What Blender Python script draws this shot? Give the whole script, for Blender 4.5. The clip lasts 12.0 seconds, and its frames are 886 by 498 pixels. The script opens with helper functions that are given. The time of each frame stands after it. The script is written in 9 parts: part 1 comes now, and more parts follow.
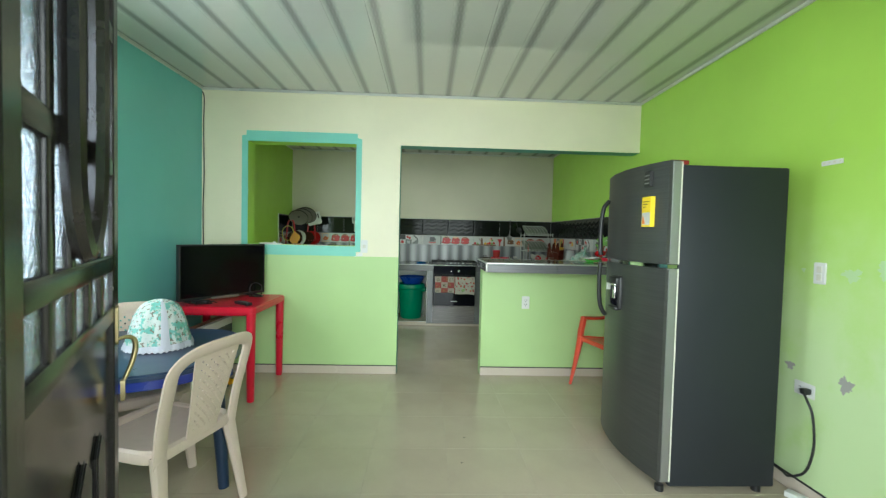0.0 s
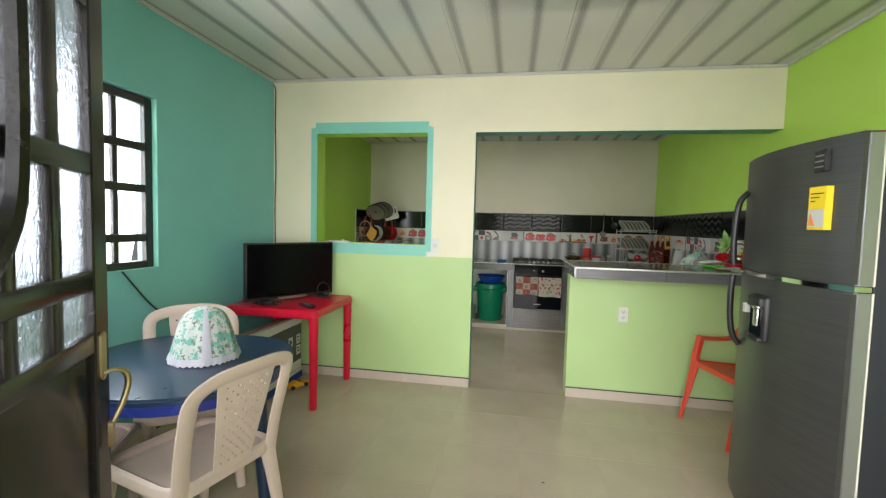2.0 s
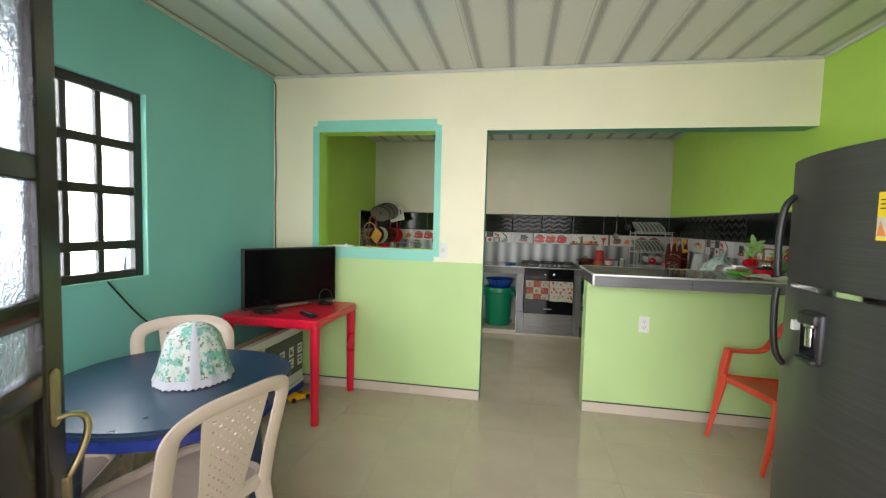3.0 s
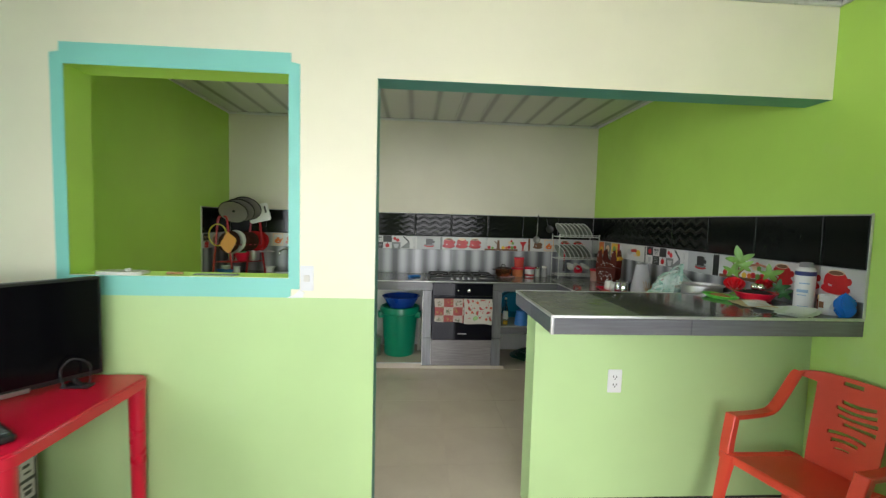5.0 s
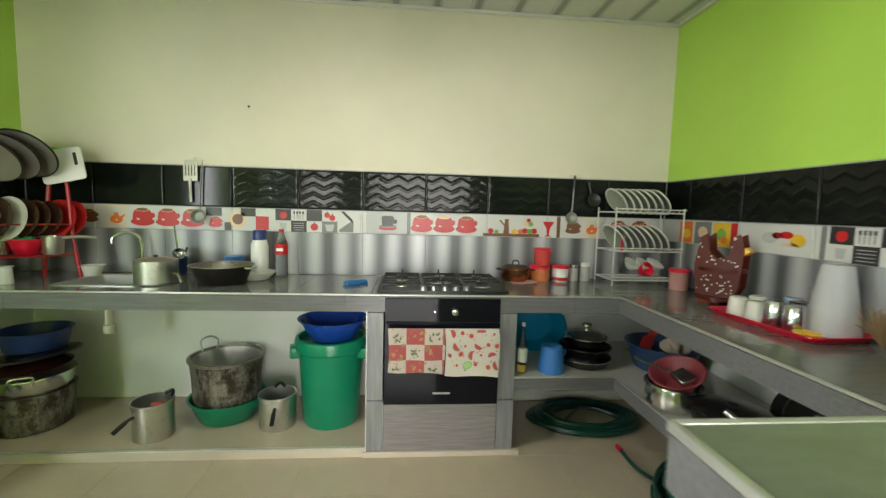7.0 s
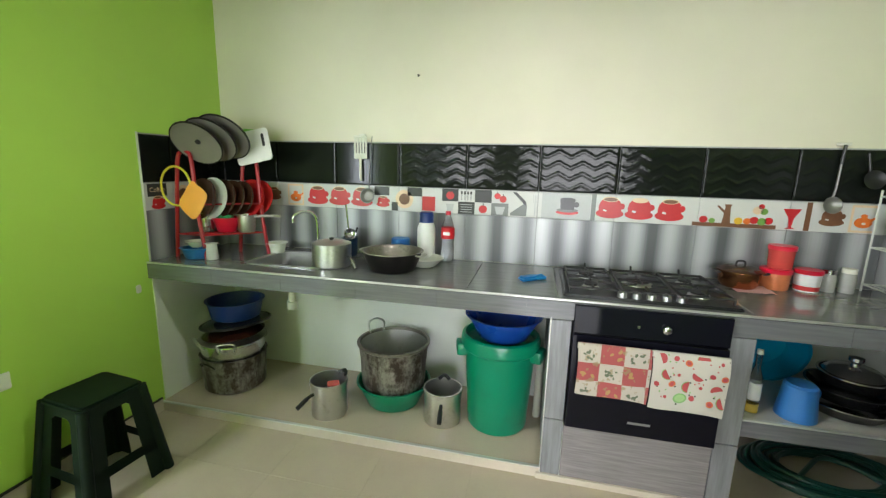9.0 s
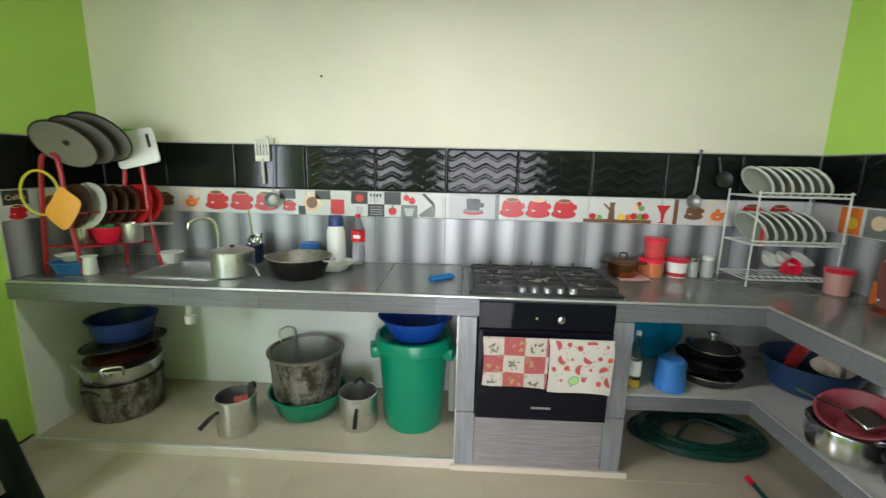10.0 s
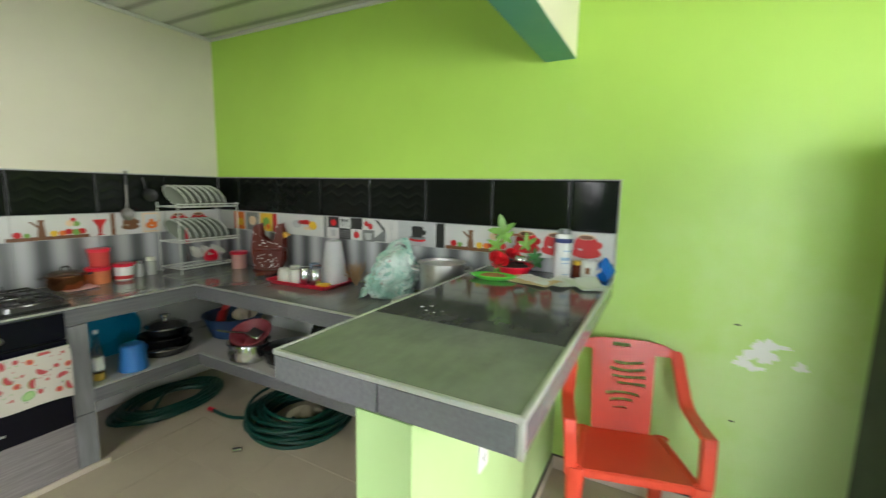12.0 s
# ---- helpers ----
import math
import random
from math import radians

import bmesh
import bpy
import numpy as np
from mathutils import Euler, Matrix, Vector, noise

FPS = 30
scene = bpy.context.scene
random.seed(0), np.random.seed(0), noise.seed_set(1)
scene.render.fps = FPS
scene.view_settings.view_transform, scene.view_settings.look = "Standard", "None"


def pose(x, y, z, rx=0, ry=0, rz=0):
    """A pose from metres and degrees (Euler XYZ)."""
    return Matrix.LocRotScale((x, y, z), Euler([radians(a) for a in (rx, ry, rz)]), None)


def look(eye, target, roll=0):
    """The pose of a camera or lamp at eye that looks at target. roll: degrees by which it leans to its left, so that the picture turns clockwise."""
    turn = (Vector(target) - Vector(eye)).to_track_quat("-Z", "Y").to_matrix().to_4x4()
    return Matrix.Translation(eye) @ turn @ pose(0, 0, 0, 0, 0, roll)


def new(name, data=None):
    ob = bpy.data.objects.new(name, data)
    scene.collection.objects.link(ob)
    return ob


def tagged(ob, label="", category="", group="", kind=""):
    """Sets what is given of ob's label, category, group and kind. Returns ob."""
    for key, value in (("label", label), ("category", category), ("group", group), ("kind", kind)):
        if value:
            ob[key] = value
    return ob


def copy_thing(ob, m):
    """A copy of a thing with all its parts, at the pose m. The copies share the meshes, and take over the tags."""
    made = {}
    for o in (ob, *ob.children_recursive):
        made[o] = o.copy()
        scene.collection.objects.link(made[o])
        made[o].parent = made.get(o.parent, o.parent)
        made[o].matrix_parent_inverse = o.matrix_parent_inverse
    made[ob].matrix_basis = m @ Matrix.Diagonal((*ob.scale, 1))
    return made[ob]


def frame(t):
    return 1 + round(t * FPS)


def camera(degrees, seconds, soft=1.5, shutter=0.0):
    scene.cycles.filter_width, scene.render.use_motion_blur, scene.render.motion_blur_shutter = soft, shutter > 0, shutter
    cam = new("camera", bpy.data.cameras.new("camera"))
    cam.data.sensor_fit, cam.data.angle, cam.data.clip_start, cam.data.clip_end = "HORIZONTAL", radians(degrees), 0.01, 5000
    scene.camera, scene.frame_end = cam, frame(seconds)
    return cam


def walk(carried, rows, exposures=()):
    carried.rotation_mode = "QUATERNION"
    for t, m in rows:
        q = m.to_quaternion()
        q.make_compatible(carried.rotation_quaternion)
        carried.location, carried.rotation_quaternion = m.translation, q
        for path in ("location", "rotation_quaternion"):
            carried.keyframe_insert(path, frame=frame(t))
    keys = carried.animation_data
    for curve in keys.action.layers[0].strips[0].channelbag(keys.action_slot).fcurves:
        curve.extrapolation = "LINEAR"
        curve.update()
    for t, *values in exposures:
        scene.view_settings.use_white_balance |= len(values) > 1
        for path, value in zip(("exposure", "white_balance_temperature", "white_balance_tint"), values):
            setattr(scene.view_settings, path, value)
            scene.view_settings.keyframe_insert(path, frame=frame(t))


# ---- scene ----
cam = camera(93.1, 12.0, 1.3, 0.25)
PATH = [
    (0, (0.074, 0.061, 1.309), (0.149, 2.058, 1.239), 1.4),
    (0.5, (0.077, 0.258, 1.313), (0.077, 2.256, 1.223), 1.4),
    (1, (0.097, 0.409, 1.335), (-0.005, 2.404, 1.233), 1.4),
    (1.5, (0.113, 0.476, 1.347), (-0.111, 2.46, 1.233), 1.5),
    (2, (0.136, 0.499, 1.36), (-0.192, 2.469, 1.242), 1.5),
    (2.5, (0.121, 0.557, 1.381), (-0.261, 2.517, 1.258), 1.5),
    (4.5, (-0.091, 1.52, 1.44), (-0.089, 3.516, 1.311), 1.5),
    (5, (0.002, 1.949, 1.464), (0.13, 3.941, 1.331), 1.5),
    (5.5, (0.195, 2.395, 1.442), (0.406, 4.38, 1.309), 1.3),
    (6, (0.307, 2.935, 1.417), (0.564, 4.914, 1.283), 1.6),
    (6.5, (0.313, 3.422, 1.402), (0.556, 5.401, 1.246), 1.5),
    (7, (0.281, 3.904, 1.311), (0.448, 5.888, 1.125), 1.6),
    (7.5, (0.198, 4.178, 1.247), (0.207, 6.164, 1.016), 1.8),
    (9.3, (-0.016, 4.248, 1.446), (-0.462, 6.156, 1.043), 1.4),
    (9.5, (0.005, 4.24, 1.458), (-0.35, 6.165, 1.05), 1.5),
    (10, (0.074, 4.235, 1.434), (-0.003, 6.197, 1.052), 1.3),
    (10.5, (0.107, 4.182, 1.435), (0.402, 6.128, 1.078), 1.5),
    (11, (0.138, 4.003, 1.434), (0.918, 5.817, 1.116), 1.5),
    (11.5, (0.065, 3.780, 1.464), (1.378, 5.258, 1.161), 1.4),
    (12, (-0.11, 3.505, 1.481), (1.643, 4.427, 1.201), 1.2),
]
EXPOSURES = [(0, -0.52, 5900, -3), (0.5, -0.46, 6200, 8), (1.0, -0.48, 6250, 9), (2.5, -0.58, 6560, 14), (4.5, -0.26, 6150, 14), (5.0, -0.27, 6150, 14), (5.5, -0.24, 6300, 10), (6.0, -0.1, 6550, 8), (6.5, 0.42, 6700, 6), (7.0, 0.52, 6650, 9), (7.5, 0.66, 6400, 13), (9.5, 0.76, 6050, 12), (10.0, 0.75, 5950, 16), (10.5, 0.70, 5900, 19), (11.0, 0.62, 5850, 20), (11.5, 0.58, 5850, 21), (11.7, 0.56, 5950, 17), (12, 0.40, 6250, 11)]
walk(cam, [(t, look(eye, target, roll)) for t, eye, target, roll in PATH], EXPOSURES)
FRONT_W, SIDE_W, DOWN_W, KITCHEN_FILL_W = 800.0, 260.0, 30.0, 60.0

# ---- world and light ----
world = bpy.data.worlds.new("sky")
scene.world = world
world.use_nodes = True
_nt = world.node_tree
_sky = _nt.nodes.new("ShaderNodeTexSky")
_sky.sky_type, _sky.sun_disc = "NISHITA", False
_sky.sun_elevation, _sky.sun_rotation = radians(58), radians(200)
_nt.links.new(_sky.outputs[0], _nt.nodes["Background"].inputs[0])
_nt.nodes["Background"].inputs[1].default_value = 0.12
_sun = bpy.data.lights.new("sun", "SUN")
_sun.energy, _sun.angle, _sun.color = 1.0, radians(12), (1, 0.96, 0.9)
new("sun", _sun).matrix_world = look((-2, -6, 10), (0, 0, 0))


def area_lamp(name, eye, target, w, h, watts, col):
    d = bpy.data.lights.new(name, "AREA")
    d.shape, d.size, d.size_y, d.energy, d.color = "RECTANGLE", w, h, watts, col
    new(name, d).matrix_world = look(eye, target)


area_lamp("front_skylight", (-0.55, -2.5, 1.95), (-0.30, 3.0, 0.9), 7.0, 3.4, FRONT_W, (1.0, 0.98, 0.945))
area_lamp("side_window_skylight", (-2.50, 2.05, 1.72), (1.9, 2.45, 0.75), 2.5, 2.0, SIDE_W, (0.95, 0.99, 1.0))
# Added fill lamp for the kitchen, outside an opening made for it.
area_lamp("kitchen_fill_lamp", (-2.55, 4.30, 1.75), (-0.9, 5.15, 0.0), 0.8, 1.5, KITCHEN_FILL_W, (1.0, 0.98, 0.97))


# ---- mesh helpers ----
def box(lo, hi, bev=0.0, seg=2, bm=None):
    """A box, with rounded edges where bev is given, added to bm."""
    b = bmesh.new()
    bmesh.ops.create_cube(b, size=1)
    s = [hi[i] - lo[i] for i in range(3)]
    c = [(hi[i] + lo[i]) / 2 for i in range(3)]
    for v in b.verts:
        v.co = Vector([v.co[i] * s[i] + c[i] for i in range(3)])
    if bev > 0:
        bmesh.ops.bevel(b, geom=b.edges[:], offset=min(bev, min(s) * 0.45), segments=seg, affect="EDGES", profile=0.5)
    return merge(bm, b)


def merge(bm, b, m=None):
    if m is not None:
        b.transform(m)
    if bm is None:
        return b
    me = bpy.data.meshes.new("tmp")
    b.to_mesh(me)
    bm.from_mesh(me)
    bpy.data.meshes.remove(me)
    b.free()
    return bm


def lathe(profile, n=32, bm=None, m=None, sx=1.0, sy=1.0):
    """Turns a profile of (radius, z) about the z axis; a radius of 0 closes it."""
    b = bmesh.new()
    rings = []
    for r, z in profile:
        if r <= 1e-6:
            rings.append([b.verts.new((0, 0, z))])
        else:
            rings.append([b.verts.new((r * sx * math.cos(2 * math.pi * i / n), r * sy * math.sin(2 * math.pi * i / n), z)) for i in range(n)])
    for a, c in zip(rings, rings[1:]):
        for i in range(n):
            j = (i + 1) % n
            if len(a) == 1 and len(c) == 1:
                continue
            if len(a) == 1:
                b.faces.new((a[0], c[i], c[j]))
            elif len(c) == 1:
                b.faces.new((a[i], a[j], c[0]))
            else:
                b.faces.new((a[i], a[j], c[j], c[i]))
    bmesh.ops.recalc_face_normals(b, faces=b.faces[:])
    return merge(bm, b, m)


def smooth_path(pts, n=6, closed=False):
    """Catmull-Rom points through pts."""
    p = [Vector(q) for q in pts]
    out = []
    count = len(p) if closed else len(p) - 1
    for i in range(count):
        a = p[i - 1] if (i > 0 or closed) else p[0]
        b_, c = p[i], p[(i + 1) % len(p)]
        d = p[(i + 2) % len(p)] if (closed or i + 2 < len(p)) else p[-1]
        for k in range(n):
            t = k / n
            out.append(0.5 * ((2 * b_) + (c - a) * t + (2 * a - 5 * b_ + 4 * c - d) * t * t + (3 * b_ - a - 3 * c + d) * t ** 3))
    if not closed:
        out.append(p[-1])
    return out


def tube(pts, r, n=8, bm=None, closed=False, flat=1.0, up=(0, 0, 1)):
    """A round bar of radius r (or a list of radii) along pts; flat squeezes it along up."""
    b = bmesh.new()
    p = [Vector(q) for q in pts]
    rings, u = [], None
    for i, q in enumerate(p):
        if closed:
            t = p[(i + 1) % len(p)] - p[i - 1]
        else:
            t = p[min(i + 1, len(p) - 1)] - p[max(i - 1, 0)]
        t = t.normalized() if t.length > 1e-9 else Vector((0, 0, 1))
        if u is None:
            u = Vector(up) - t * t.dot(Vector(up))
            if u.length < 1e-3:
                u = Vector((1, 0, 0)) - t * t.x
        else:
            u = u - t * t.dot(u)
        u.normalize()
        w = t.cross(u)
        rr = r[i] if isinstance(r, (list, tuple)) else r
        rings.append([b.verts.new(q + u * (rr * flat * math.cos(2 * math.pi * k / n)) + w * (rr * math.sin(2 * math.pi * k / n))) for k in range(n)])
    for a, c in zip(rings, rings[1:] + ([rings[0]] if closed else [])):
        for k in range(n):
            j = (k + 1) % n
            b.faces.new((a[k], a[j], c[j], c[k]))
    if not closed:
        b.faces.new(rings[0][::-1])
        b.faces.new(rings[-1])
    bmesh.ops.recalc_face_normals(b, faces=b.faces[:])
    return merge(bm, b)


def prism(poly, z0, z1, bev=0.0, bm=None, m=None, seg=2):
    """An outline (x, y) raised from z0 to z1."""
    b = bmesh.new()
    f = b.faces.new([b.verts.new((x, y, z0)) for x, y in poly])
    bmesh.ops.recalc_face_normals(b, faces=[f])
    if f.normal.z > 0:
        f.normal_flip()
    e = bmesh.ops.extrude_face_region(b, geom=[f])
    bmesh.ops.translate(b, vec=(0, 0, z1 - z0), verts=[v for v in e["geom"] if isinstance(v, bmesh.types.BMVert)])
    bmesh.ops.recalc_face_normals(b, faces=b.faces[:])
    if bev:
        bmesh.ops.bevel(b, geom=[q for q in b.edges if abs(q.verts[0].co.z - q.verts[1].co.z) < 1e-6], offset=bev, segments=seg, affect="EDGES")
    return merge(bm, b, m)


def rounded(w, d, r, n=6, cx=0.0, cy=0.0):
    """The outline of a rectangle with round corners."""
    out = []
    for sx, sy, a0 in ((1, 1, 0), (-1, 1, 90), (-1, -1, 180), (1, -1, 270)):
        for k in range(n + 1):
            a = radians(a0 + 90 * k / n)
            out.append((cx + sx * (w / 2 - r) + r * math.cos(a), cy + sy * (d / 2 - r) + r * math.sin(a)))
    return out


def oval(w, h, n=20, cx=0.0, cy=0.0):
    return [(cx + w / 2 * math.cos(2 * math.pi * k / n), cy + h / 2 * math.sin(2 * math.pi * k / n)) for k in range(n)]


def sheet(fn, nu, nv, thick=0.0, closed_u=False):
    """A surface fn(u, v) with u, v in 0..1, given thickness."""
    b = bmesh.new()
    cols = nu if closed_u else nu + 1
    g = [[b.verts.new(fn(i / nu, j / nv)) for j in range(nv + 1)] for i in range(cols)]
    for i in range(nu):
        for j in range(nv):
            k = (i + 1) % cols
            b.faces.new((g[i][j], g[k][j], g[k][j + 1], g[i][j + 1]))
    bmesh.ops.recalc_face_normals(b, faces=b.faces[:])
    if thick:
        bmesh.ops.solidify(b, geom=b.faces[:], thickness=thick)
    return b


def part(name, bm, material, parent=None, label="", m=None, sharp=38):
    """One mesh object made of bm, under parent."""
    if m is not None:
        bm.transform(m)
    me = bpy.data.meshes.new(name)
    bm.to_mesh(me)
    bm.free()
    for q in material if isinstance(material, (list, tuple)) else [material]:
        me.materials.append(q)
    if sharp:
        me.shade_smooth()
        me.set_sharp_from_angle(angle=radians(sharp))
    ob = new(name, me)
    if parent is not None:
        ob.parent = parent
    if label:
        ob["label"] = label
    return ob


def piece(name, me, parent, loc, rot=0.0):
    """One more object on a shared mesh."""
    ob = new(name, me)
    ob.parent = parent
    ob.matrix_basis = pose(*loc, 0, 0, rot)
    return ob


def thing(name, label, category, m=None, group="", kind=""):
    ob = tagged(new(name), label, category, group, kind)
    ob.empty_display_size = 0.05
    if m is not None:
        ob.matrix_basis = m
    return ob


def text_on(name, body, size, m, material, parent, depth=0.0006):
    """Writing as a mesh, in the plane of m."""
    c = bpy.data.curves.new(name, "FONT")
    c.body, c.size, c.extrude, c.align_x, c.align_y = body, size, depth, "CENTER", "CENTER"
    o = bpy.data.objects.new(name, c)
    scene.collection.objects.link(o)
    dg = bpy.context.evaluated_depsgraph_get()
    me = bpy.data.meshes.new_from_object(o.evaluated_get(dg))
    bpy.data.objects.remove(o)
    me.transform(m)
    me.materials.clear()
    me.materials.append(material)
    ob = new(name, me)
    ob.parent = parent
    return ob


# ---- materials ----
def nodes_of(name):
    m = bpy.data.materials.new(name)
    m.use_nodes = True
    return m, m.node_tree, m.node_tree.nodes["Principled BSDF"]


def setin(node, **kw):
    for k, v in kw.items():
        node.inputs[k.replace("_", " ")].default_value = v


def noise_node(nt, vec, scale, detail=4, rough=0.55):
    n = nt.nodes.new("ShaderNodeTexNoise")
    setin(n, Scale=scale, Detail=detail, Roughness=rough)
    nt.links.new(vec, n.inputs["Vector"])
    return n.outputs["Fac"]


def math_node(nt, op, a, b=None, c=None):
    n = nt.nodes.new("ShaderNodeMath")
    n.operation = op
    for i, q in enumerate((a, b, c)):
        if q is None:
            continue
        if isinstance(q, (int, float)):
            n.inputs[i].default_value = q
        else:
            nt.links.new(q, n.inputs[i])
    return n.outputs[0]


def mix_node(nt, fac, a, b, blend="MIX"):
    n = nt.nodes.new("ShaderNodeMix")
    n.data_type, n.blend_type = "RGBA", blend
    for i, q in ((0, fac), (6, a), (7, b)):
        if isinstance(q, (int, float)):
            n.inputs[i].default_value = q
        elif isinstance(q, tuple):
            n.inputs[i].default_value = (*q, 1)
        else:
            nt.links.new(q, n.inputs[i])
    return n.outputs[2]


def ramp_node(nt, fac, lo, hi):
    n = nt.nodes.new("ShaderNodeMapRange")
    setin(n, From_Min=lo, From_Max=hi)
    nt.links.new(fac, n.inputs["Value"])
    return n.outputs["Result"]


def bump_into(nt, bsdf, height, strength, dist=0.002):
    n = nt.nodes.new("ShaderNodeBump")
    setin(n, Strength=strength, Distance=dist)
    nt.links.new(height, n.inputs["Height"])
    nt.links.new(n.outputs[0], bsdf.inputs["Normal"])


def coords(nt):
    return nt.nodes.new("ShaderNodeTexCoord").outputs["Object"]


def sep(nt, vec):
    n = nt.nodes.new("ShaderNodeSeparateXYZ")
    nt.links.new(vec, n.inputs[0])
    return n.outputs


def mat(name, col, rough=0.5, metal=0.0, var=0.1, scale=5.0, fine=90.0, bump=0.15, stain=None, stain_amt=0.0, coat=0.0, spec=0.5, piecewise=0.0):
    """A surface with broad and fine variation in colour, gloss and relief, and stains where asked."""
    m, nt, bs = nodes_of(name)
    v = coords(nt)
    broad, fin = noise_node(nt, v, scale, 5), noise_node(nt, v, fine, 3)
    k = math_node(nt, "ADD", math_node(nt, "MULTIPLY", broad, 0.7), math_node(nt, "MULTIPLY", fin, 0.3))
    c = mix_node(nt, k, tuple(max(0, q * (1 - var)) for q in col), tuple(min(1, q * (1 + var)) for q in col))
    if stain:
        s = ramp_node(nt, noise_node(nt, v, scale * 1.7, 6, 0.65), 0.56, 0.72)
        c = mix_node(nt, math_node(nt, "MULTIPLY", s, stain_amt), c, stain)
    if piecewise:
        oi = nt.nodes.new("ShaderNodeObjectInfo")
        f = math_node(nt, "MULTIPLY_ADD", oi.outputs["Random"], piecewise, 1 - piecewise / 2)
        hsv = nt.nodes.new("ShaderNodeHueSaturation")
        nt.links.new(f, hsv.inputs["Value"])
        nt.links.new(c, hsv.inputs["Color"])
        c = hsv.outputs[0]
    nt.links.new(c, bs.inputs["Base Color"])
    setin(bs, Metallic=metal)
    bs.inputs["Specular IOR Level"].default_value = spec
    bs.inputs["Coat Weight"].default_value = coat
    bs.inputs["Coat Roughness"].default_value = 0.08
    nt.links.new(math_node(nt, "MULTIPLY_ADD", broad, rough * 0.5, rough * 0.75), bs.inputs["Roughness"])
    if bump:
        bump_into(nt, bs, fin, bump)
    return m


def plaster(name, col, rough=0.42, patch=0.0):
    """Rolled wall paint: mottled, with faint trowel waves and scuffs."""
    m, nt, bs = nodes_of(name)
    v = coords(nt)
    big, mid, fin = noise_node(nt, v, 1.3, 4), noise_node(nt, v, 9, 5), noise_node(nt, v, 160, 3)
    c = mix_node(nt, ramp_node(nt, big, 0.3, 0.7), tuple(q * 0.94 for q in col), tuple(min(1, q * 1.05) for q in col))
    c = mix_node(nt, math_node(nt, "MULTIPLY", ramp_node(nt, mid, 0.60, 0.78), 0.25), c, tuple(q * 0.8 + 0.1 for q in col))
    nt.links.new(c, bs.inputs["Base Color"])
    nt.links.new(math_node(nt, "MULTIPLY_ADD", mid, 0.25, rough - 0.1), bs.inputs["Roughness"])
    h = math_node(nt, "ADD", math_node(nt, "MULTIPLY", mid, 1.4), math_node(nt, "MULTIPLY", fin, 0.35))
    bump_into(nt, bs, h, 0.22, 0.004)
    return m


LIME = plaster("lime_green_wall_paint", (0.44, 0.70, 0.10))


def paling_wall(name, col, pale):
    """Lime paint that turns paler low on the wall and towards the entrance, with cloudy patches."""
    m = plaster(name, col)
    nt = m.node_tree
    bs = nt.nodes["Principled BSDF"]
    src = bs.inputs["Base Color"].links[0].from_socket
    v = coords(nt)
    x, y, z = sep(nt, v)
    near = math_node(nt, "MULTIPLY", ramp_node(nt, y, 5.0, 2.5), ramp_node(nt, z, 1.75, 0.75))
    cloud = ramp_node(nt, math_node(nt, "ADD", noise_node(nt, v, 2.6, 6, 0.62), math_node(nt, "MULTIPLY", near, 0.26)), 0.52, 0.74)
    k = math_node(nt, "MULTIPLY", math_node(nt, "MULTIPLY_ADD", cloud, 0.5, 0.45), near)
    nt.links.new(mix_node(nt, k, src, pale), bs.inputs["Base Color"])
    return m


LIME_PALING = paling_wall("paling_lime_wall_paint", (0.43, 0.685, 0.095), (0.58, 0.72, 0.40))
PALE_GREEN = plaster("pale_green_wall_paint", (0.48, 0.665, 0.295))
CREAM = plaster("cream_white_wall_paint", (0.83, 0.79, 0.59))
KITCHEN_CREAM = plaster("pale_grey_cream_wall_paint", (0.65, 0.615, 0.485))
TEAL = plaster("teal_wall_paint", (0.21, 0.56, 0.55))
TURQ = plaster("turquoise_trim_paint", (0.24, 0.62, 0.52))
DEEP_TEAL = plaster("teal_trim_paint", (0.10, 0.36, 0.29))
WHITE = plaster("white_wall_paint", (0.78, 0.79, 0.75))
CONCRETE = mat("bare_concrete", (0.35, 0.34, 0.32), 0.8, var=0.2, bump=0.4)
PUTTY = mat("white_filler", (0.8, 0.8, 0.78), 0.7, var=0.06)
GROUT = mat("pale_grout", (0.42, 0.36, 0.28), 0.8, var=0.15)
DARK_GROUT = mat("grey_grout", (0.30, 0.30, 0.30), 0.8, var=0.15)


def floor_tile_mat():
    m, nt, bs = nodes_of("polished_beige_floor_tile")
    v = coords(nt)
    oi = nt.nodes.new("ShaderNodeObjectInfo")
    big, fin = noise_node(nt, v, 3.5, 6, 0.6), noise_node(nt, v, 60, 4)
    c = mix_node(nt, ramp_node(nt, big, 0.3, 0.75), (0.46, 0.39, 0.30), (0.51, 0.437, 0.335))
    c = mix_node(nt, math_node(nt, "MULTIPLY", ramp_node(nt, fin, 0.58, 0.75), 0.2), c, (0.37, 0.305, 0.225))
    hsv = nt.nodes.new("ShaderNodeHueSaturation")
    nt.links.new(math_node(nt, "MULTIPLY_ADD", oi.outputs["Random"], 0.016, 0.992), hsv.inputs["Value"])
    nt.links.new(c, hsv.inputs["Color"])
    nt.links.new(hsv.outputs[0], bs.inputs["Base Color"])
    nt.links.new(math_node(nt, "MULTIPLY_ADD", big, 0.08, 0.10), bs.inputs["Roughness"])
    bump_into(nt, bs, noise_node(nt, v, 7, 2), 0.05, 0.004)
    return m


FLOOR_TILE = floor_tile_mat()


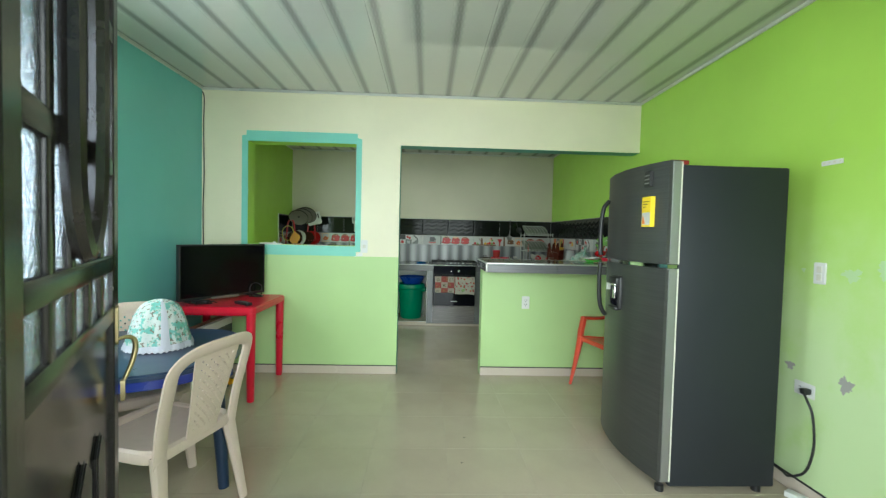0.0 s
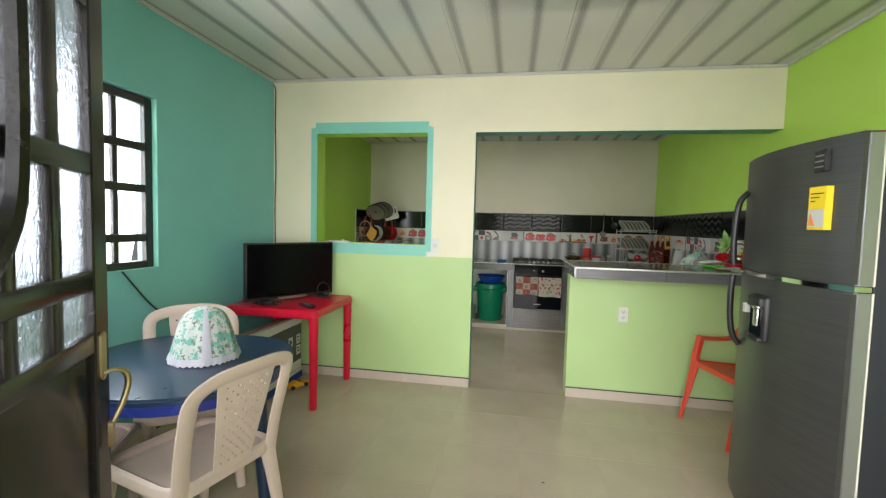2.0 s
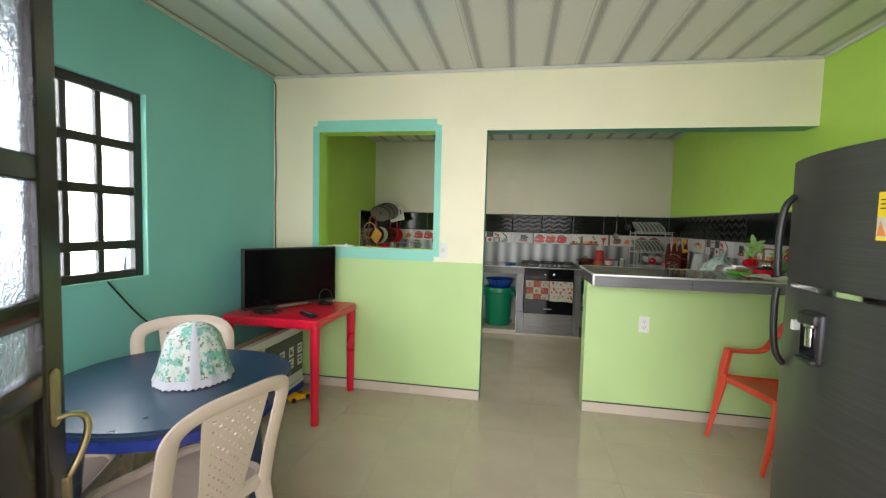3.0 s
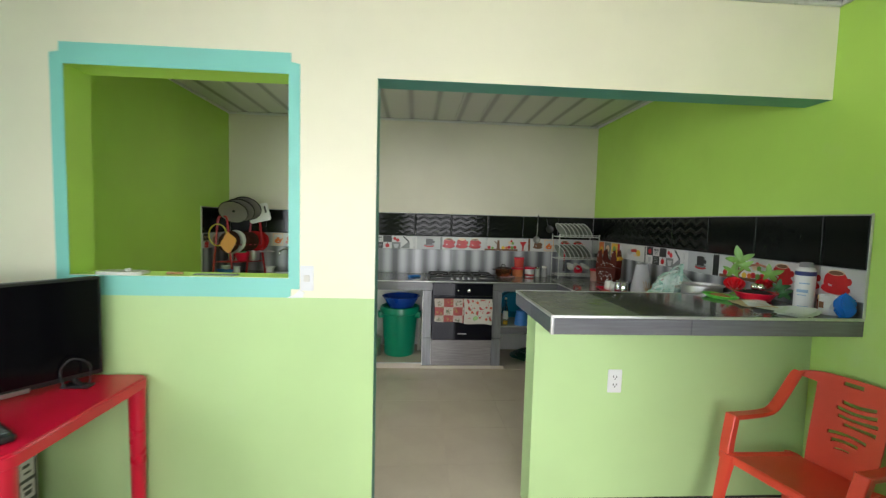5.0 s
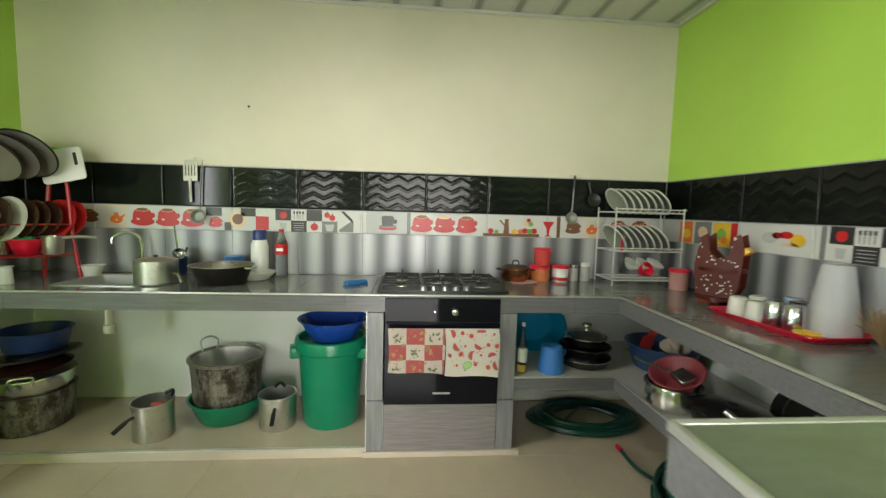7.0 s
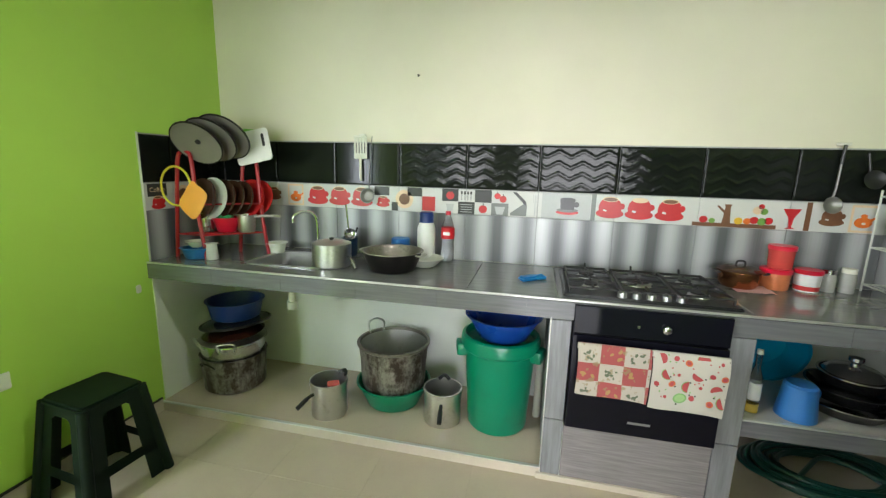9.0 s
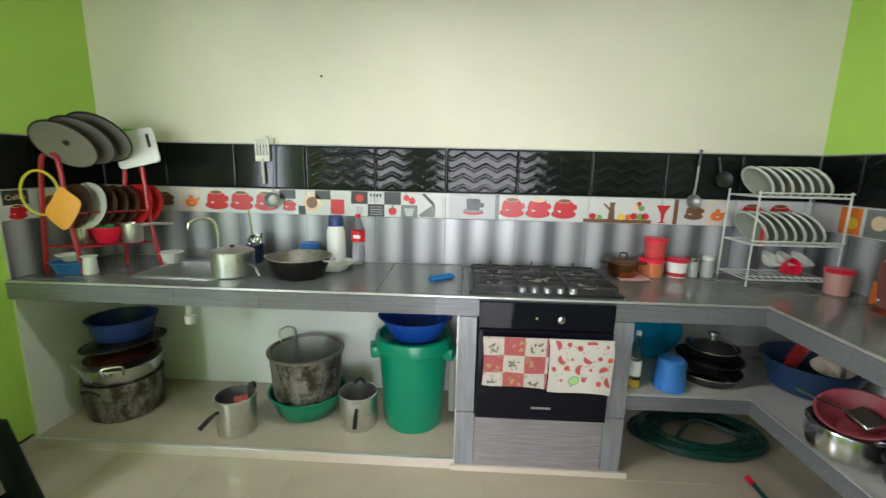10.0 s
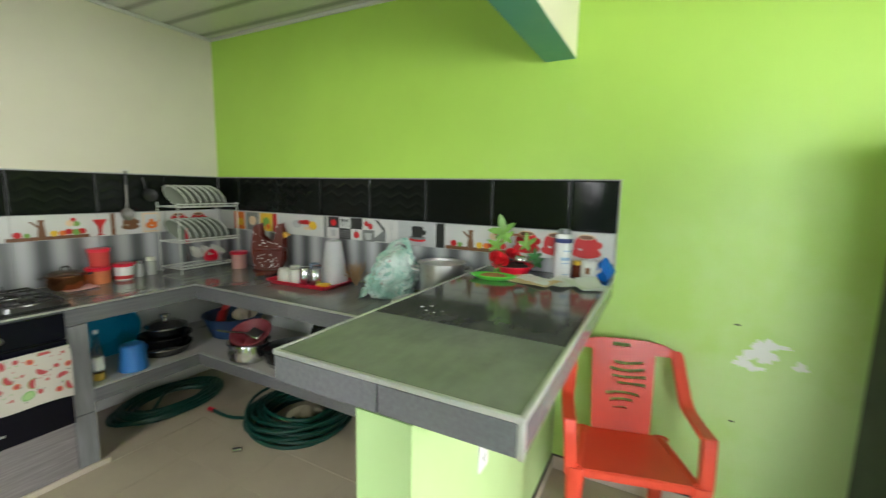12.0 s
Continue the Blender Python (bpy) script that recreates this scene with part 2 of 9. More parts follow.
def ceiling_mat(phase, pitch):
    """White glossy PVC with a printed band of grey waves down the middle of each panel."""
    m, nt, bs = nodes_of("glossy_white_pvc_panel")
    x, y, z = sep(nt, coords(nt))
    u = math_node(nt, "SUBTRACT", math_node(nt, "FRACT", math_node(nt, "MULTIPLY_ADD", x, 1 / pitch, 0.5 - phase / pitch)), 0.5)
    wav = math_node(nt, "MULTIPLY", math_node(nt, "SINE", math_node(nt, "MULTIPLY", y, 34.0)), 0.038)
    d1 = math_node(nt, "ABSOLUTE", math_node(nt, "ADD", u, wav))
    d2 = math_node(nt, "ABSOLUTE", math_node(nt, "SUBTRACT", u, wav))
    band1 = ramp_node(nt, d1, 0.14, 0.08)
    band2 = ramp_node(nt, d2, 0.14, 0.08)
    inner = ramp_node(nt, math_node(nt, "MINIMUM", d1, d2), 0.05, 0.015)
    k = math_node(nt, "ADD", math_node(nt, "ADD", math_node(nt, "MULTIPLY", band1, 0.33), math_node(nt, "MULTIPLY", band2, 0.33)), math_node(nt, "MULTIPLY", inner, 0.24))
    c = mix_node(nt, k, (0.60, 0.60, 0.56), (0.25, 0.25, 0.235))
    n = noise_node(nt, coords(nt), 30, 3)
    c = mix_node(nt, math_node(nt, "MULTIPLY", n, 0.12), c, (0.5, 0.5, 0.48))
    nt.links.new(c, bs.inputs["Base Color"])
    setin(bs, Roughness=0.07)
    bump_into(nt, bs, noise_node(nt, coords(nt), 3.0, 2), 0.05, 0.01)
    return m


BLACK_TILE = mat("black_glazed_relief_tile", (0.007, 0.009, 0.007), 0.11, var=0.35, scale=9, fine=120, bump=0.04, spec=0.17)
PRINT_WHITE = mat("white_glazed_tile", (0.56, 0.56, 0.54), 0.34, var=0.04, bump=0.03)


def steel_tile_mat(name, along):
    """Grey glazed tile printed with soft upright light bands like brushed steel."""
    m, nt, bs = nodes_of(name)
    o = sep(nt, coords(nt))
    s = o[along]
    w = math_node(nt, "SINE", math_node(nt, "MULTIPLY_ADD", s, 2 * math.pi / 0.165, 0.9))
    w2 = math_node(nt, "SINE", math_node(nt, "MULTIPLY_ADD", s, 2 * math.pi / 0.4, 2.0))
    k = math_node(nt, "MULTIPLY_ADD", w, 0.38, math_node(nt, "MULTIPLY_ADD", w2, 0.12, 0.42))
    mp = nt.nodes.new("ShaderNodeMapping")
    nt.links.new(coords(nt), mp.inputs["Vector"])
    mp.inputs["Scale"].default_value = (220, 220, 4) 
    g = noise_node(nt, mp.outputs[0], 1.0, 3)
    k = math_node(nt, "ADD", k, math_node(nt, "MULTIPLY_ADD", g, 0.2, -0.1))
    c = mix_node(nt, k, (0.10, 0.105, 0.11), (0.54, 0.55, 0.57))
    nt.links.new(c, bs.inputs["Base Color"])
    setin(bs, Roughness=0.34, Metallic=0.15)
    return m


STEEL_TILE_X = steel_tile_mat("steel_print_tile_back", 0)
STEEL_TILE_Y = steel_tile_mat("steel_print_tile_side", 1)


def streak_mat(name, lo, hi, rough, sc=(5, 90, 90), metal=0.0, mottle=0.0):
    m, nt, bs = nodes_of(name)
    mp = nt.nodes.new("ShaderNodeMapping")
    nt.links.new(coords(nt), mp.inputs["Vector"])
    mp.inputs["Scale"].default_value = sc
    g = noise_node(nt, mp.outputs[0], 1.0, 5)
    big = noise_node(nt, coords(nt), 4, 4)
    k = math_node(nt, "ADD", math_node(nt, "MULTIPLY", ramp_node(nt, g, 0.3, 0.7), 0.65), math_node(nt, "MULTIPLY", big, 0.35))
    c, r = mix_node(nt, k, lo, hi), math_node(nt, "MULTIPLY_ADD", g, 0.12, rough - 0.05)
    if mottle:
        d = math_node(nt, "MULTIPLY", ramp_node(nt, noise_node(nt, coords(nt), 5.5, 6, 0.62), 0.36, 0.66), mottle)
        c = mix_node(nt, d, c, (0.36, 0.37, 0.34))
        r = math_node(nt, "MULTIPLY_ADD", d, 0.35, r)
    nt.links.new(c, bs.inputs["Base Color"])
    nt.links.new(r, bs.inputs["Roughness"])
    setin(bs, Metallic=metal)
    return m


GREY_TILE = streak_mat("grey_streaked_counter_tile", (0.115, 0.115, 0.122), (0.185, 0.185, 0.196), 0.17)
GREY_TILE_V = streak_mat("grey_streaked_upright_tile", (0.16, 0.16, 0.17), (0.28, 0.28, 0.30), 0.2, (60, 60, 5))
# The end tile is coloured paler than the other bar tiles, both blotched lighter.
BAR_PALE = streak_mat("grey_green_polished_bar_tile", (0.13, 0.14, 0.128), (0.175, 0.19, 0.17), 0.17, (9, 30, 30), mottle=0.22)
BAR_DARK = streak_mat("dark_polished_bar_tile", (0.055, 0.057, 0.056), (0.08, 0.083, 0.08), 0.08, (8, 40, 40), mottle=0.12)
COUNTER_TOP = streak_mat("dark_polished_counter_tile", (0.135, 0.138, 0.136), (0.18, 0.183, 0.18), 0.08, (8, 40, 40))
WOOD_TILE = streak_mat("grey_wood_look_tile", (0.17, 0.15, 0.155), (0.31, 0.28, 0.287), 0.22, (6, 6, 120))
ALU_TRIM = mat("pale_aluminium_edge_trim", (0.62, 0.62, 0.60), 0.35, metal=0.6, var=0.1)
BASE_TILE = mat("beige_skirting_tile", (0.58, 0.50, 0.42), 0.25, var=0.1, bump=0.05)
BLACK_LINE = mat("black_skirting_joint", (0.02, 0.02, 0.02), 0.6)
BLACK_METAL = mat("black_painted_metal", (0.018, 0.016, 0.016), 0.35, var=0.4, scale=8, bump=0.2, stain=(0.05, 0.045, 0.04), stain_amt=0.4)
DOOR_PAINT = mat("dark_brown_black_door_paint", (0.014, 0.012, 0.011), 0.24, var=0.35, scale=7, bump=0.12, stain=(0.07, 0.065, 0.06), stain_amt=0.35)
DOOR_PANEL = mat("glossy_brown_black_sheet_steel", (0.014, 0.011, 0.010), 0.14, var=0.3, scale=5, bump=0.08, stain=(0.04, 0.036, 0.03), stain_amt=0.4, spec=0.28)
BRASS = mat("worn_brass", (0.46, 0.38, 0.21), 0.38, metal=1.0, var=0.2, scale=40)
FRIDGE_DARK = mat("dark_grey_fridge_enamel", (0.020, 0.023, 0.028), 0.5, metal=0.1, spec=0.3, var=0.08, bump=0.1, fine=240)
FRIDGE_DOOR = streak_mat("graphite_brushed_fridge_door", (0.055, 0.055, 0.055), (0.085, 0.085, 0.083), 0.34, (3, 3, 160), 0.55)
SILVER = mat("satin_silver_trim", (0.36, 0.36, 0.37), 0.34, metal=0.8, var=0.06)
DULL_STEEL = mat("dull_knob_steel", (0.34, 0.34, 0.35), 0.34, metal=1.0, var=0.15)
CHROME = mat("chrome", (0.75, 0.75, 0.75), 0.08, metal=1.0, var=0.04, bump=0)
ALU = mat("dull_aluminium", (0.66, 0.65, 0.63), 0.36, metal=1.0, var=0.15, scale=14, fine=150, stain=(0.25, 0.22, 0.18), stain_amt=0.35)
CHAR = mat("burnt_black_aluminium", (0.014, 0.012, 0.011), 0.45, metal=0.2, var=0.5, scale=14, bump=0.3)


def soot_mat():
    """Grey cooking aluminium under brown-black soot that runs and flakes in upright patches."""
    m, nt, bs = nodes_of("sooty_aluminium")
    mp = nt.nodes.new("ShaderNodeMapping")
    nt.links.new(coords(nt), mp.inputs["Vector"])
    mp.inputs["Scale"].default_value = (1.0, 1.0, 0.42)
    run = noise_node(nt, mp.outputs[0], 13, 6, 0.66)
    flake = noise_node(nt, coords(nt), 34, 5, 0.62)
    metal = mix_node(nt, noise_node(nt, mp.outputs[0], 70, 3), (0.20, 0.19, 0.17), (0.42, 0.40, 0.36))
    soot = mix_node(nt, noise_node(nt, coords(nt), 9, 4), (0.012, 0.009, 0.007), (0.075, 0.045, 0.028))
    k = ramp_node(nt, math_node(nt, "ADD", math_node(nt, "MULTIPLY", run, 0.7), math_node(nt, "MULTIPLY", flake, 0.3)), 0.46, 0.59)
    nt.links.new(mix_node(nt, k, soot, metal), bs.inputs["Base Color"])
    nt.links.new(math_node(nt, "MULTIPLY_ADD", k, 0.5, 0.15), bs.inputs["Metallic"])
    nt.links.new(math_node(nt, "MULTIPLY_ADD", flake, 0.3, 0.25), bs.inputs["Roughness"])
    bump_into(nt, bs, flake, 0.3)
    return m


SOOT = soot_mat()
STEEL = mat("stainless_steel", (0.55, 0.55, 0.55), 0.2, metal=1.0, var=0.1, scale=9)
BLACK_ENAMEL = mat("black_enamel", (0.012, 0.012, 0.013), 0.14, var=0.3, bump=0.04)
BLACK_GLASS = mat("black_oven_glass", (0.006, 0.006, 0.011), 0.05, var=0.3, bump=0.0, spec=0.22)
CAST_IRON = mat("cast_iron_grate", (0.014, 0.014, 0.014), 0.5, var=0.4)
BLACK_PLASTIC = mat("black_plastic", (0.015, 0.015, 0.016), 0.38, var=0.2)
SCREEN = mat("black_screen", (0.003, 0.003, 0.004), 0.10, var=0.2, bump=0, spec=0.25)
RED_PLASTIC = mat("red_plastic", (0.64, 0.008, 0.036), 0.3, var=0.12, fine=200, bump=0.1)
ORANGE_PLASTIC = mat("orange_red_plastic", (0.66, 0.060, 0.028), 0.30, var=0.1, fine=200, bump=0.1)
BEIGE_PLASTIC = mat("beige_plastic", (0.62, 0.50, 0.425), 0.38, var=0.08, fine=180, bump=0.1, stain=(0.42, 0.34, 0.25), stain_amt=0.3)
BLUE_PLASTIC = mat("navy_blue_plastic", (0.012, 0.030, 0.070), 0.3, var=0.15, fine=180, bump=0.12)
BLUE_RIM = mat("deep_blue_plastic", (0.016, 0.030, 0.20), 0.28, var=0.12, fine=180, bump=0.1)
BRIGHT_BLUE = mat("bright_blue_plastic", (0.010, 0.06, 0.36), 0.28, var=0.12, bump=0.05)
# Blue basin plastic with the shade under the counter put into its colour.
SHADED_BLUE_PLASTIC = mat("shaded_blue_plastic", (0.006, 0.028, 0.16), 0.34, var=0.15)
SKY_BLUE = mat("sky_blue_plastic", (0.035, 0.17, 0.50), 0.35, var=0.1, bump=0.05)
GREEN_PLASTIC = mat("emerald_green_plastic", (0.0, 0.22, 0.115), 0.32, var=0.12, bump=0.08, stain=(0.02, 0.14, 0.09), stain_amt=0.4)
DARK_GREEN = mat("dark_green_plastic", (0.004, 0.011, 0.006), 0.6, var=0.25, bump=0.1, spec=0.18)
HOSE_GREEN = mat("green_garden_hose", (0.004, 0.048, 0.036), 0.35, var=0.3, scale=30, bump=0.1)
WHITE_PLASTIC = mat("white_plastic", (0.74, 0.74, 0.72), 0.35, var=0.05, bump=0.04)
PVC = mat("off_white_pvc", (0.66, 0.64, 0.56), 0.4, var=0.06)
CABLE = mat("black_cable", (0.015, 0.015, 0.016), 0.5, bump=0)


def glass_mat(name, col, rough, bump_scale=0.0, ior=1.45):
    m, nt, bs = nodes_of(name)
    setin(bs, Roughness=rough, IOR=ior)
    bs.inputs["Base Color"].default_value = (*col, 1)
    bs.inputs["Transmission Weight"].default_value = 1.0
    if bump_scale:
        mp = nt.nodes.new("ShaderNodeMapping")
        nt.links.new(coords(nt), mp.inputs["Vector"])
        mp.inputs["Scale"].default_value = (1.0, 1.0, 0.8)
        h = math_node(nt, "ADD", noise_node(nt, mp.outputs[0], bump_scale, 2), math_node(nt, "MULTIPLY", noise_node(nt, mp.outputs[0], bump_scale * 2.2, 1), 0.5))
        bump_into(nt, bs, h, 0.5, 0.006)
    return m


CLEAR = glass_mat("clear_glass", (0.95, 0.97, 0.96), 0.02)
RAIN_GLASS = glass_mat("patterned_rain_glass", (0.62, 0.66, 0.76), 0.24, 70)
CLEAR_PLASTIC = glass_mat("translucent_plastic", (0.88, 0.9, 0.9), 0.25, 0, 1.3)


def glow_mat(name, col, strength):
    m, nt, bs = nodes_of(name)
    bs.inputs["Emission Color"].default_value = (*col, 1)
    bs.inputs["Emission Strength"].default_value = strength
    return m

# ---- the structure ----
H = 2.57                      # ceiling height
LW, KW, RW = -1.97, -2.03, 2.035   # living-room wall, kitchen left wall, right wall
EY, PY, QY, BY = 0.60, 3.94, 4.09, 6.66  # entrance wall, partition front and back, kitchen back wall


def wall(name, boxes, mats, label, pick=None):
    b = None
    for lo, hi, k in boxes:
        q = box(lo, hi)
        for f in q.faces:
            f.material_index = k
        b = merge(b, q) if b else q
    if pick:
        for f in b.faces:
            k = pick(f)
            if k is not None:
                f.material_index = k
    return tagged(part(name, b, mats, None, "", None, 0), label, "wall", kind="structure")


def pick_partition(f):
    c, n = f.calc_center_median(), f.normal
    if n.x > 0.9 and abs(c.x + 0.19) < 0.01:
        return 2
    if n.z < -0.9 and abs(c.z - 2.11) < 0.01:
        return 2 if c.x > -0.19 else 3
    if abs(n.x) > 0.9 and -1.57 < c.x < -0.58:
        return 3
    if n.z > 0.9 and abs(c.z - 1.18) < 0.01:
        return 3
    if n.y > 0.9:
        return 3
    return None


SPLIT = 1.087
wall("wall_partition", [
    ((KW, PY, 0), (-1.56, QY, SPLIT), 0), ((KW, PY, SPLIT), (-1.56, QY, H), 1),
    ((-1.56, PY, 0), (-0.59, QY, SPLIT), 0), ((-1.56, PY, SPLIT), (-0.59, QY, 1.18), 1),
    ((-1.56, PY, 2.11), (-0.59, QY, H), 1),
    ((-0.59, PY, 0), (-0.19, QY, SPLIT), 0), ((-0.59, PY, SPLIT), (-0.19, QY, H), 1),
    ((-0.19, PY, 2.11), (RW, QY, H), 1),
    ((0.593, PY, 0), (RW, QY, 0.985), 0)],
    [PALE_GREEN, CREAM, DEEP_TEAL, LIME],
    "plastered partition, pale green below and cream above, with a serving hatch", pick_partition)
wall("wall_right", [((RW, -0.1, 0), (RW + 0.15, BY + 0.15, H), 0)], [LIME_PALING], "lime green painted wall with peeling patches")
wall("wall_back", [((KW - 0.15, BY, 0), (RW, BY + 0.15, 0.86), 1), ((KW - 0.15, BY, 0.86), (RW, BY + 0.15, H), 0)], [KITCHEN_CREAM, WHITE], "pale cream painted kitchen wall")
# Unseen gap up to y 4.66, added to let the kitchen fill in.
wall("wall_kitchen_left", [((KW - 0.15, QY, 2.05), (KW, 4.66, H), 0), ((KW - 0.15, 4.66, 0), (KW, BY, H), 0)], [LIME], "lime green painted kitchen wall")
wy0, wy1, wz0, wz1 = 1.32, 2.71, 1.055, 2.055
wall("wall_left", [((LW - 0.15, EY, 0), (LW, wy0, H), 0), ((LW - 0.15, wy1, 0), (LW, PY, H), 0),
     ((LW - 0.15, wy0, 0), (LW, wy1, wz0), 0), ((LW - 0.15, wy0, wz1), (LW, wy1, H), 0)], [TEAL], "teal painted living room wall with a barred window")
wall("wall_entrance", [((LW - 0.15, EY - 0.15, 0), (-1.85, EY, H), 0), ((-1.85, EY - 0.15, 0), (-0.65, EY, 0.9), 0), ((-1.85, EY - 0.15, 2.0), (-0.65, EY, H), 0), ((-0.65, EY - 0.15, 0), (-0.47, EY, H), 0), ((-0.47, EY - 0.15, 2.12), (1.52, EY, H), 0),
     ((1.52, EY - 0.15, 0), (RW, EY, H), 0)], [PALE_GREEN], "pale green painted entrance wall")

# the painted band round the serving hatch, with notched outer corners
def hatch_band():
    b = None
    x0, x1, z0, z1, w = -1.615, -0.54, SPLIT, 2.203, 0.093
    t = 0.04
    tops = [(x0 + t, z1), (x1 - t, z1), (x1 - t, z1 - t), (x1, z1 - t * 1.2), (x1, z1 - w), (x0, z1 - w), (x0, z1 - t * 1.2), (x0 + t, z1 - t)]
    mm = pose(0, PY, 0, 90, 0, 0)
    b = prism(tops, 0, 0.004, 0, None, mm)
    b = box((x0, PY - 0.004, 1.178), (-1.56, PY, z1 - w), 0, 2, b)
    b = box((-0.59, PY - 0.004, 1.178), (x1, PY, z1 - w), 0, 2, b)
    bots = [(x0, 1.178), (x0, z0 + t), (x0 + t, z0 + t), (x0 + t, z0), (x1 - t, z0), (x1 - t, z0 + t), (x1, z0 + t), (x1, 1.178)]
    return prism(bots, 0, 0.004, 0, b, mm)


tagged(part("trim_hatch", hatch_band(), TURQ, None, "", None, 0), "turquoise painted band round the serving hatch", "trim", kind="structure")
# unpainted white touch-up beside the hatch
tagged(part("trim_patch", prism([(-0.60, 1.085), (-0.525, 1.088), (-0.515, 1.112), (-0.54, 1.125), (-0.565, 1.10)], 0, 0.005, 0, None, pose(0, PY, 0, 90, 0, 0)), PUTTY, None), "white paint touch-up at the hatch corner", "trim", kind="structure")


def baseboard(name, lo, hi, top_axis):
    b = box(lo, hi, 0.002, 1)
    ob = tagged(part(name, b, BASE_TILE), "beige tiled skirting with a black joint above", "baseboard", kind="structure")
    l2 = list(lo)
    h2 = list(hi)
    l2[2], h2[2] = hi[2], hi[2] + 0.006
    part("joint", box(l2, h2), BLACK_LINE, ob)
    return ob


baseboard("baseboard_partition", (LW + 0.005, PY - 0.010, 0), (-0.19, PY, 0.074), 0)
baseboard("baseboard_bar", (0.593, PY - 0.010, 0), (RW, PY, 0.074), 0)
baseboard("baseboard_right", (RW - 0.010, EY, 0), (RW, PY - 0.011, 0.074), 1)
baseboard("baseboard_left", (LW, EY, 0), (LW + 0.010, PY - 0.011, 0.074), 1)
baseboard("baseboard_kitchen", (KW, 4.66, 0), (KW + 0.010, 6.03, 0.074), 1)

# ceilings of PVC panels with fine joints, and the cove along the walls
def ceiling(name, x0, x1, y0, y1, z, phase, pitch):
    b = bmesh.new()
    k = math.floor((x0 - phase + 0.045) / pitch)
    x = phase - 0.045 + pitch * k
    while x < x1:
        a, c = max(x, x0), min(x + pitch, x1)
        if c - a > 0.004:
            box((a + 0.0012, y0, z), (c - 0.0012, y1, z + 0.02), 0, 1, b)
        x += pitch
    box((x0, y0, z + 0.012), (x1, y1, z + 0.05), 0, 1, b)
    return tagged(part(name, b, ceiling_mat(phase, pitch), None, "", None, 0), "glossy white plastic panel ceiling with grey wavy bands", "ceiling", kind="structure")


ceiling("ceiling_living", LW, RW, EY, PY, H, -0.012, 0.2435)
ceiling("ceiling_kitchen", KW, RW, QY, BY, H, 0.18, 0.2535)
COVE = mat("off_white_cove", (0.60, 0.60, 0.56), 0.3, var=0.08)


def cove(name, x0, x1, y0, y1):
    b = None
    for lo, hi in (((x0, y1 - 0.02, H - 0.022), (x1, y1, H)), ((x0, y0, H - 0.022), (x1, y0 + 0.02, H)), ((x0, y0 + 0.02, H - 0.022), (x0 + 0.02, y1 - 0.02, H)), ((x1 - 0.02, y0 + 0.02, H - 0.022), (x1, y1 - 0.02, H))):
        b = box(lo, hi, 0.006, 2, b)
    tagged(part(name, b, COVE), "off-white plastic cove moulding", "trim", kind="structure")


cove("trim_cove_living", LW, RW, EY, PY)
cove("trim_cove_kitchen", KW, RW, QY, BY)
tagged(part("roof_slab", box((LW - 0.3, EY - 0.3, H + 0.06), (RW + 0.3, BY + 0.3, H + 0.2)), CONCRETE), "concrete slab over the rooms", "roof", kind="structure")

# ground outside and floor
tagged(part("ground", box((-60, -60, -0.30), (60, 60, -0.06)), CONCRETE), "pale concrete ground outside", "ground", kind="structure")
floor = tagged(part("floor", box((KW - 0.1, -1.6, -0.06), (RW + 0.1, BY + 0.1, -0.0014)), GROUT), "polished beige ceramic tile floor", "floor", kind="structure")


# ---- counters ----
counter = thing("kitchen_counter", "L-shaped masonry counter clad in dark and grey tiles", "counter", kind="structure")
CZ, CB, CY, CX = 0.872, 0.785, 6.03, 1.42
# carcass of the slab, with a hole for the sink
sx0, sx1, sy0, sy1 = -1.53, -1.10, 6.17, 6.52
b = box((KW, CY + 0.012, CB), (sx0, BY, CZ - 0.010))
box((sx1, CY + 0.012, CB), (RW, BY, CZ - 0.010), 0, 1, b)
box((sx0, CY + 0.012, CB), (sx1, sy0, CZ - 0.010), 0, 1, b)
box((sx0, sy1, CB), (sx1, BY, CZ - 0.010), 0, 1, b)
box((CX + 0.012, QY, CB), (RW, CY + 0.012, CZ - 0.010), 0, 1, b)
part("slab", b, DARK_GROUT, counter, "grey mortar slab")
part("edge_trim", box((CX - 0.003, QY, CZ - 0.008), (CX + 0.012, CY + 0.010, CZ + 0.001), 0.003, 2, box((KW, CY - 0.003, CZ - 0.008), (CX + 0.012, CY + 0.010, CZ + 0.001), 0.003, 2)), ALU_TRIM, counter, "pale aluminium edge trim")
# piers and shelf
for x0, x1 in ((0.082, 0.165), (0.772, 0.862)):
    part("pier", box((x0, CY + 0.012, 0.03), (x1, BY, CB)), DARK_GROUT, counter)
    part("tile", box((x0, CY, 0.31), (x1, CY + 0.012, 0.778), 0.002, 1), GREY_TILE_V, counter)
    part("tile", box((x0, CY, 0.03), (x1, CY + 0.012, 0.307), 0.002, 1), GREY_TILE_V, counter)
part("base_panel", box((0.168, CY, 0.03), (0.769, CY + 0.012, 0.288), 0.002, 1), WOOD_TILE, counter, "grey wood-look tile panel under the oven")
part("trim_strip", box((0.076, CY - 0.002, 0.03), (0.082, CY + 0.01, CB), 0.001, 1, box((0.1655, CY - 0.003, 0.03), (0.1675, CY + 0.008, 0.30))), ALU_TRIM, counter)
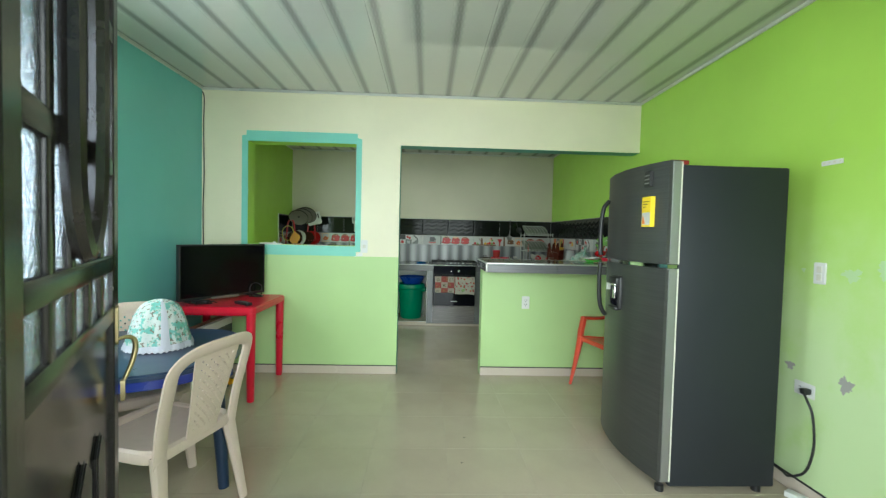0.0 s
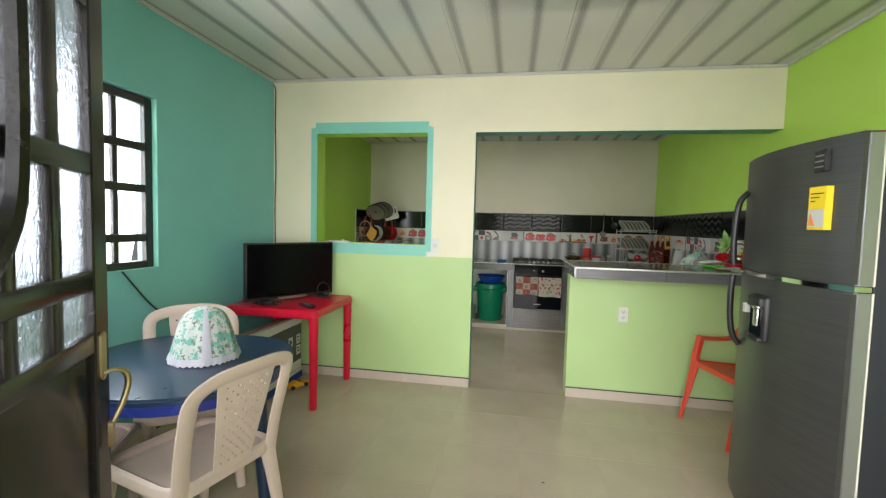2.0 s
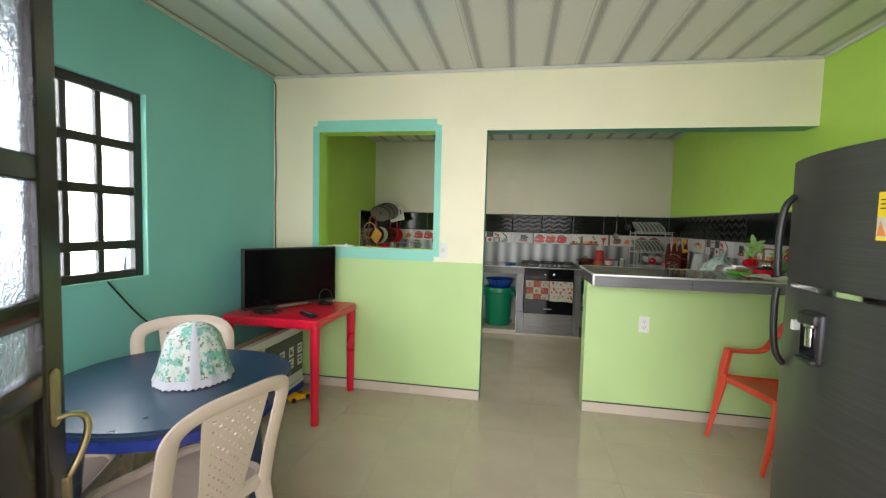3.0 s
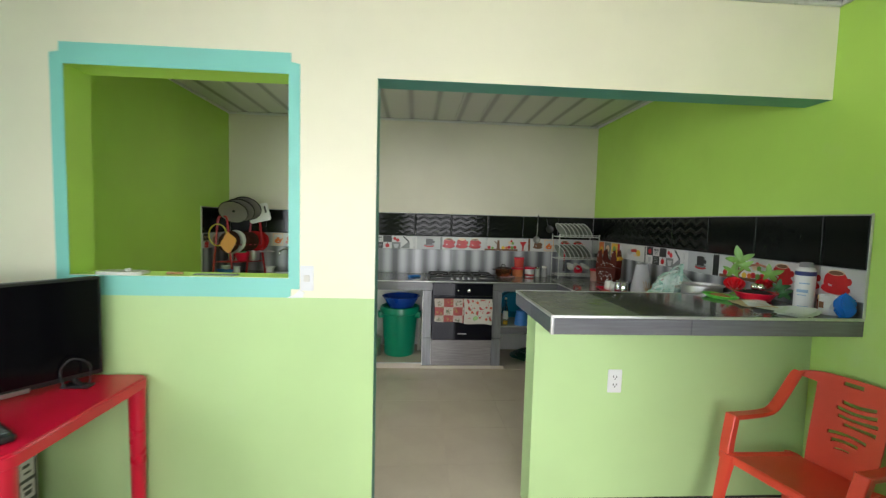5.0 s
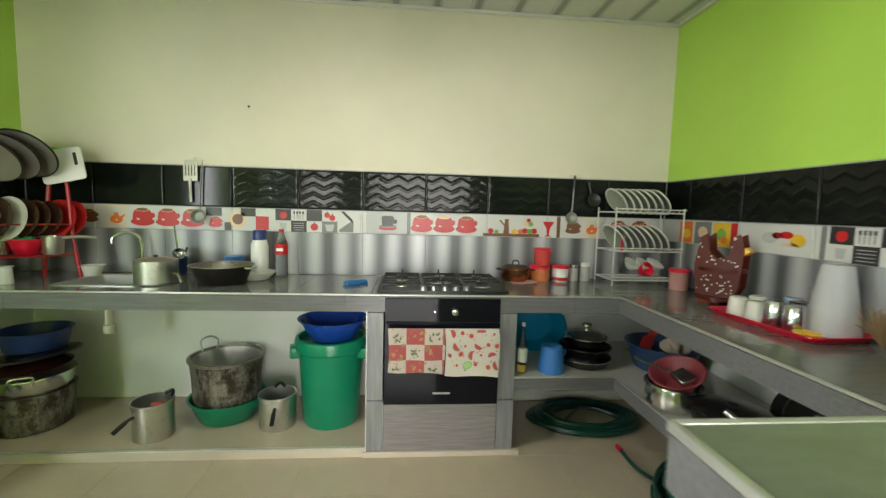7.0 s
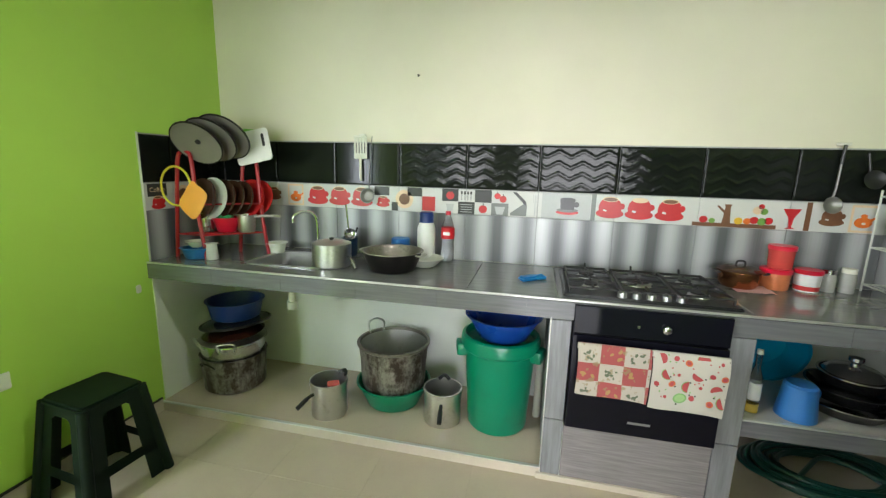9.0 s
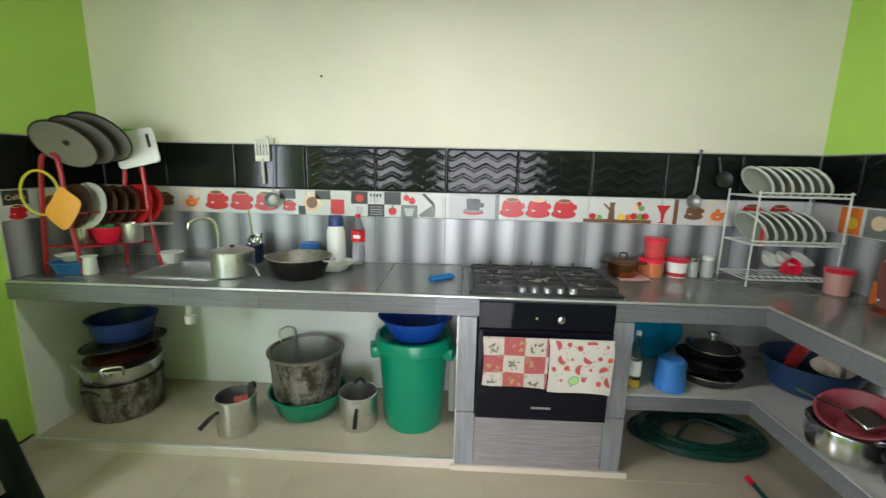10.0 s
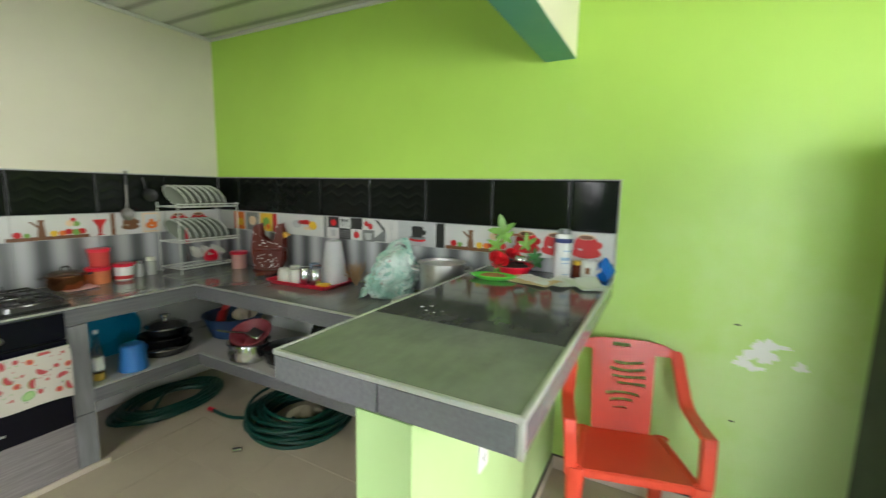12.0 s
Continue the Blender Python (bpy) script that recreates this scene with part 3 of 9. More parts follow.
# plinth
b = box((KW, CY + 0.012, 0.0), (0.08, BY, 0.055))
box((0.86, CY - 0.02, 0.0), (RW, BY, 0.004), 0.001, 1, b)
box((CX - 0.01, QY, 0.0), (RW, CY - 0.0205, 0.004), 0.001, 1, b)
part("plinth", b, FLOOR_TILE, counter, "raised beige tiled plinth")
b = box((KW, CY, 0.0), (0.08, CY + 0.012, 0.050), 0.002, 1)
part("plinth_edge", b, BASE_TILE, counter)
part("plinth_trim", box((KW, CY - 0.004, 0.050), (0.08, CY + 0.012, 0.058), 0.002, 1), ALU_TRIM, counter)
part("oven_plinth", box((0.06, CY - 0.012, 0.0), (0.90, CY + 0.012, 0.03), 0.003, 1), BASE_TILE, counter)
# shelf of the side run and its corner
SZ = 0.428
b = box((0.862, CY + 0.022, SZ - 0.075), (RW, BY, SZ))
box((CX + 0.012, QY, SZ - 0.075), (RW, CY + 0.022, SZ), 0, 1, b)
SHELF = mat("dusty_white_shelf_tile", (0.48, 0.46, 0.42), 0.3, var=0.12, stain=(0.4, 0.36, 0.3), stain_amt=0.4)
part("shelf", b, SHELF, counter, "pale tiled shelf")
part("shelf_edge", box((0.862, CY + 0.01, SZ - 0.078), (CX + 0.012, CY + 0.022, SZ - 0.006), 0.002, 1), GREY_TILE, counter)
part("shelf_edge", box((CX, QY, SZ - 0.078), (CX + 0.012, CY + 0.01, SZ - 0.006), 0.002, 1), GREY_TILE, counter)
part("shelf_trim", box((CX - 0.003, QY, SZ - 0.006), (CX + 0.014, CY + 0.012, SZ + 0.003), 0.002, 1, box((0.862, CY + 0.006, SZ - 0.006), (CX, CY + 0.024, SZ + 0.003), 0.002, 1)), ALU_TRIM, counter)
part("lower_wall", box((KW + 0.0005, CY + 0.02, 0.056), (KW + 0.008, BY - 0.001, CB - 0.001)), WHITE, counter, "white painted end wall")
part("lower_wall", box((RW - 0.012, QY, 0.012), (RW - 0.001, BY, CB)), WHITE, counter)

# bar slab
bar = thing("breakfast_bar", "breakfast bar top clad in dark polished tiles", "counter", kind="structure")
BX, BF, BB, BZ = 0.592, 3.70, 4.355, 1.07
part("slab", box((BX + 0.012, BF + 0.012, 0.985), (RW, BB - 0.012, BZ - 0.010)), DARK_GROUT, bar)
for x0, x1 in ((BX, 1.0), (1.003, 1.42), (1.423, RW)):
    part("tile", box((x0 + 0.001, BB - 0.012, 0.988), (x1, BB, BZ - 0.012), 0.002, 1), GREY_TILE, bar)
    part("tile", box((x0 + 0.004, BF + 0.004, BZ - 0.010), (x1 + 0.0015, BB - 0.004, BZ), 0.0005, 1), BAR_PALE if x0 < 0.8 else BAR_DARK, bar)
for x0, x1 in ((BX, 1.222), (1.2235, RW)):
    part("tile", box((x0 + 0.0005, BF, 0.988), (x1, BF + 0.012, BZ - 0.012), 0.001, 1), GREY_TILE, bar)
for y0, y1 in ((BF, 4.03), (4.032, BB)):
    part("tile", box((BX, y0 + 0.001, 0.988), (BX + 0.012, y1 - 0.001, BZ - 0.012), 0.002, 1), GREY_TILE, bar)
b = box((BX - 0.003, BF - 0.003, BZ - 0.011), (BX + 0.010, BB, BZ + 0.002), 0.003, 2)
box((BX, BF - 0.003, BZ - 0.011), (RW, BF + 0.010, BZ + 0.002), 0.003, 2, b)
box((BX, BB - 0.010, BZ - 0.011), (RW, BB + 0.003, BZ + 0.002), 0.003, 2, b)
box((BX - 0.003, BF - 0.003, 0.986), (BX + 0.012, BF + 0.012, BZ), 0.004, 2, b)
part("edge_trim", b, ALU_TRIM, bar, "pale aluminium edge trim")


# ---- windows and entrance door ----
def side_window():
    w = thing("window_1", "black barred steel window with bright frosted panes", "window", kind="structure")
    x0, x1 = LW - 0.075, LW - 0.035
    part("frame", box((x0, wy0, wz0), (x1, wy0 + 0.05, wz1), 0.004, 1, box((x0, wy1 - 0.05, wz0), (x1, wy1, wz1), 0.004, 1)), BLACK_METAL, w)
    part("frame", box((x0, wy0 + 0.05, wz0), (x1, wy1 - 0.05, wz0 + 0.045), 0.004, 1, box((x0, wy0 + 0.05, wz1 - 0.05), (x1, wy1 - 0.05, wz1), 0.004, 1)), BLACK_METAL, w)
    y = wy1 - 0.05 - 0.185
    while y > wy0 + 0.08:
        part("bar", box((x0 + 0.005, y - 0.016, wz0 + 0.045), (x1 - 0.005, y + 0.016, wz1 - 0.05), 0.004, 1), BLACK_METAL, w)
        y -= 0.167
    for z in (1.764, 1.522, 1.235):
        part("bar", box((x0, wy0 + 0.05, z - 0.023), (x1, wy1 - 0.05, z + 0.023), 0.004, 1), BLACK_METAL, w)
    p = part("pane", box((x0 + 0.015, wy0 + 0.05, wz0 + 0.045), (x0 + 0.019, wy1 - 0.05, wz1 - 0.05)), CLEAR, w, "clear glass pane")
    p.visible_shadow = False
    part("reveal", box((LW - 0.034, wy1 - 0.004, wz0), (LW - 0.001, wy1 - 0.0005, wz1), 0, 1, box((LW - 0.034, wy0, wz0 + 0.0005), (LW - 0.001, wy1, wz0 + 0.004))), TURQ, w, "turquoise painted reveal")


side_window()
HX, HY = -0.47, 0.62
door_dir = Vector((-0.108, 0.2, 0)).normalized()


def entrance_door():
    """Local frame: x along the leaf from the hinge, y away from the room side, z up."""
    ang = math.degrees(math.atan2(door_dir.y, door_dir.x))
    w = thing("door_1", "open dark steel entrance door with patterned glass panes and brass handle", "door", pose(HX, HY, 0.008, 0, 0, ang), kind="structure")
    L, HT, T = 0.925, 2.08, 0.038
    b = box((0, 0, 0), (0.075, T, HT), 0.004, 1)
    box((L - 0.075, 0, 0), (L, T, HT), 0.004, 1, b)
    part("stile", b, DOOR_PAINT, w)
    zs = (0.86, 1.10, 1.50, 1.90)
    b = box((0.075, 0.0, 0), (L - 0.075, T, 0.10), 0.004, 1)
    box((0.075, 0.002, 2.02), (L - 0.075, T - 0.002, HT), 0.004, 1, b)
    part("rail", b, DOOR_PAINT, w)
    part("panel", box((0.075, 0.012, 0.10), (L - 0.075, T - 0.012, 1.03)), DOOR_PANEL, w, "dark sheet steel lower panel with embossed ornament")
    for z in (1.035, 1.19, 1.475, 1.865):
        part("glazing_bar", box((0.075, 0.001, z - 0.027), (L - 0.075, T - 0.001, z + 0.027), 0.007, 2), DOOR_PAINT, w)
    cols = [0.075 + (L - 0.15) * k / 5 for k in range(1, 5)]
    for x in cols:
        part("glazing_bar", box((x - 0.022, 0.003, 1.04), (x + 0.022, T - 0.003, 2.02), 0.006, 2), DOOR_PAINT, w)
    p = part("pane", box((0.07, T / 2 - 0.007, 1.03), (L - 0.07, T / 2 - 0.003, 2.03)), RAIN_GLASS, w, "patterned frosted glass")
    p.visible_shadow = False
    # arched ornament on the near face
    pts = smooth_path([(0.285, 1.86, 0), (0.285, 1.50, 0), (0.315, 1.33, 0), (0.41, 1.245, 0), (0.505, 1.33, 0), (0.535, 1.50, 0), (0.535, 1.86, 0)], 5)
    part("ornament", tube([(p_.x, -0.012, p_.y) for p_ in pts], 0.022, 8), DOOR_PAINT, w, "curved black ornament bar")
    for k, (x, z, wd, ht) in enumerate(((0.30, 0.45, 0.10, 0.50), (0.48, 0.42, 0.12, 0.58), (0.66, 0.45, 0.10, 0.50))):
        part("embossed_panel", prism([(x - wd / 2, z - ht / 2), (x, z - ht / 2 - 0.05), (x + wd / 2, z - ht / 2), (x + wd / 2, z + ht / 2), (x, z + ht / 2 + 0.05), (x - wd / 2, z + ht / 2)], 0, 0.010, 0.006, None, pose(0, 0.012, 0, 90, 0, 0)), BLACK_METAL, w)
    h = part("handle", prism(rounded(0.030, 0.125, 0.0145, 6, L - 0.045, 0.995), 0, 0.006, 0.002, None, pose(0, 0, 0, 90, 0, 0)), BRASS, w, "worn brass handle plate")
    pts = smooth_path([(L - 0.045, -0.004, 0.950), (L - 0.033, -0.026, 0.952), (L - 0.020, -0.042, 0.940), (L - 0.016, -0.046, 0.910), (L - 0.023, -0.037, 0.865), (L - 0.035, -0.022, 0.825), (L - 0.04, -0.012, 0.805)], 6)
    part("grip", tube(pts, [0.005 + 0.003 * math.sin(math.pi * i / (len(pts) - 1)) for i in range(len(pts))], 10), BRASS, h)
    part("grip_end", prism(rounded(0.018, 0.070, 0.008, 4, L - 0.040, 0.785), 0, 0.012, 0.002, None, pose(0, -0.01, 0, 90, 0, 0)), BRASS, h)


entrance_door()


# ---- living room: large things ----
def fridge():
    f = thing("refrigerator", "tall graphite two-door refrigerator with a water dispenser", "refrigerator", pose(1.335, 2.12, 0.0))
    # local x: towards the wall, y: along the wall
    W, HT, back = 0.69, 1.685, 0.555
    part("cabinet", box((0.0, 0, 0.045), (back, W, HT), 0.008, 2), FRIDGE_DARK, f, "dark grey enamelled cabinet")

    def leaf(z0, z1):
        n = 16
        pts = [(-0.028, 0.0)]
        for k in range(n + 1):
            u = k / n
            y = 0.0 + W * u
            pts.append((-0.045 - 0.108 * math.sin(math.pi * (0.12 + 0.76 * u)) ** 0.8 + 0.03, y))
        pts.append((-0.004, W))
        pts.append((-0.004, 0.0))
        return prism(pts[1:], z0, z1, 0.006)
    top = part("door", leaf(1.185, HT + 0.022), FRIDGE_DOOR, f, "upper freezer door")
    low = part("door", leaf(0.07, 1.165), FRIDGE_DOOR, f, "lower door")
    for o, z0, z1 in ((top, 1.187, HT + 0.016), (low, 0.072, 1.163)):
        part("trim", prism([(-0.052, 0.004), (-0.076, 0.066), (-0.073, 0.070), (-0.045, -0.004), (-0.006, -0.004), (-0.006, 0.002)], z0, z1), SILVER, o, "satin silver edge strip")
        part("gasket", box((-0.002, -0.0015, z0), (0.004, 0.010, z1)), PVC, o)
    part("gap_trim", prism([(-0.055, 0.0), (-0.118, 0.15), (-0.136, 0.345), (-0.118, 0.54), (-0.06, 0.69), (-0.004, 0.69), (-0.004, 0.0)], 1.166, 1.184), CHROME, f)
    for o, z0, z1, bow in ((top, 1.20, 1.56, 1), (low, 0.80, 1.15, -1)):
        zz = [(1.55, 0.0), (1.50, 0.045), (1.38, 0.062), (1.25, 0.062), (1.20, 0.055)] if bow > 0 else [(1.15, 0.055), (1.08, 0.062), (0.95, 0.058), (0.86, 0.04), (0.81, 0.0)]
        pts = smooth_path([(-0.085 - d * 0.8, 0.635, z) for z, d in zz], 6)
        part("handle", tube(pts, 0.014, 10, flat=1.0), BLACK_PLASTIC, o, "bowed black door handle")
    d = part("dispenser", box((-0.142, 0.335, 0.89), (-0.10, 0.455, 1.09), 0.014, 3), BLACK_PLASTIC, low, "black water dispenser recess")
    part("recess", box((-0.1435, 0.352, 0.915), (-0.141, 0.438, 1.035), 0.001, 1), BLACK_GLASS, d)
    part("cap", box((-0.158, 0.345, 1.035), (-0.12, 0.445, 1.083), 0.010, 3), BLACK_PLASTIC, d)
    part("spout_trim", box((-0.160, 0.350, 1.030), (-0.13, 0.40, 1.046), 0.005, 2), STEEL, d, "bright metal spout trim")
    part("lever", box((-0.156, 0.362, 0.955), (-0.144, 0.395, 1.03), 0.005, 2), STEEL, d)
    part("drip_tray", box((-0.158, 0.345, 0.888), (-0.12, 0.445, 0.908), 0.006, 2), BLACK_PLASTIC, d)
    part("sticker", box((-0.1395, 0.488, 0.995), (-0.10, 0.508, 1.035)), WHITE_PLASTIC, low)
    st = part("energy_label", box((-0.1115, 0.078, 1.375), (-0.088, 0.165, 1.532)), mat("yellow_paper", (0.85, 0.62, 0.02), 0.5, var=0.04), top, "yellow energy label")
    part("label_field", box((-0.1123, 0.081, 1.385), (-0.111, 0.162, 1.45)), PRINT_WHITE, st)
    part("label_scale", prism([(0.125, 1.39), (0.160, 1.39), (0.150, 1.44)], -0.0005, 0.0005, 0, None, Matrix(((0, 0, 1, -0.1125), (1, 0, 0, 0), (0, 1, 0, 0), (0, 0, 0, 1)))), mat("orange_print", (0.8, 0.25, 0.05), 0.6), st)
    for k in range(3):
        part("print_line", box((-0.1123, 0.09 + 0.02 * k, 1.505 - 0.014 * k), (-0.111, 0.155, 1.509 - 0.014 * k)), BLACK_LINE, st)
    bd = part("badge", box((-0.1125, 0.095, 1.585), (-0.092, 0.150, 1.665), 0.003, 1), BLACK_PLASTIC, top, "dark maker's badge")
    for k in range(3):
        part("print_line", box((-0.1133, 0.10, 1.60 + 0.02 * k), (-0.112, 0.145, 1.606 + 0.02 * k)), SILVER, bd)
    for x, y in ((0.0, 0.05), (0.0, 0.64), (0.52, 0.05), (0.52, 0.64)):
        part("foot", lathe([(0, 0), (0.022, 0), (0.022, 0.03), (0.014, 0.035), (0.014, 0.05), (0, 0.05)], 14, None, pose(x - 0.02, y, 0)), BLACK_PLASTIC, f)
    part("hinge_cover", box((-0.05, 0.02, HT + 0.004), (0.05, 0.07, HT + 0.028), 0.008, 2), mat("dark_red_plastic", (0.22, 0.012, 0.015), 0.35), f, "dark red hinge cap")


fridge()


def red_table():
    x0, x1, y0, y1, z = -1.932, -1.205, 3.225, 3.922, 0.725
    t = thing("side_table", "bright red moulded plastic table", "table", pose((x0 + x1) / 2, (y0 + y1) / 2, 0))
    w, d = x1 - x0, y1 - y0
    part("tabletop", prism(rounded(w, d, 0.045, 6), z - 0.052, z, 0.009, None, None, 3), RED_PLASTIC, t)
    part("apron", prism(rounded(w - 0.07, d - 0.07, 0.04, 6), z - 0.070, z - 0.046, 0.004), RED_PLASTIC, t)
    for sx in (-1, 1):
        for sy in (-1, 1):
            b = lathe([(0, 0), (0.024, 0), (0.027, 0.006), (0.034, z - 0.08), (0.036, z - 0.045), (0, z - 0.045)], 16, None, pose(sx * (w / 2 - 0.040), sy * (d / 2 - 0.040), 0))
            part("leg", b, RED_PLASTIC, t)


red_table()


def television():
    a, c = Vector((-1.79, 3.27, 0)), Vector((-1.387, 3.877, 0))
    ang = math.degrees(math.atan2((c - a).y, (c - a).x))
    mid = (a + c) / 2
    t = thing("television", "black flat-screen television on a red table", "television", pose(mid.x, mid.y, 0.725, 0, 0, ang))
    w, h0, h1 = (c - a).length, 0.025, 0.458
    part("casing", box((-w / 2, -0.012, h0), (w / 2, 0.03, h1), 0.006, 2), BLACK_PLASTIC, t)
    part("back_shell", box((-w / 2 + 0.1, 0.028, h0 + 0.05), (w / 2 - 0.1, 0.06, h1 - 0.12), 0.015, 2), BLACK_PLASTIC, t)
    part("screen", box((-w / 2 + 0.012, -0.0145, h0 + 0.022), (w / 2 - 0.012, -0.011, h1 - 0.012)), SCREEN, t, "glossy black screen")
    part("lower_strip", box((-0.12, -0.017, h0 - 0.006), (0.12, -0.010, h0 + 0.012), 0.002, 1), SILVER, t)
    for s in (-1, 1):
        pts = smooth_path([(s * 0.26, 0.0, h0 + 0.01), (s * 0.265, -0.02, 0.018), (s * 0.27, -0.09, 0.010)], 5)
        pts2 = smooth_path([(s * 0.26, 0.0, h0 + 0.01), (s * 0.265, 0.02, 0.018), (s * 0.27, 0.09, 0.010)], 5)
        part("foot", tube(pts, 0.010, 8, tube(pts2, 0.010, 8)), BLACK_PLASTIC, t)


television()


def blue_table():
    t = thing("dining_table", "round-cornered navy blue plastic dining table", "table", pose(-1.37, 2.19, 0, 0, 0, 8))
    out = []
    for k in range(64):
        a = 2 * math.pi * k / 64
        q = 2.6
        r = (abs(math.cos(a)) ** q + abs(math.sin(a)) ** q) ** (-1 / q)
        out.append((0.475 * r * math.cos(a), 0.455 * r * math.sin(a)))
    part("tabletop", prism(out, 0.672, 0.70, 0.009), BLUE_PLASTIC, t)
    part("rim", prism([(x * 0.985, y * 0.985) for x, y in out], 0.632, 0.674, 0.004), BLUE_RIM, t, "deep blue moulded rim")
    for sx in (-1, 1):
        for sy in (-1, 1):
            part("leg", tube([Matrix.Rotation(radians(37), 3, "Z") @ Vector((sx * a_, sy * a_, z_)) for a_, z_ in ((0.275, 0.64), (0.295, 0.3), (0.31, 0.0))], [0.038, 0.032, 0.026], 10), BLUE_PLASTIC, t)


blue_table()


def beige_chair(m, first=True):
    """Faces local -x: the backrest stands at +x."""
    c = thing("garden_chair", "beige plastic chair with a perforated back, by the blue table", "chair", m, "chairs round the table")
    # seat, dished
    def seat(u, v):
        x, y = -0.195 + 0.415 * u, (v - 0.5) * (0.44 - 0.05 * u)
        z = 0.415 - 0.02 * math.sin(math.pi * v) * math.sin(math.pi * min(1, u * 1.1)) - 0.02 * max(0, 0.15 - u) / 0.15
        return (x, y, z)
    part("seat", sheet(seat, 14, 10, 0.012), BEIGE_PLASTIC, c)
    part("seat_rim", tube([Vector((q[0], q[1], 0.40)) for q in rounded(0.425, 0.43, 0.07, 5, 0.0125)], 0.018, 8, None, True, 1.6), BEIGE_PLASTIC, c)

    def back_pt(y, z):
        h = max(0.0, (z - 0.42) / 0.40)
        return Vector((0.215 + 0.10 * h + 0.035 * (1 - (y / 0.23) ** 2), y, z))
    arch = [(-0.195, 0.36), (-0.203, 0.52), (-0.208, 0.66), (-0.200, 0.755), (-0.13, 0.806), (0, 0.818), (0.13, 0.810), (0.207, 0.772), (0.210, 0.66), (0.203, 0.52), (0.195, 0.36)]
    pts = smooth_path([back_pt(y, z) for y, z in arch], 6)
    part("back_frame", tube(pts, 0.032, 10, None, False, 0.42, (1, 0, 0)), BEIGE_PLASTIC, c)
    # perforated splat: a lattice of small square holes
    b = bmesh.new()
    nu, nv = 23, 41
    def wid(z):
        return 0.082 + 0.044 * ((z - 0.42) / 0.38)
    vs = {}
    for i in range(nu + 1):
        for j in range(nv + 1):
            z = 0.415 + 0.388 * j / nv
            y = (i / nu * 2 - 1) * wid(z)
            vs[i, j] = b.verts.new(back_pt(y, z))
    for i in range(nu):
        for j in range(nv):
            hole = i % 4 == 1 and j % 4 == 2 and 2 < i < nu - 2 and 3 < j < nv - 4 or i % 4 == 3 and j % 4 == 0 and 2 < i < nu - 2 and 3 < j < nv - 4
            if not hole:
                b.faces.new((vs[i, j], vs[i + 1, j], vs[i + 1, j + 1], vs[i, j + 1]))
    bmesh.ops.recalc_face_normals(b, faces=b.faces[:])
    bmesh.ops.solidify(b, geom=b.faces[:], thickness=0.007)
    part("backrest", b, BEIGE_PLASTIC, c, "back splat pierced with rows of small holes")
    for sx, sy in ((-1, -1), (-1, 1), (1, -1), (1, 1)):
        top = Vector((sx * 0.185 + (0.03 if sx > 0 else 0), sy * 0.19, 0.405))
        end = Vector((sx * 0.235 + (0.045 if sx > 0 else 0), sy * 0.225, 0.0))
        part("leg", tube([top, top.lerp(end, 0.3), end], [0.036, 0.031, 0.022], 8, None, False, 0.75, (1, 0, 0)), BEIGE_PLASTIC, c)
    return c


ch = beige_chair(pose(-1.13, 1.97, 0, 0, 0, -15))
copy_thing(ch, pose(-1.51, 2.42, 0, 0, 0, 128))
copy_thing(ch, pose(-1.60, 1.83, 0, 0, 0, 205))


def band(path, widths, thick, bev=0.006):
    """A flat moulded strip swept along a path, its width lying along local y."""
    b = bmesh.new()
    rows = []
    for k, p in enumerate(path):
        p0, p1 = path[max(0, k - 1)], path[min(len(path) - 1, k + 1)]
        d = (Vector(p1) - Vector(p0)).normalized()
        side_ = Vector((0, 1, 0))
        n = d.cross(side_).normalized()
        q = k / (len(path) - 1)
        w = widths[0] + (widths[1] - widths[0]) * q
        t = thick[0] + (thick[1] - thick[0]) * q
        c = min(bev, t * 0.45)
        ring = [(-w / 2 + c, -t / 2), (w / 2 - c, -t / 2), (w / 2, -t / 2 + c), (w / 2, t / 2 - c), (w / 2 - c, t / 2), (-w / 2 + c, t / 2), (-w / 2, t / 2 - c), (-w / 2, -t / 2 + c)]
        rows.append([b.verts.new(Vector(p) + side_ * u + n * v) for u, v in ring])
    for r0, r1 in zip(rows, rows[1:]):
        for k in range(8):
            b.faces.new((r0[k], r0[(k + 1) % 8], r1[(k + 1) % 8], r1[k]))
    b.faces.new(rows[0])
    b.faces.new(rows[-1])
    bmesh.ops.recalc_face_normals(b, faces=b.faces[:])
    return b


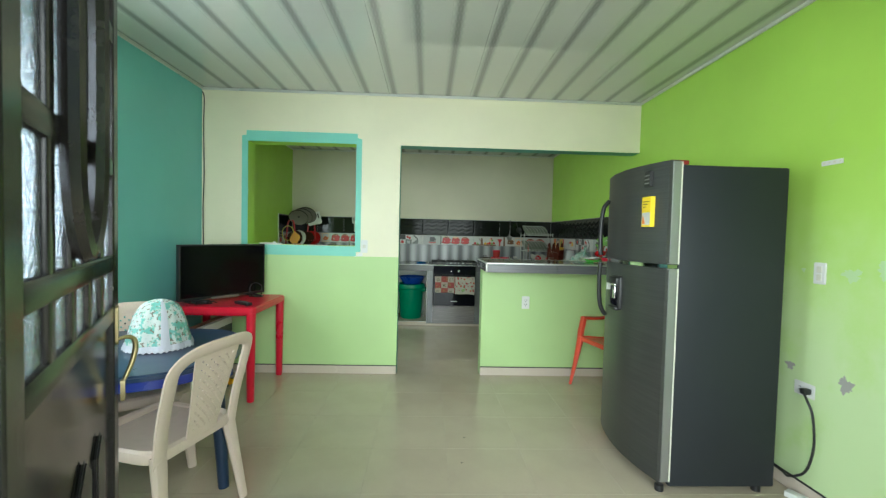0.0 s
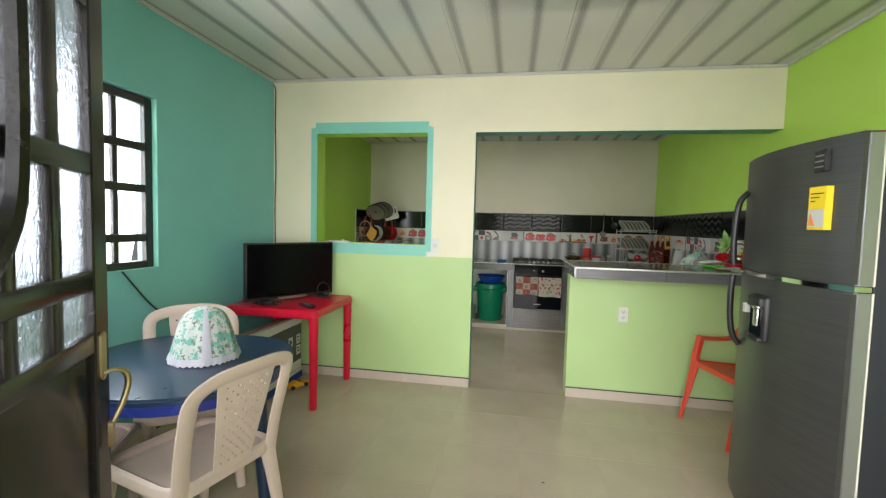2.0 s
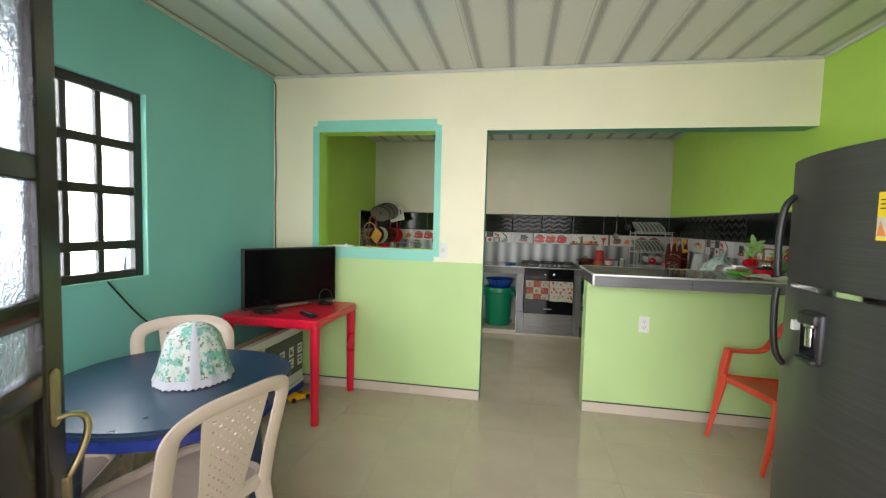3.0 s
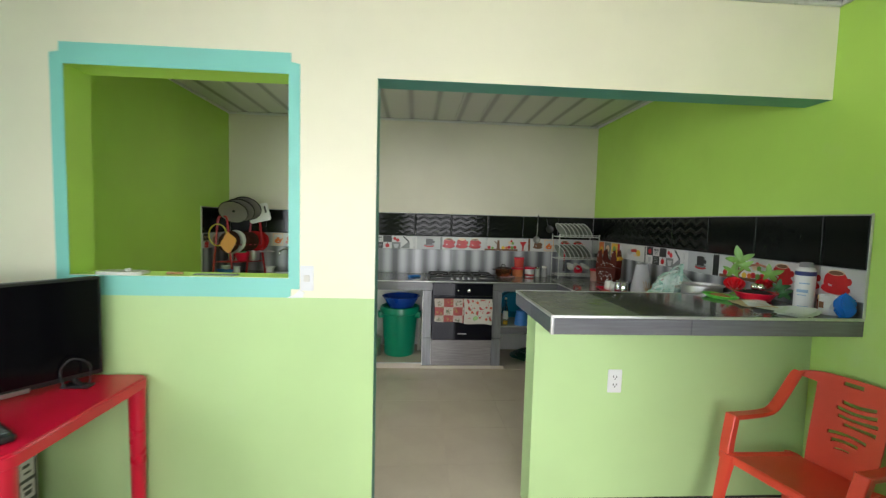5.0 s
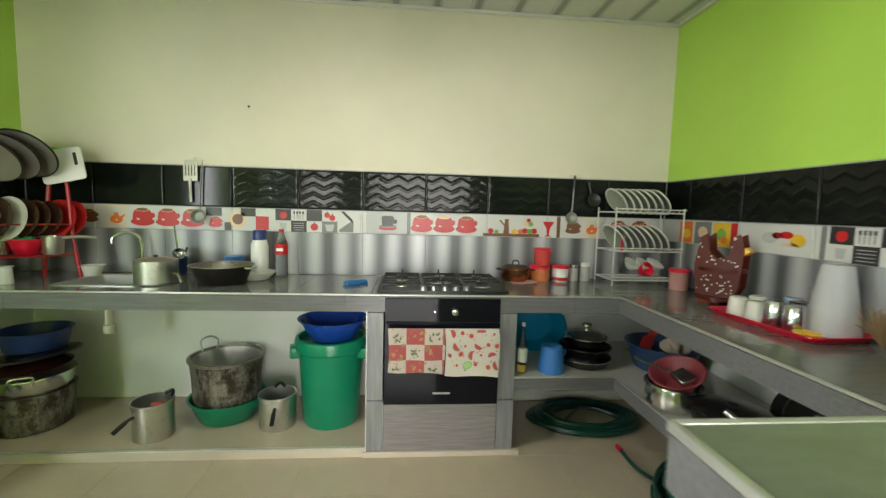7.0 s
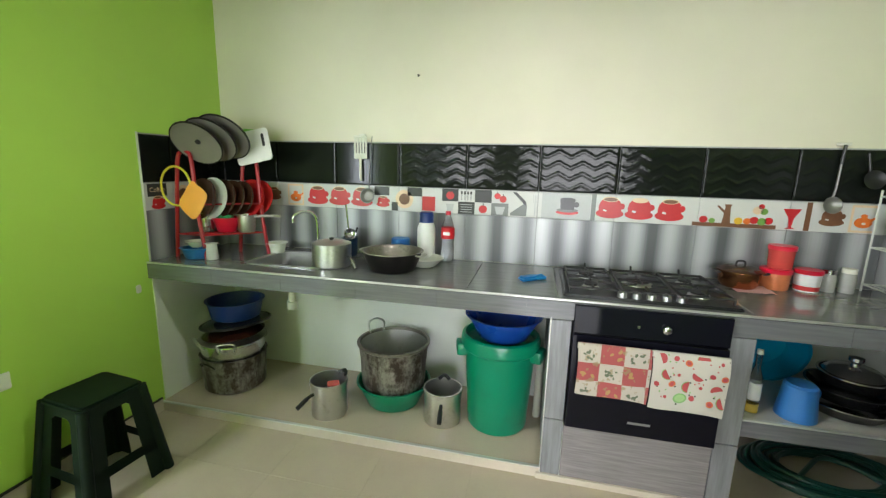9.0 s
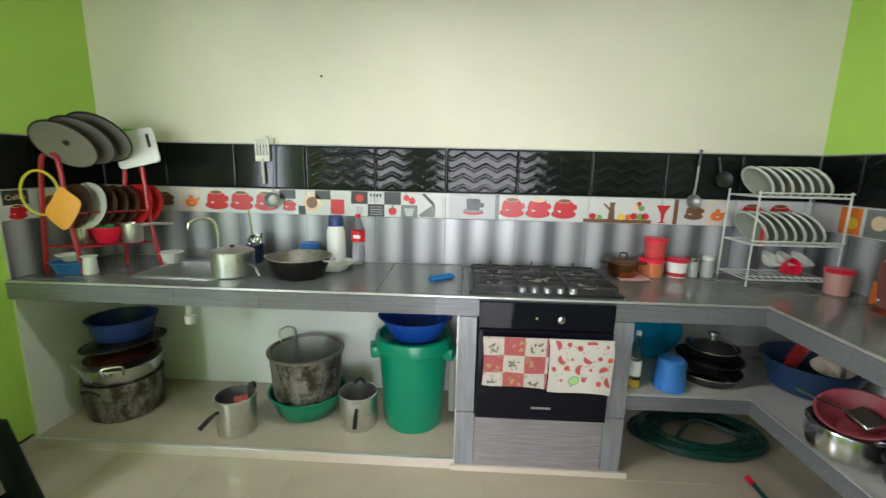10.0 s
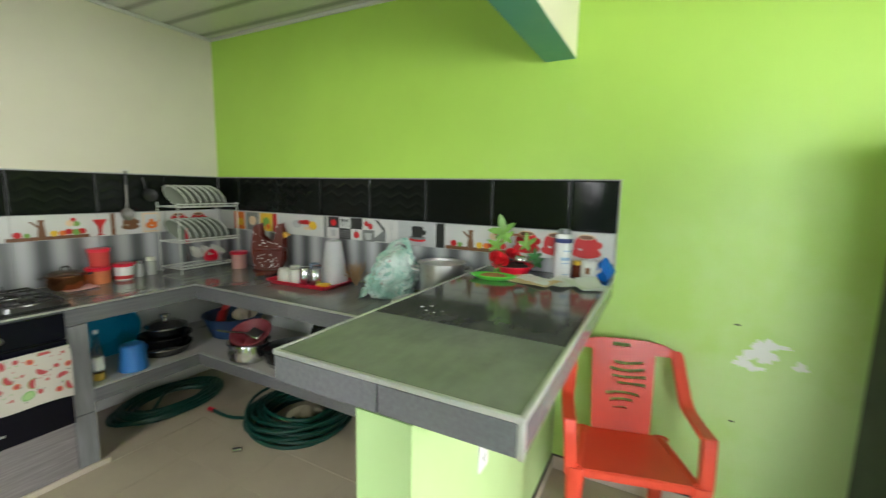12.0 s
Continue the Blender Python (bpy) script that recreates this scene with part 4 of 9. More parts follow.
def orange_chair():
    """Armchair facing local -x."""
    c = thing("armchair", "orange-red plastic armchair with slotted back, beside the bar", "chair", pose(1.663, 3.557, 0, 0, 0, 14))

    def seat(u, v):
        x, y = -0.158 + 0.358 * u, (v - 0.5) * (0.43 - 0.10 * u)
        return (x, y, 0.430 - 0.025 * u - 0.016 * math.sin(math.pi * v) * math.sin(math.pi * u))
    part("seat", sheet(seat, 14, 10, 0.014), ORANGE_PLASTIC, c)

    def back_pt(y, z):
        h = (z - 0.40) / 0.42
        return Vector((0.188 + 0.080 * h + 0.022 * (1 - (y / 0.21) ** 2), y, z))
    b = bmesh.new()
    nu, nv = 32, 50
    vs = {}
    for i in range(nu + 1):
        for j in range(nv + 1):
            u, q = i / nu, j / nv
            bend = -0.090 * math.cos(math.pi * q) * math.sin(math.pi * q) * (4 * (u - 0.46) ** 2 - 0.25)
            e = max(0.0, (q - 0.845) / 0.155)
            w = 0.124 + 0.016 * q + (0.100 * math.sqrt(1 - (1 - min(1.0, e * 3.2)) ** 2) if e else 0.0) - 0.042 * max(0.0, e - 0.35) ** 2 / 0.42
            z = 0.40 + 0.412 * q + bend * (1 - min(1.0, e)) - 0.020 * (2 * u - 1) ** 4 * q
            vs[i, j] = b.verts.new(back_pt((2 * u - 1) * w, z))
    slots = {j: span for rows, span in (((25, 26), (4, 17)), ((29, 30), (4, 20)), ((33, 34), (5, 21)), ((37, 38), (6, 19)), ((11,), (13, 19)), ((15, 16), (10, 21)), ((19, 20), (7, 23)), ((46, 47), (14, 18))) for j in rows}
    for i in range(nu):
        for j in range(nv):
            if not (j in slots and slots[j][0] <= i <= slots[j][1]):
                b.faces.new((vs[i, j], vs[i + 1, j], vs[i + 1, j + 1], vs[i, j + 1]))
    front = b.faces[:]
    rim = [e.verts[:] for e in b.edges if len(e.link_faces) == 1]
    behind = {v: b.verts.new(v.co + Vector((0.010, 0, 0.001))) for v in b.verts[:] if v.link_faces}
    for f in front:
        b.faces.new([behind[v] for v in reversed(f.verts)])
    for v0, v1 in rim:
        b.faces.new((v0, v1, behind[v1], behind[v0]))
    bmesh.ops.recalc_face_normals(b, faces=b.faces[:])
    part("backrest", b, ORANGE_PLASTIC, c, "back panel with curved slots")
    for s in (-1, 1):
        arm = smooth_path([(-0.112, s * 0.246, 0.588), (-0.055, s * 0.247, 0.584), (0.02, s * 0.246, 0.581), (0.105, s * 0.244, 0.583), (0.150, s * 0.240, 0.602), (0.193, s * 0.233, 0.660), (0.235, s * 0.225, 0.730), (0.254, s * 0.218, 0.768), (0.262, s * 0.208, 0.786)], 5)
        part("armrest", band(arm, (0.054, 0.054), (0.024, 0.012)), ORANGE_PLASTIC, c)
        part("arm_post", band([(-0.146, s * 0.236, 0.395), (-0.138, s * 0.239, 0.470), (-0.109, s * 0.246, 0.582), (-0.106, s * 0.246, 0.596)], (0.046, 0.052), (0.040, 0.034), 0.004), ORANGE_PLASTIC, c)
        part("leg", tube([(-0.150, s * 0.220, 0.425), (-0.194, s * 0.224, 0.2), (-0.238, s * 0.228, 0.0)], [0.036, 0.024, 0.015], 8, None, False, 0.7, (1, 0, 0)), ORANGE_PLASTIC, c)
        part("leg", tube([(0.185, s * 0.160, 0.405), (0.196, s * 0.168, 0.2), (0.200, s * 0.172, 0.0)], [0.040, 0.034, 0.026], 8, None, False, 0.7, (1, 0, 0)), ORANGE_PLASTIC, c)
        part("side_rail", tube([(-0.15, s * 0.210, 0.418), (0.0, s * 0.192, 0.406), (0.18, s * 0.166, 0.396)], 0.020, 8, None, False, 1.0), ORANGE_PLASTIC, c)
    part("apron", tube([(-0.150, -0.21, 0.408), (-0.158, 0, 0.412), (-0.150, 0.21, 0.408)], 0.020, 8, None, False, 0.6, (1, 0, 0)), ORANGE_PLASTIC, c)


orange_chair()


# ---- kitchen: built-in appliances ----
def oven():
    o = thing("oven", "built-in black glass oven under the hob", "oven", pose(0.47, CY, 0))
    part("body", box((-0.298, 0.0, 0.292), (0.298, 0.5, CZ - 0.014)), BLACK_METAL, o)
    part("control_panel", box((-0.298, -0.018, 0.735), (0.298, 0.0, CZ - 0.014), 0.003, 1), BLACK_GLASS, o)
    d = part("door", box((-0.298, -0.022, 0.295), (0.298, 0.0, 0.730), 0.003, 1), BLACK_GLASS, o, "black glass oven door")
    part("maker_mark", box((-0.045, -0.0235, 0.352), (0.045, -0.0215, 0.362)), SILVER, d)
    part("handle", tube([(-0.27, -0.055, 0.70), (0.27, -0.055, 0.70)], 0.008, 10, tube([(-0.25, -0.02, 0.70), (-0.25, -0.055, 0.70)], 0.006, 8, tube([(0.25, -0.02, 0.70), (0.25, -0.055, 0.70)], 0.006, 8))), STEEL, d, "steel bar handle")
    k = part("knob", lathe([(0, 0), (0.018, 0), (0.017, 0.018), (0.014, 0.02), (0, 0.02)], 18, None, pose(0.06, -0.018, 0.79, 90)), STEEL, o)
    part("knob_mark", lathe([(0, 0), (0.007, 0), (0.006, 0.006), (0, 0.006)], 12, None, pose(-0.045, -0.018, 0.79, 90)), STEEL, o)


oven()


def hob():
    h = thing("gas_hob", "black five-burner gas hob with cast iron grates", "stove", pose(0.475, 6.30, CZ))
    W, D = 0.70, 0.47
    part("plate", prism(rounded(W, D, 0.02, 4), 0.0, 0.014, 0.004), mat("black_hob_enamel", (0.010, 0.010, 0.011), 0.3, var=0.3), h)
    burners = [(-0.225, 0.11, 0.042), (-0.225, -0.09, 0.034), (0.0, 0.04, 0.062), (0.225, 0.11, 0.034), (0.225, -0.09, 0.042)]
    for x, y, r in burners:
        bu = part("burner", lathe([(0, 0.012), (r * 1.15, 0.012), (r * 1.1, 0.020), (r * 0.8, 0.028), (0, 0.028)], 24, None, pose(x, y, 0)), ALU, h)
        part("cap", lathe([(0, 0.028), (r * 0.85, 0.028), (r * 0.85, 0.034), (r * 0.75, 0.037), (0, 0.037)], 24, None, pose(x, y, 0)), CAST_IRON, bu)
    for cx in (-0.225, 0.0, 0.225):
        b = tube([(cx - 0.10, -0.19, 0.038), (cx - 0.10, 0.20, 0.038)], 0.0055, 6)
        tube([(cx + 0.10, -0.19, 0.038), (cx + 0.10, 0.20, 0.038)], 0.0055, 6, b)
        for y in (-0.19, 0.01, 0.20):
            tube([(cx - 0.10, y, 0.038), (cx + 0.10, y, 0.038)], 0.0055, 6, b)
        for y in (-0.09, 0.11):
            for s in (-1, 1):
                tube([(cx + s * 0.10, y, 0.040), (cx + s * 0.03, y, 0.043)], 0.0055, 6, b)
            tube([(cx, y - 0.09, 0.040), (cx, y - 0.03, 0.043)], 0.0055, 6, b)
            tube([(cx, y + 0.03, 0.043), (cx, y + 0.09, 0.040)], 0.0055, 6, b)
        for y in (-0.19, 0.20):
            for s in (-1, 1):
                tube([(cx + s * 0.10, y, 0.012), (cx + s * 0.10, y, 0.040)], 0.006, 6, b)
        tube([(cx, 0.20, 0.038), (cx, 0.215, 0.062)], 0.005, 6, b)
        part("grate", b, CAST_IRON, h)
    for k in range(5):
        kn = part("knob", lathe([(0, 0.014), (0.021, 0.014), (0.019, 0.034), (0.016, 0.037), (0, 0.037)], 18, None, pose(-0.11 + 0.058 * k, -0.205, 0)), DULL_STEEL, h)
        part("pointer", box((-0.112 + 0.058 * k, -0.222, 0.036), (-0.108 + 0.058 * k, -0.195, 0.040)), BLACK_PLASTIC, kn)


hob()

# recessed ceiling light
dl = thing("ceiling_downlight", "small round recessed ceiling light, lit", "ceiling light", pose(-0.04, 5.31, H))
part("ring", lathe([(0.052, -0.002), (0.066, -0.006), (0.070, -0.001), (0.070, 0.0)], 28), WHITE_PLASTIC, dl)
part("diffuser", lathe([(0, -0.003), (0.053, -0.003), (0.053, 0.0), (0, 0.0)], 28), glow_mat("lit_diffuser", (1.0, 0.97, 0.90), 14.0), dl, "glowing white diffuser")
_p = bpy.data.lights.new("downlight_lamp", "SPOT")
_p.energy, _p.spot_size, _p.spot_blend, _p.shadow_soft_size, _p.color = DOWN_W, radians(160), 0.6, 0.05, (1, 0.95, 0.86)
new("downlight_lamp", _p).matrix_world = look((-0.04, 5.31, H - 0.02), (-0.04, 5.32, 0))


# ---- kitchen things ----
def pot_profile(r0, r1, h, t=0.003, lip=0.006):
    """An open vessel: foot radius r0, mouth radius r1, height h."""
    return [(0, 0), (r0 * 0.92, 0), (r0, h * 0.05), (r1, h - 0.004), (r1 + lip, h - 0.002), (r1 + lip, h), (r1 - t, h), (r0 - t, h * 0.06), (0, h * 0.05)]


def loop_handle(y, z, w=0.06, out=0.045, up=0.02, r=0.005, rot=0.0):
    """A bent rod handle on the side of a vessel at radius y."""
    pts = smooth_path([(-w / 2, y, z), (-w / 2, y + out * 0.8, z + up * 0.7), (0, y + out, z + up), (w / 2, y + out * 0.8, z + up * 0.7), (w / 2, y, z)], 5)
    b = tube(pts, r, 6)
    b.transform(pose(0, 0, 0, 0, 0, rot))
    return b


def plain_bowl(name, label, category, x, y, z, r0, r1, h, material, n=36, sx=1.0, sy=1.0):
    t = thing(name, label, category, pose(x, y, z))
    part("bowl", lathe(pot_profile(r0, r1, h, 0.003, 0.010), n, None, None, sx, sy), material, t)
    return t


# sink and tap
sink = thing("kitchen_sink", "stainless steel sink set in the counter", "sink", pose(0, 0, 0))
b = None
o, i = rounded(sx1 - sx0 + 0.03, sy1 - sy0 + 0.03, 0.05, 5, (sx0 + sx1) / 2, (sy0 + sy1) / 2), rounded(sx1 - sx0 - 0.03, sy1 - sy0 - 0.03, 0.045, 5, (sx0 + sx1) / 2, (sy0 + sy1) / 2)
b = bmesh.new()
loops = [[b.verts.new((x, y, z)) for x, y in q] for q, z in ((o, CZ + 0.001), (o, CZ + 0.005), (i, CZ + 0.004), ([(x * 0.995 + (sx0 + sx1) / 2 * 0.005, y) for x, y in i], CZ - 0.13))]
for a, c in zip(loops, loops[1:]):
    for k in range(len(a)):
        j = (k + 1) % len(a)
        b.faces.new((a[k], a[j], c[j], c[k]))
b.faces.new(loops[-1])
bmesh.ops.recalc_face_normals(b, faces=b.faces[:])
part("basin", b, mat("brushed_sink_steel", (0.56, 0.56, 0.56), 0.38, metal=0.9, var=0.08, scale=30), sink)
part("drain", lathe([(0, 0), (0.035, 0), (0.037, 0.003), (0, 0.004)], 20, None, pose(-1.315, 6.34, CZ - 0.129)), CHROME, sink)
tap = thing("kitchen_tap", "chrome gooseneck tap behind the sink", "tap", pose(-1.33, 6.585, CZ))
part("base", lathe([(0, 0), (0.028, 0), (0.026, 0.012), (0.014, 0.03), (0, 0.03)], 18), CHROME, tap)
part("spout", tube(smooth_path([(0, 0, 0.02), (0, 0, 0.17), (-0.02, -0.01, 0.235), (-0.07, -0.04, 0.25), (-0.115, -0.07, 0.225), (-0.12, -0.075, 0.185)], 7), 0.010, 10), CHROME, tap)
part("lever", box((0.015, -0.012, 0.03), (0.06, 0.012, 0.042), 0.004, 2), CHROME, tap)

pipe = thing("drain_pipe", "off-white plastic drain stub under the counter", "pipe", pose(-1.35, 6.31, 0.585))
part("tube", lathe([(0, 0.03), (0.02, 0.03), (0.02, 0.2), (0, 0.2)], 16), PVC, pipe)
part("collar", lathe([(0, 0), (0.026, 0), (0.028, 0.01), (0.028, 0.045), (0.02, 0.05), (0, 0.05)], 16), PVC, pipe)
part("elbow", tube(smooth_path([(0.0, 0, 0.15), (0.05, 0.05, 0.175), (0.12, 0.2, 0.185), (0.12, 0.345, 0.19)], 5), 0.012, 8), PVC, pipe)


# red dish drainer with its load
def drainer():
    d = thing("dish_drainer", "red A-frame dish drainer loaded with plates", "dish rack", pose(-1.785, 6.31, CZ))
    RED = mat("red_coated_wire", (0.36, 0.010, 0.016), 0.35)
    for x, y in ((-0.115, -0.115), (0.115, 0.115)):
        pts = smooth_path([(x - 0.092, y, 0.0), (x - 0.068, y, 0.25), (x - 0.045, y + 0.01, 0.53), (x - 0.02, y + 0.015, 0.582), (x + 0.02, y + 0.015, 0.582), (x + 0.045, y + 0.01, 0.53), (x + 0.070, y, 0.25), (x + 0.102, y, 0.0)], 6)
        part("side_frame", tube(pts, 0.0105, 8), RED, d)
    for z, w in ((0.13, 0.082), (0.30, 0.062)):
        for s in (-1, 1):
            part("rail", tube([(-0.115 + s * w, -0.115, z), (0.115 + s * w, 0.115, z)], 0.005, 6), RED, d)
    b = None
    for k in range(7):
        u = -0.115 + 0.23 * k / 6
        q = tube([(u - 0.082, u, 0.13), (u + 0.082, u, 0.13)], 0.003, 6)
        b = merge(b, q) if b else q
    part("tray", b, RED, d, "wire tray")


drainer()


def disc(name, label, x, y, z, r, tilt, turn, material, dish=0.018, cat="plate", group="plates in the drainer"):
    """A plate or lid standing on edge: its axis is horizontal, along turn."""
    t = thing(name, label, cat, pose(x, y, z, 0, 0, turn) @ pose(0, 0, 0, 90 - tilt, 0, 0), group)
    part("plate", lathe([(0, 0.0), (r * 0.6, 0.0), (r, dish), (r, dish + 0.003), (r * 0.58, 0.004), (0, 0.004)], 32), material, t)
    return t


CREAMWARE = mat("off_white_ceramic", (0.66, 0.67, 0.60), 0.2, var=0.05, bump=0.02)
BROWNWARE = mat("brown_glass_plate", (0.06, 0.03, 0.018), 0.12, var=0.2, bump=0.02)
REDWARE = mat("red_melamine", (0.42, 0.02, 0.02), 0.25, var=0.1)
LID_GREY = mat("worn_grey_lid", (0.30, 0.285, 0.25), 0.4, metal=0.5, var=0.15, scale=9)
for k, (mm, r) in enumerate(((BROWNWARE, 0.115), (CREAMWARE, 0.12), (BROWNWARE, 0.11), (BROWNWARE, 0.105), (BROWNWARE, 0.10), (REDWARE, 0.11), (REDWARE, 0.105))):
    disc("dinner_plate", "plate standing in the red drainer", -1.855 + 0.036 * k, 6.27 + 0.035 * k, CZ + 0.325, r, 14, -8, mm)
for k, r in enumerate((0.132, 0.138, 0.142)):
    t = disc("pot_lid", "dull grey pot lid standing on the drainer", -1.785 + 0.04 * k, 6.19 + 0.05 * k, CZ + 0.640 + 0.02 * k, r, -40, 6, LID_GREY, 0.02, "lid", "lids on the drainer")
    part("rim", lathe([(r - 0.003, 0.016), (r + 0.003, 0.018), (r + 0.003, 0.026), (r - 0.003, 0.026)], 36), CHAR, t, "dark rolled rim")
    part("knob", lathe([(0, 0.02), (0.014, 0.012), (0.012, -0.012), (0, -0.015)], 12), BLACK_PLASTIC, t)
cb = thing("cutting_board", "white plastic cutting board with a slot, on the drainer", "cutting board", pose(-1.60, 6.40, CZ + 0.535, -14, -14, 14))
b = prism(rounded(0.20, 0.19, 0.02, 5, 0, 0.095), -0.005, 0.005, 0.002, None, pose(0, 0, 0, 90, 0, 0))
part("board", b, WHITE_PLASTIC, cb)
part("slot", prism(rounded(0.016, 0.075, 0.008, 4, 0.066, 0.12), -0.0056, 0.0056, 0, None, pose(0, 0, 0, 90, 0, 0)), BLACK_LINE, cb)
# A green plastic lid, standing behind the pot lids.
gl = thing("chopping_sheet", "green plastic lid behind the pot lids", "cutting board", pose(-1.665, 6.43, CZ + 0.535, -14, 4, 10))
part("lid", prism(rounded(0.16, 0.19, 0.03, 5, 0, 0.10), -0.003, 0.003, 0, None, pose(0, 0, 0, 90, 0, 0)), mat("lime_plastic", (0.20, 0.5, 0.08), 0.4), gl)
yb = thing("chopping_mat", "yellow plastic chopping mat leaning in the drainer", "cutting board", pose(-1.835, 6.155, CZ + 0.225, -8, 0, 20))
part("mat", prism([(q.x, q.y) for q in smooth_path([(-0.062, 0.08, 0), (-0.035, 0.145, 0), (0.0, 0.205, 0), (0.03, 0.185, 0), (0.078, 0.135, 0), (0.06, 0.07, 0), (0.02, 0.005, 0), (-0.012, 0.012, 0)], 4, True)], -0.003, 0.003, 0, None, pose(0, 0, 0, 90, 0, 0)), mat("yellow_plastic", (0.78, 0.33, 0.01), 0.4, var=0.08), yb)
ring = thing("wire_strainer_ring", "yellow plastic hoop hanging on the drainer", "strainer", pose(-1.925, 6.16, CZ + 0.40))
part("hoop", tube([(0.075 * math.cos(a), 0.02 * math.cos(a), 0.105 * math.sin(a)) for a in [2 * math.pi * k / 32 for k in range(32)]], 0.006, 8, None, True), mat("yellow_green_plastic", (0.55, 0.50, 0.03), 0.4), ring)
plain_bowl("plastic_tub", "small blue tub under the drainer", "tub", -1.87, 6.20, CZ, 0.05, 0.065, 0.06, SKY_BLUE, sx=1.2)
plain_bowl("tumbler", "white plastic tumbler under the drainer", "cup", -1.765, 6.20, CZ, 0.032, 0.026, 0.09, WHITE_PLASTIC)
plain_bowl("small_bowl", "white bowl on a blue tub", "bowl", -1.865, 6.205, CZ + 0.062, 0.03, 0.05, 0.035, CREAMWARE)
plain_bowl("steel_tumbler", "steel tumbler inside the drainer", "cup", -1.86, 6.29, CZ + 0.138, 0.038, 0.045, 0.11, STEEL)
plain_bowl("plastic_bowl", "red plastic bowl inside the drainer", "bowl", -1.765, 6.33, CZ + 0.138, 0.05, 0.075, 0.085, RED_PLASTIC)
sc = thing("scrub_pad", "green scrubbing pad in a red bowl", "sponge", pose(-1.77, 6.32, CZ + 0.185, 0, 0, 20))
part("pad", box((-0.045, -0.03, 0), (0.045, 0.03, 0.05), 0.01, 2), mat("green_scourer", (0.04, 0.32, 0.10), 0.9, bump=0.6), sc)
jug = thing("milk_jug", "small aluminium pan with a handle beside the drainer", "pan", pose(-1.655, 6.36, CZ + 0.138))
part("body", lathe(pot_profile(0.045, 0.05, 0.10), 28), ALU, jug)
part("handle", tube(smooth_path([(0.05, 0, 0.09), (0.10, 0.03, 0.095), (0.17, 0.08, 0.09)], 5), 0.008, 8), ALU, jug)
plain_bowl("plastic_pot", "small white plastic pot beside the sink", "pot", -1.545, 6.475, CZ + 0.001, 0.042, 0.056, 0.062, WHITE_PLASTIC)


def kettle_pot():
    t = thing("saucepan", "aluminium milk pan with a lid by the sink", "pan", pose(-1.075, 6.275, CZ))
    part("body", lathe([(0, 0), (0.095, 0), (0.102, 0.008), (0.104, 0.125), (0.098, 0.128), (0.095, 0.125), (0.095, 0.012), (0, 0.01)], 36), ALU, t)
    part("lid", lathe([(0.100, 0.127), (0.07, 0.137), (0.015, 0.140), (0.0, 0.141)], 32), ALU, t)
    part("knob", lathe([(0, 0.141), (0.010, 0.141), (0.014, 0.152), (0, 0.157)], 14), BLACK_PLASTIC, t)
    part("handle", tube(smooth_path([(0.10, -0.02, 0.06), (0.14, -0.05, 0.05), (0.185, -0.10, 0.02)], 5), 0.008, 8, None, False, 0.6), STEEL, t)


kettle_pot()
uh = thing("utensil_pot", "dark blue utensil pot with ladles", "utensil holder", pose(-1.10, 6.56, CZ))
part("pot", lathe(pot_profile(0.040, 0.045, 0.11), 24), mat("dark_blue_plastic", (0.01, 0.03, 0.07), 0.35), uh)
part("ladle", tube(smooth_path([(0, 0, 0.02), (-0.02, 0.01, 0.2), (-0.035, 0.02, 0.30)], 5), 0.005, 6, lathe([(0, 0), (0.025, 0.008), (0.036, 0.03), (0.033, 0.03), (0.02, 0.012), (0, 0.005)], 20, None, pose(0.0, -0.01, 0.12, 60, 0, 30))), STEEL, uh)
part("spoon", tube(smooth_path([(0.01, 0, 0.02), (0.03, 0.0, 0.12), (0.045, 0, 0.17)], 5), 0.006, 6), BLACK_PLASTIC, uh)
SCORCHED = mat("scorched_aluminium", (0.26, 0.24, 0.21), 0.42, metal=0.8, var=0.35, scale=18, stain=(0.05, 0.04, 0.035), stain_amt=0.7)
pan = thing("frying_pot", "sooty black pan with aluminium rim", "pan", pose(-0.735, 6.29, CZ))
part("body", lathe([(0, 0), (0.105, 0), (0.118, 0.008), (0.157, 0.104)], 40), CHAR, pan)
part("inside", lathe([(0, 0.008), (0.108, 0.010), (0.148, 0.100), (0.152, 0.106), (0.162, 0.107), (0.162, 0.103), (0.157, 0.102)], 40), SCORCHED, pan)
for rot in (80, 260):
    part("handle", loop_handle(0.15, 0.095, 0.07, 0.035, 0.0, 0.005, rot), ALU, pan)
wp = thing("serving_plate", "white oval plate behind the pan", "plate", pose(-0.60, 6.43, CZ))
part("plate", lathe([(0, 0.002), (0.06, 0.002), (0.105, 0.045), (0.108, 0.048), (0.104, 0.050), (0.06, 0.008), (0, 0.008)], 32), CREAMWARE, wp)
th = thing("thermos_flask", "white thermos flask with a blue cap", "thermos", pose(-0.625, 6.555, CZ))
part("body", lathe([(0, 0), (0.048, 0), (0.052, 0.01), (0.052, 0.19), (0.040, 0.225), (0, 0.225)], 30), WHITE_PLASTIC, th)
part("cap", lathe([(0, 0.222), (0.040, 0.222), (0.040, 0.275), (0.034, 0.285), (0, 0.285)], 26), mat("blue_cap_plastic", (0.01, 0.035, 0.16), 0.35), th)
cj = thing("canister", "sky blue plastic canister against the tiles", "canister", pose(-0.79, 6.585, CZ))
part("body", lathe([(0, 0), (0.052, 0), (0.055, 0.01), (0.055, 0.115), (0.05, 0.12), (0, 0.12)], 26), SKY_BLUE, cj)
bt = thing("drink_bottle", "empty clear plastic drink bottle with a red label", "bottle", pose(-0.505, 6.585, CZ))
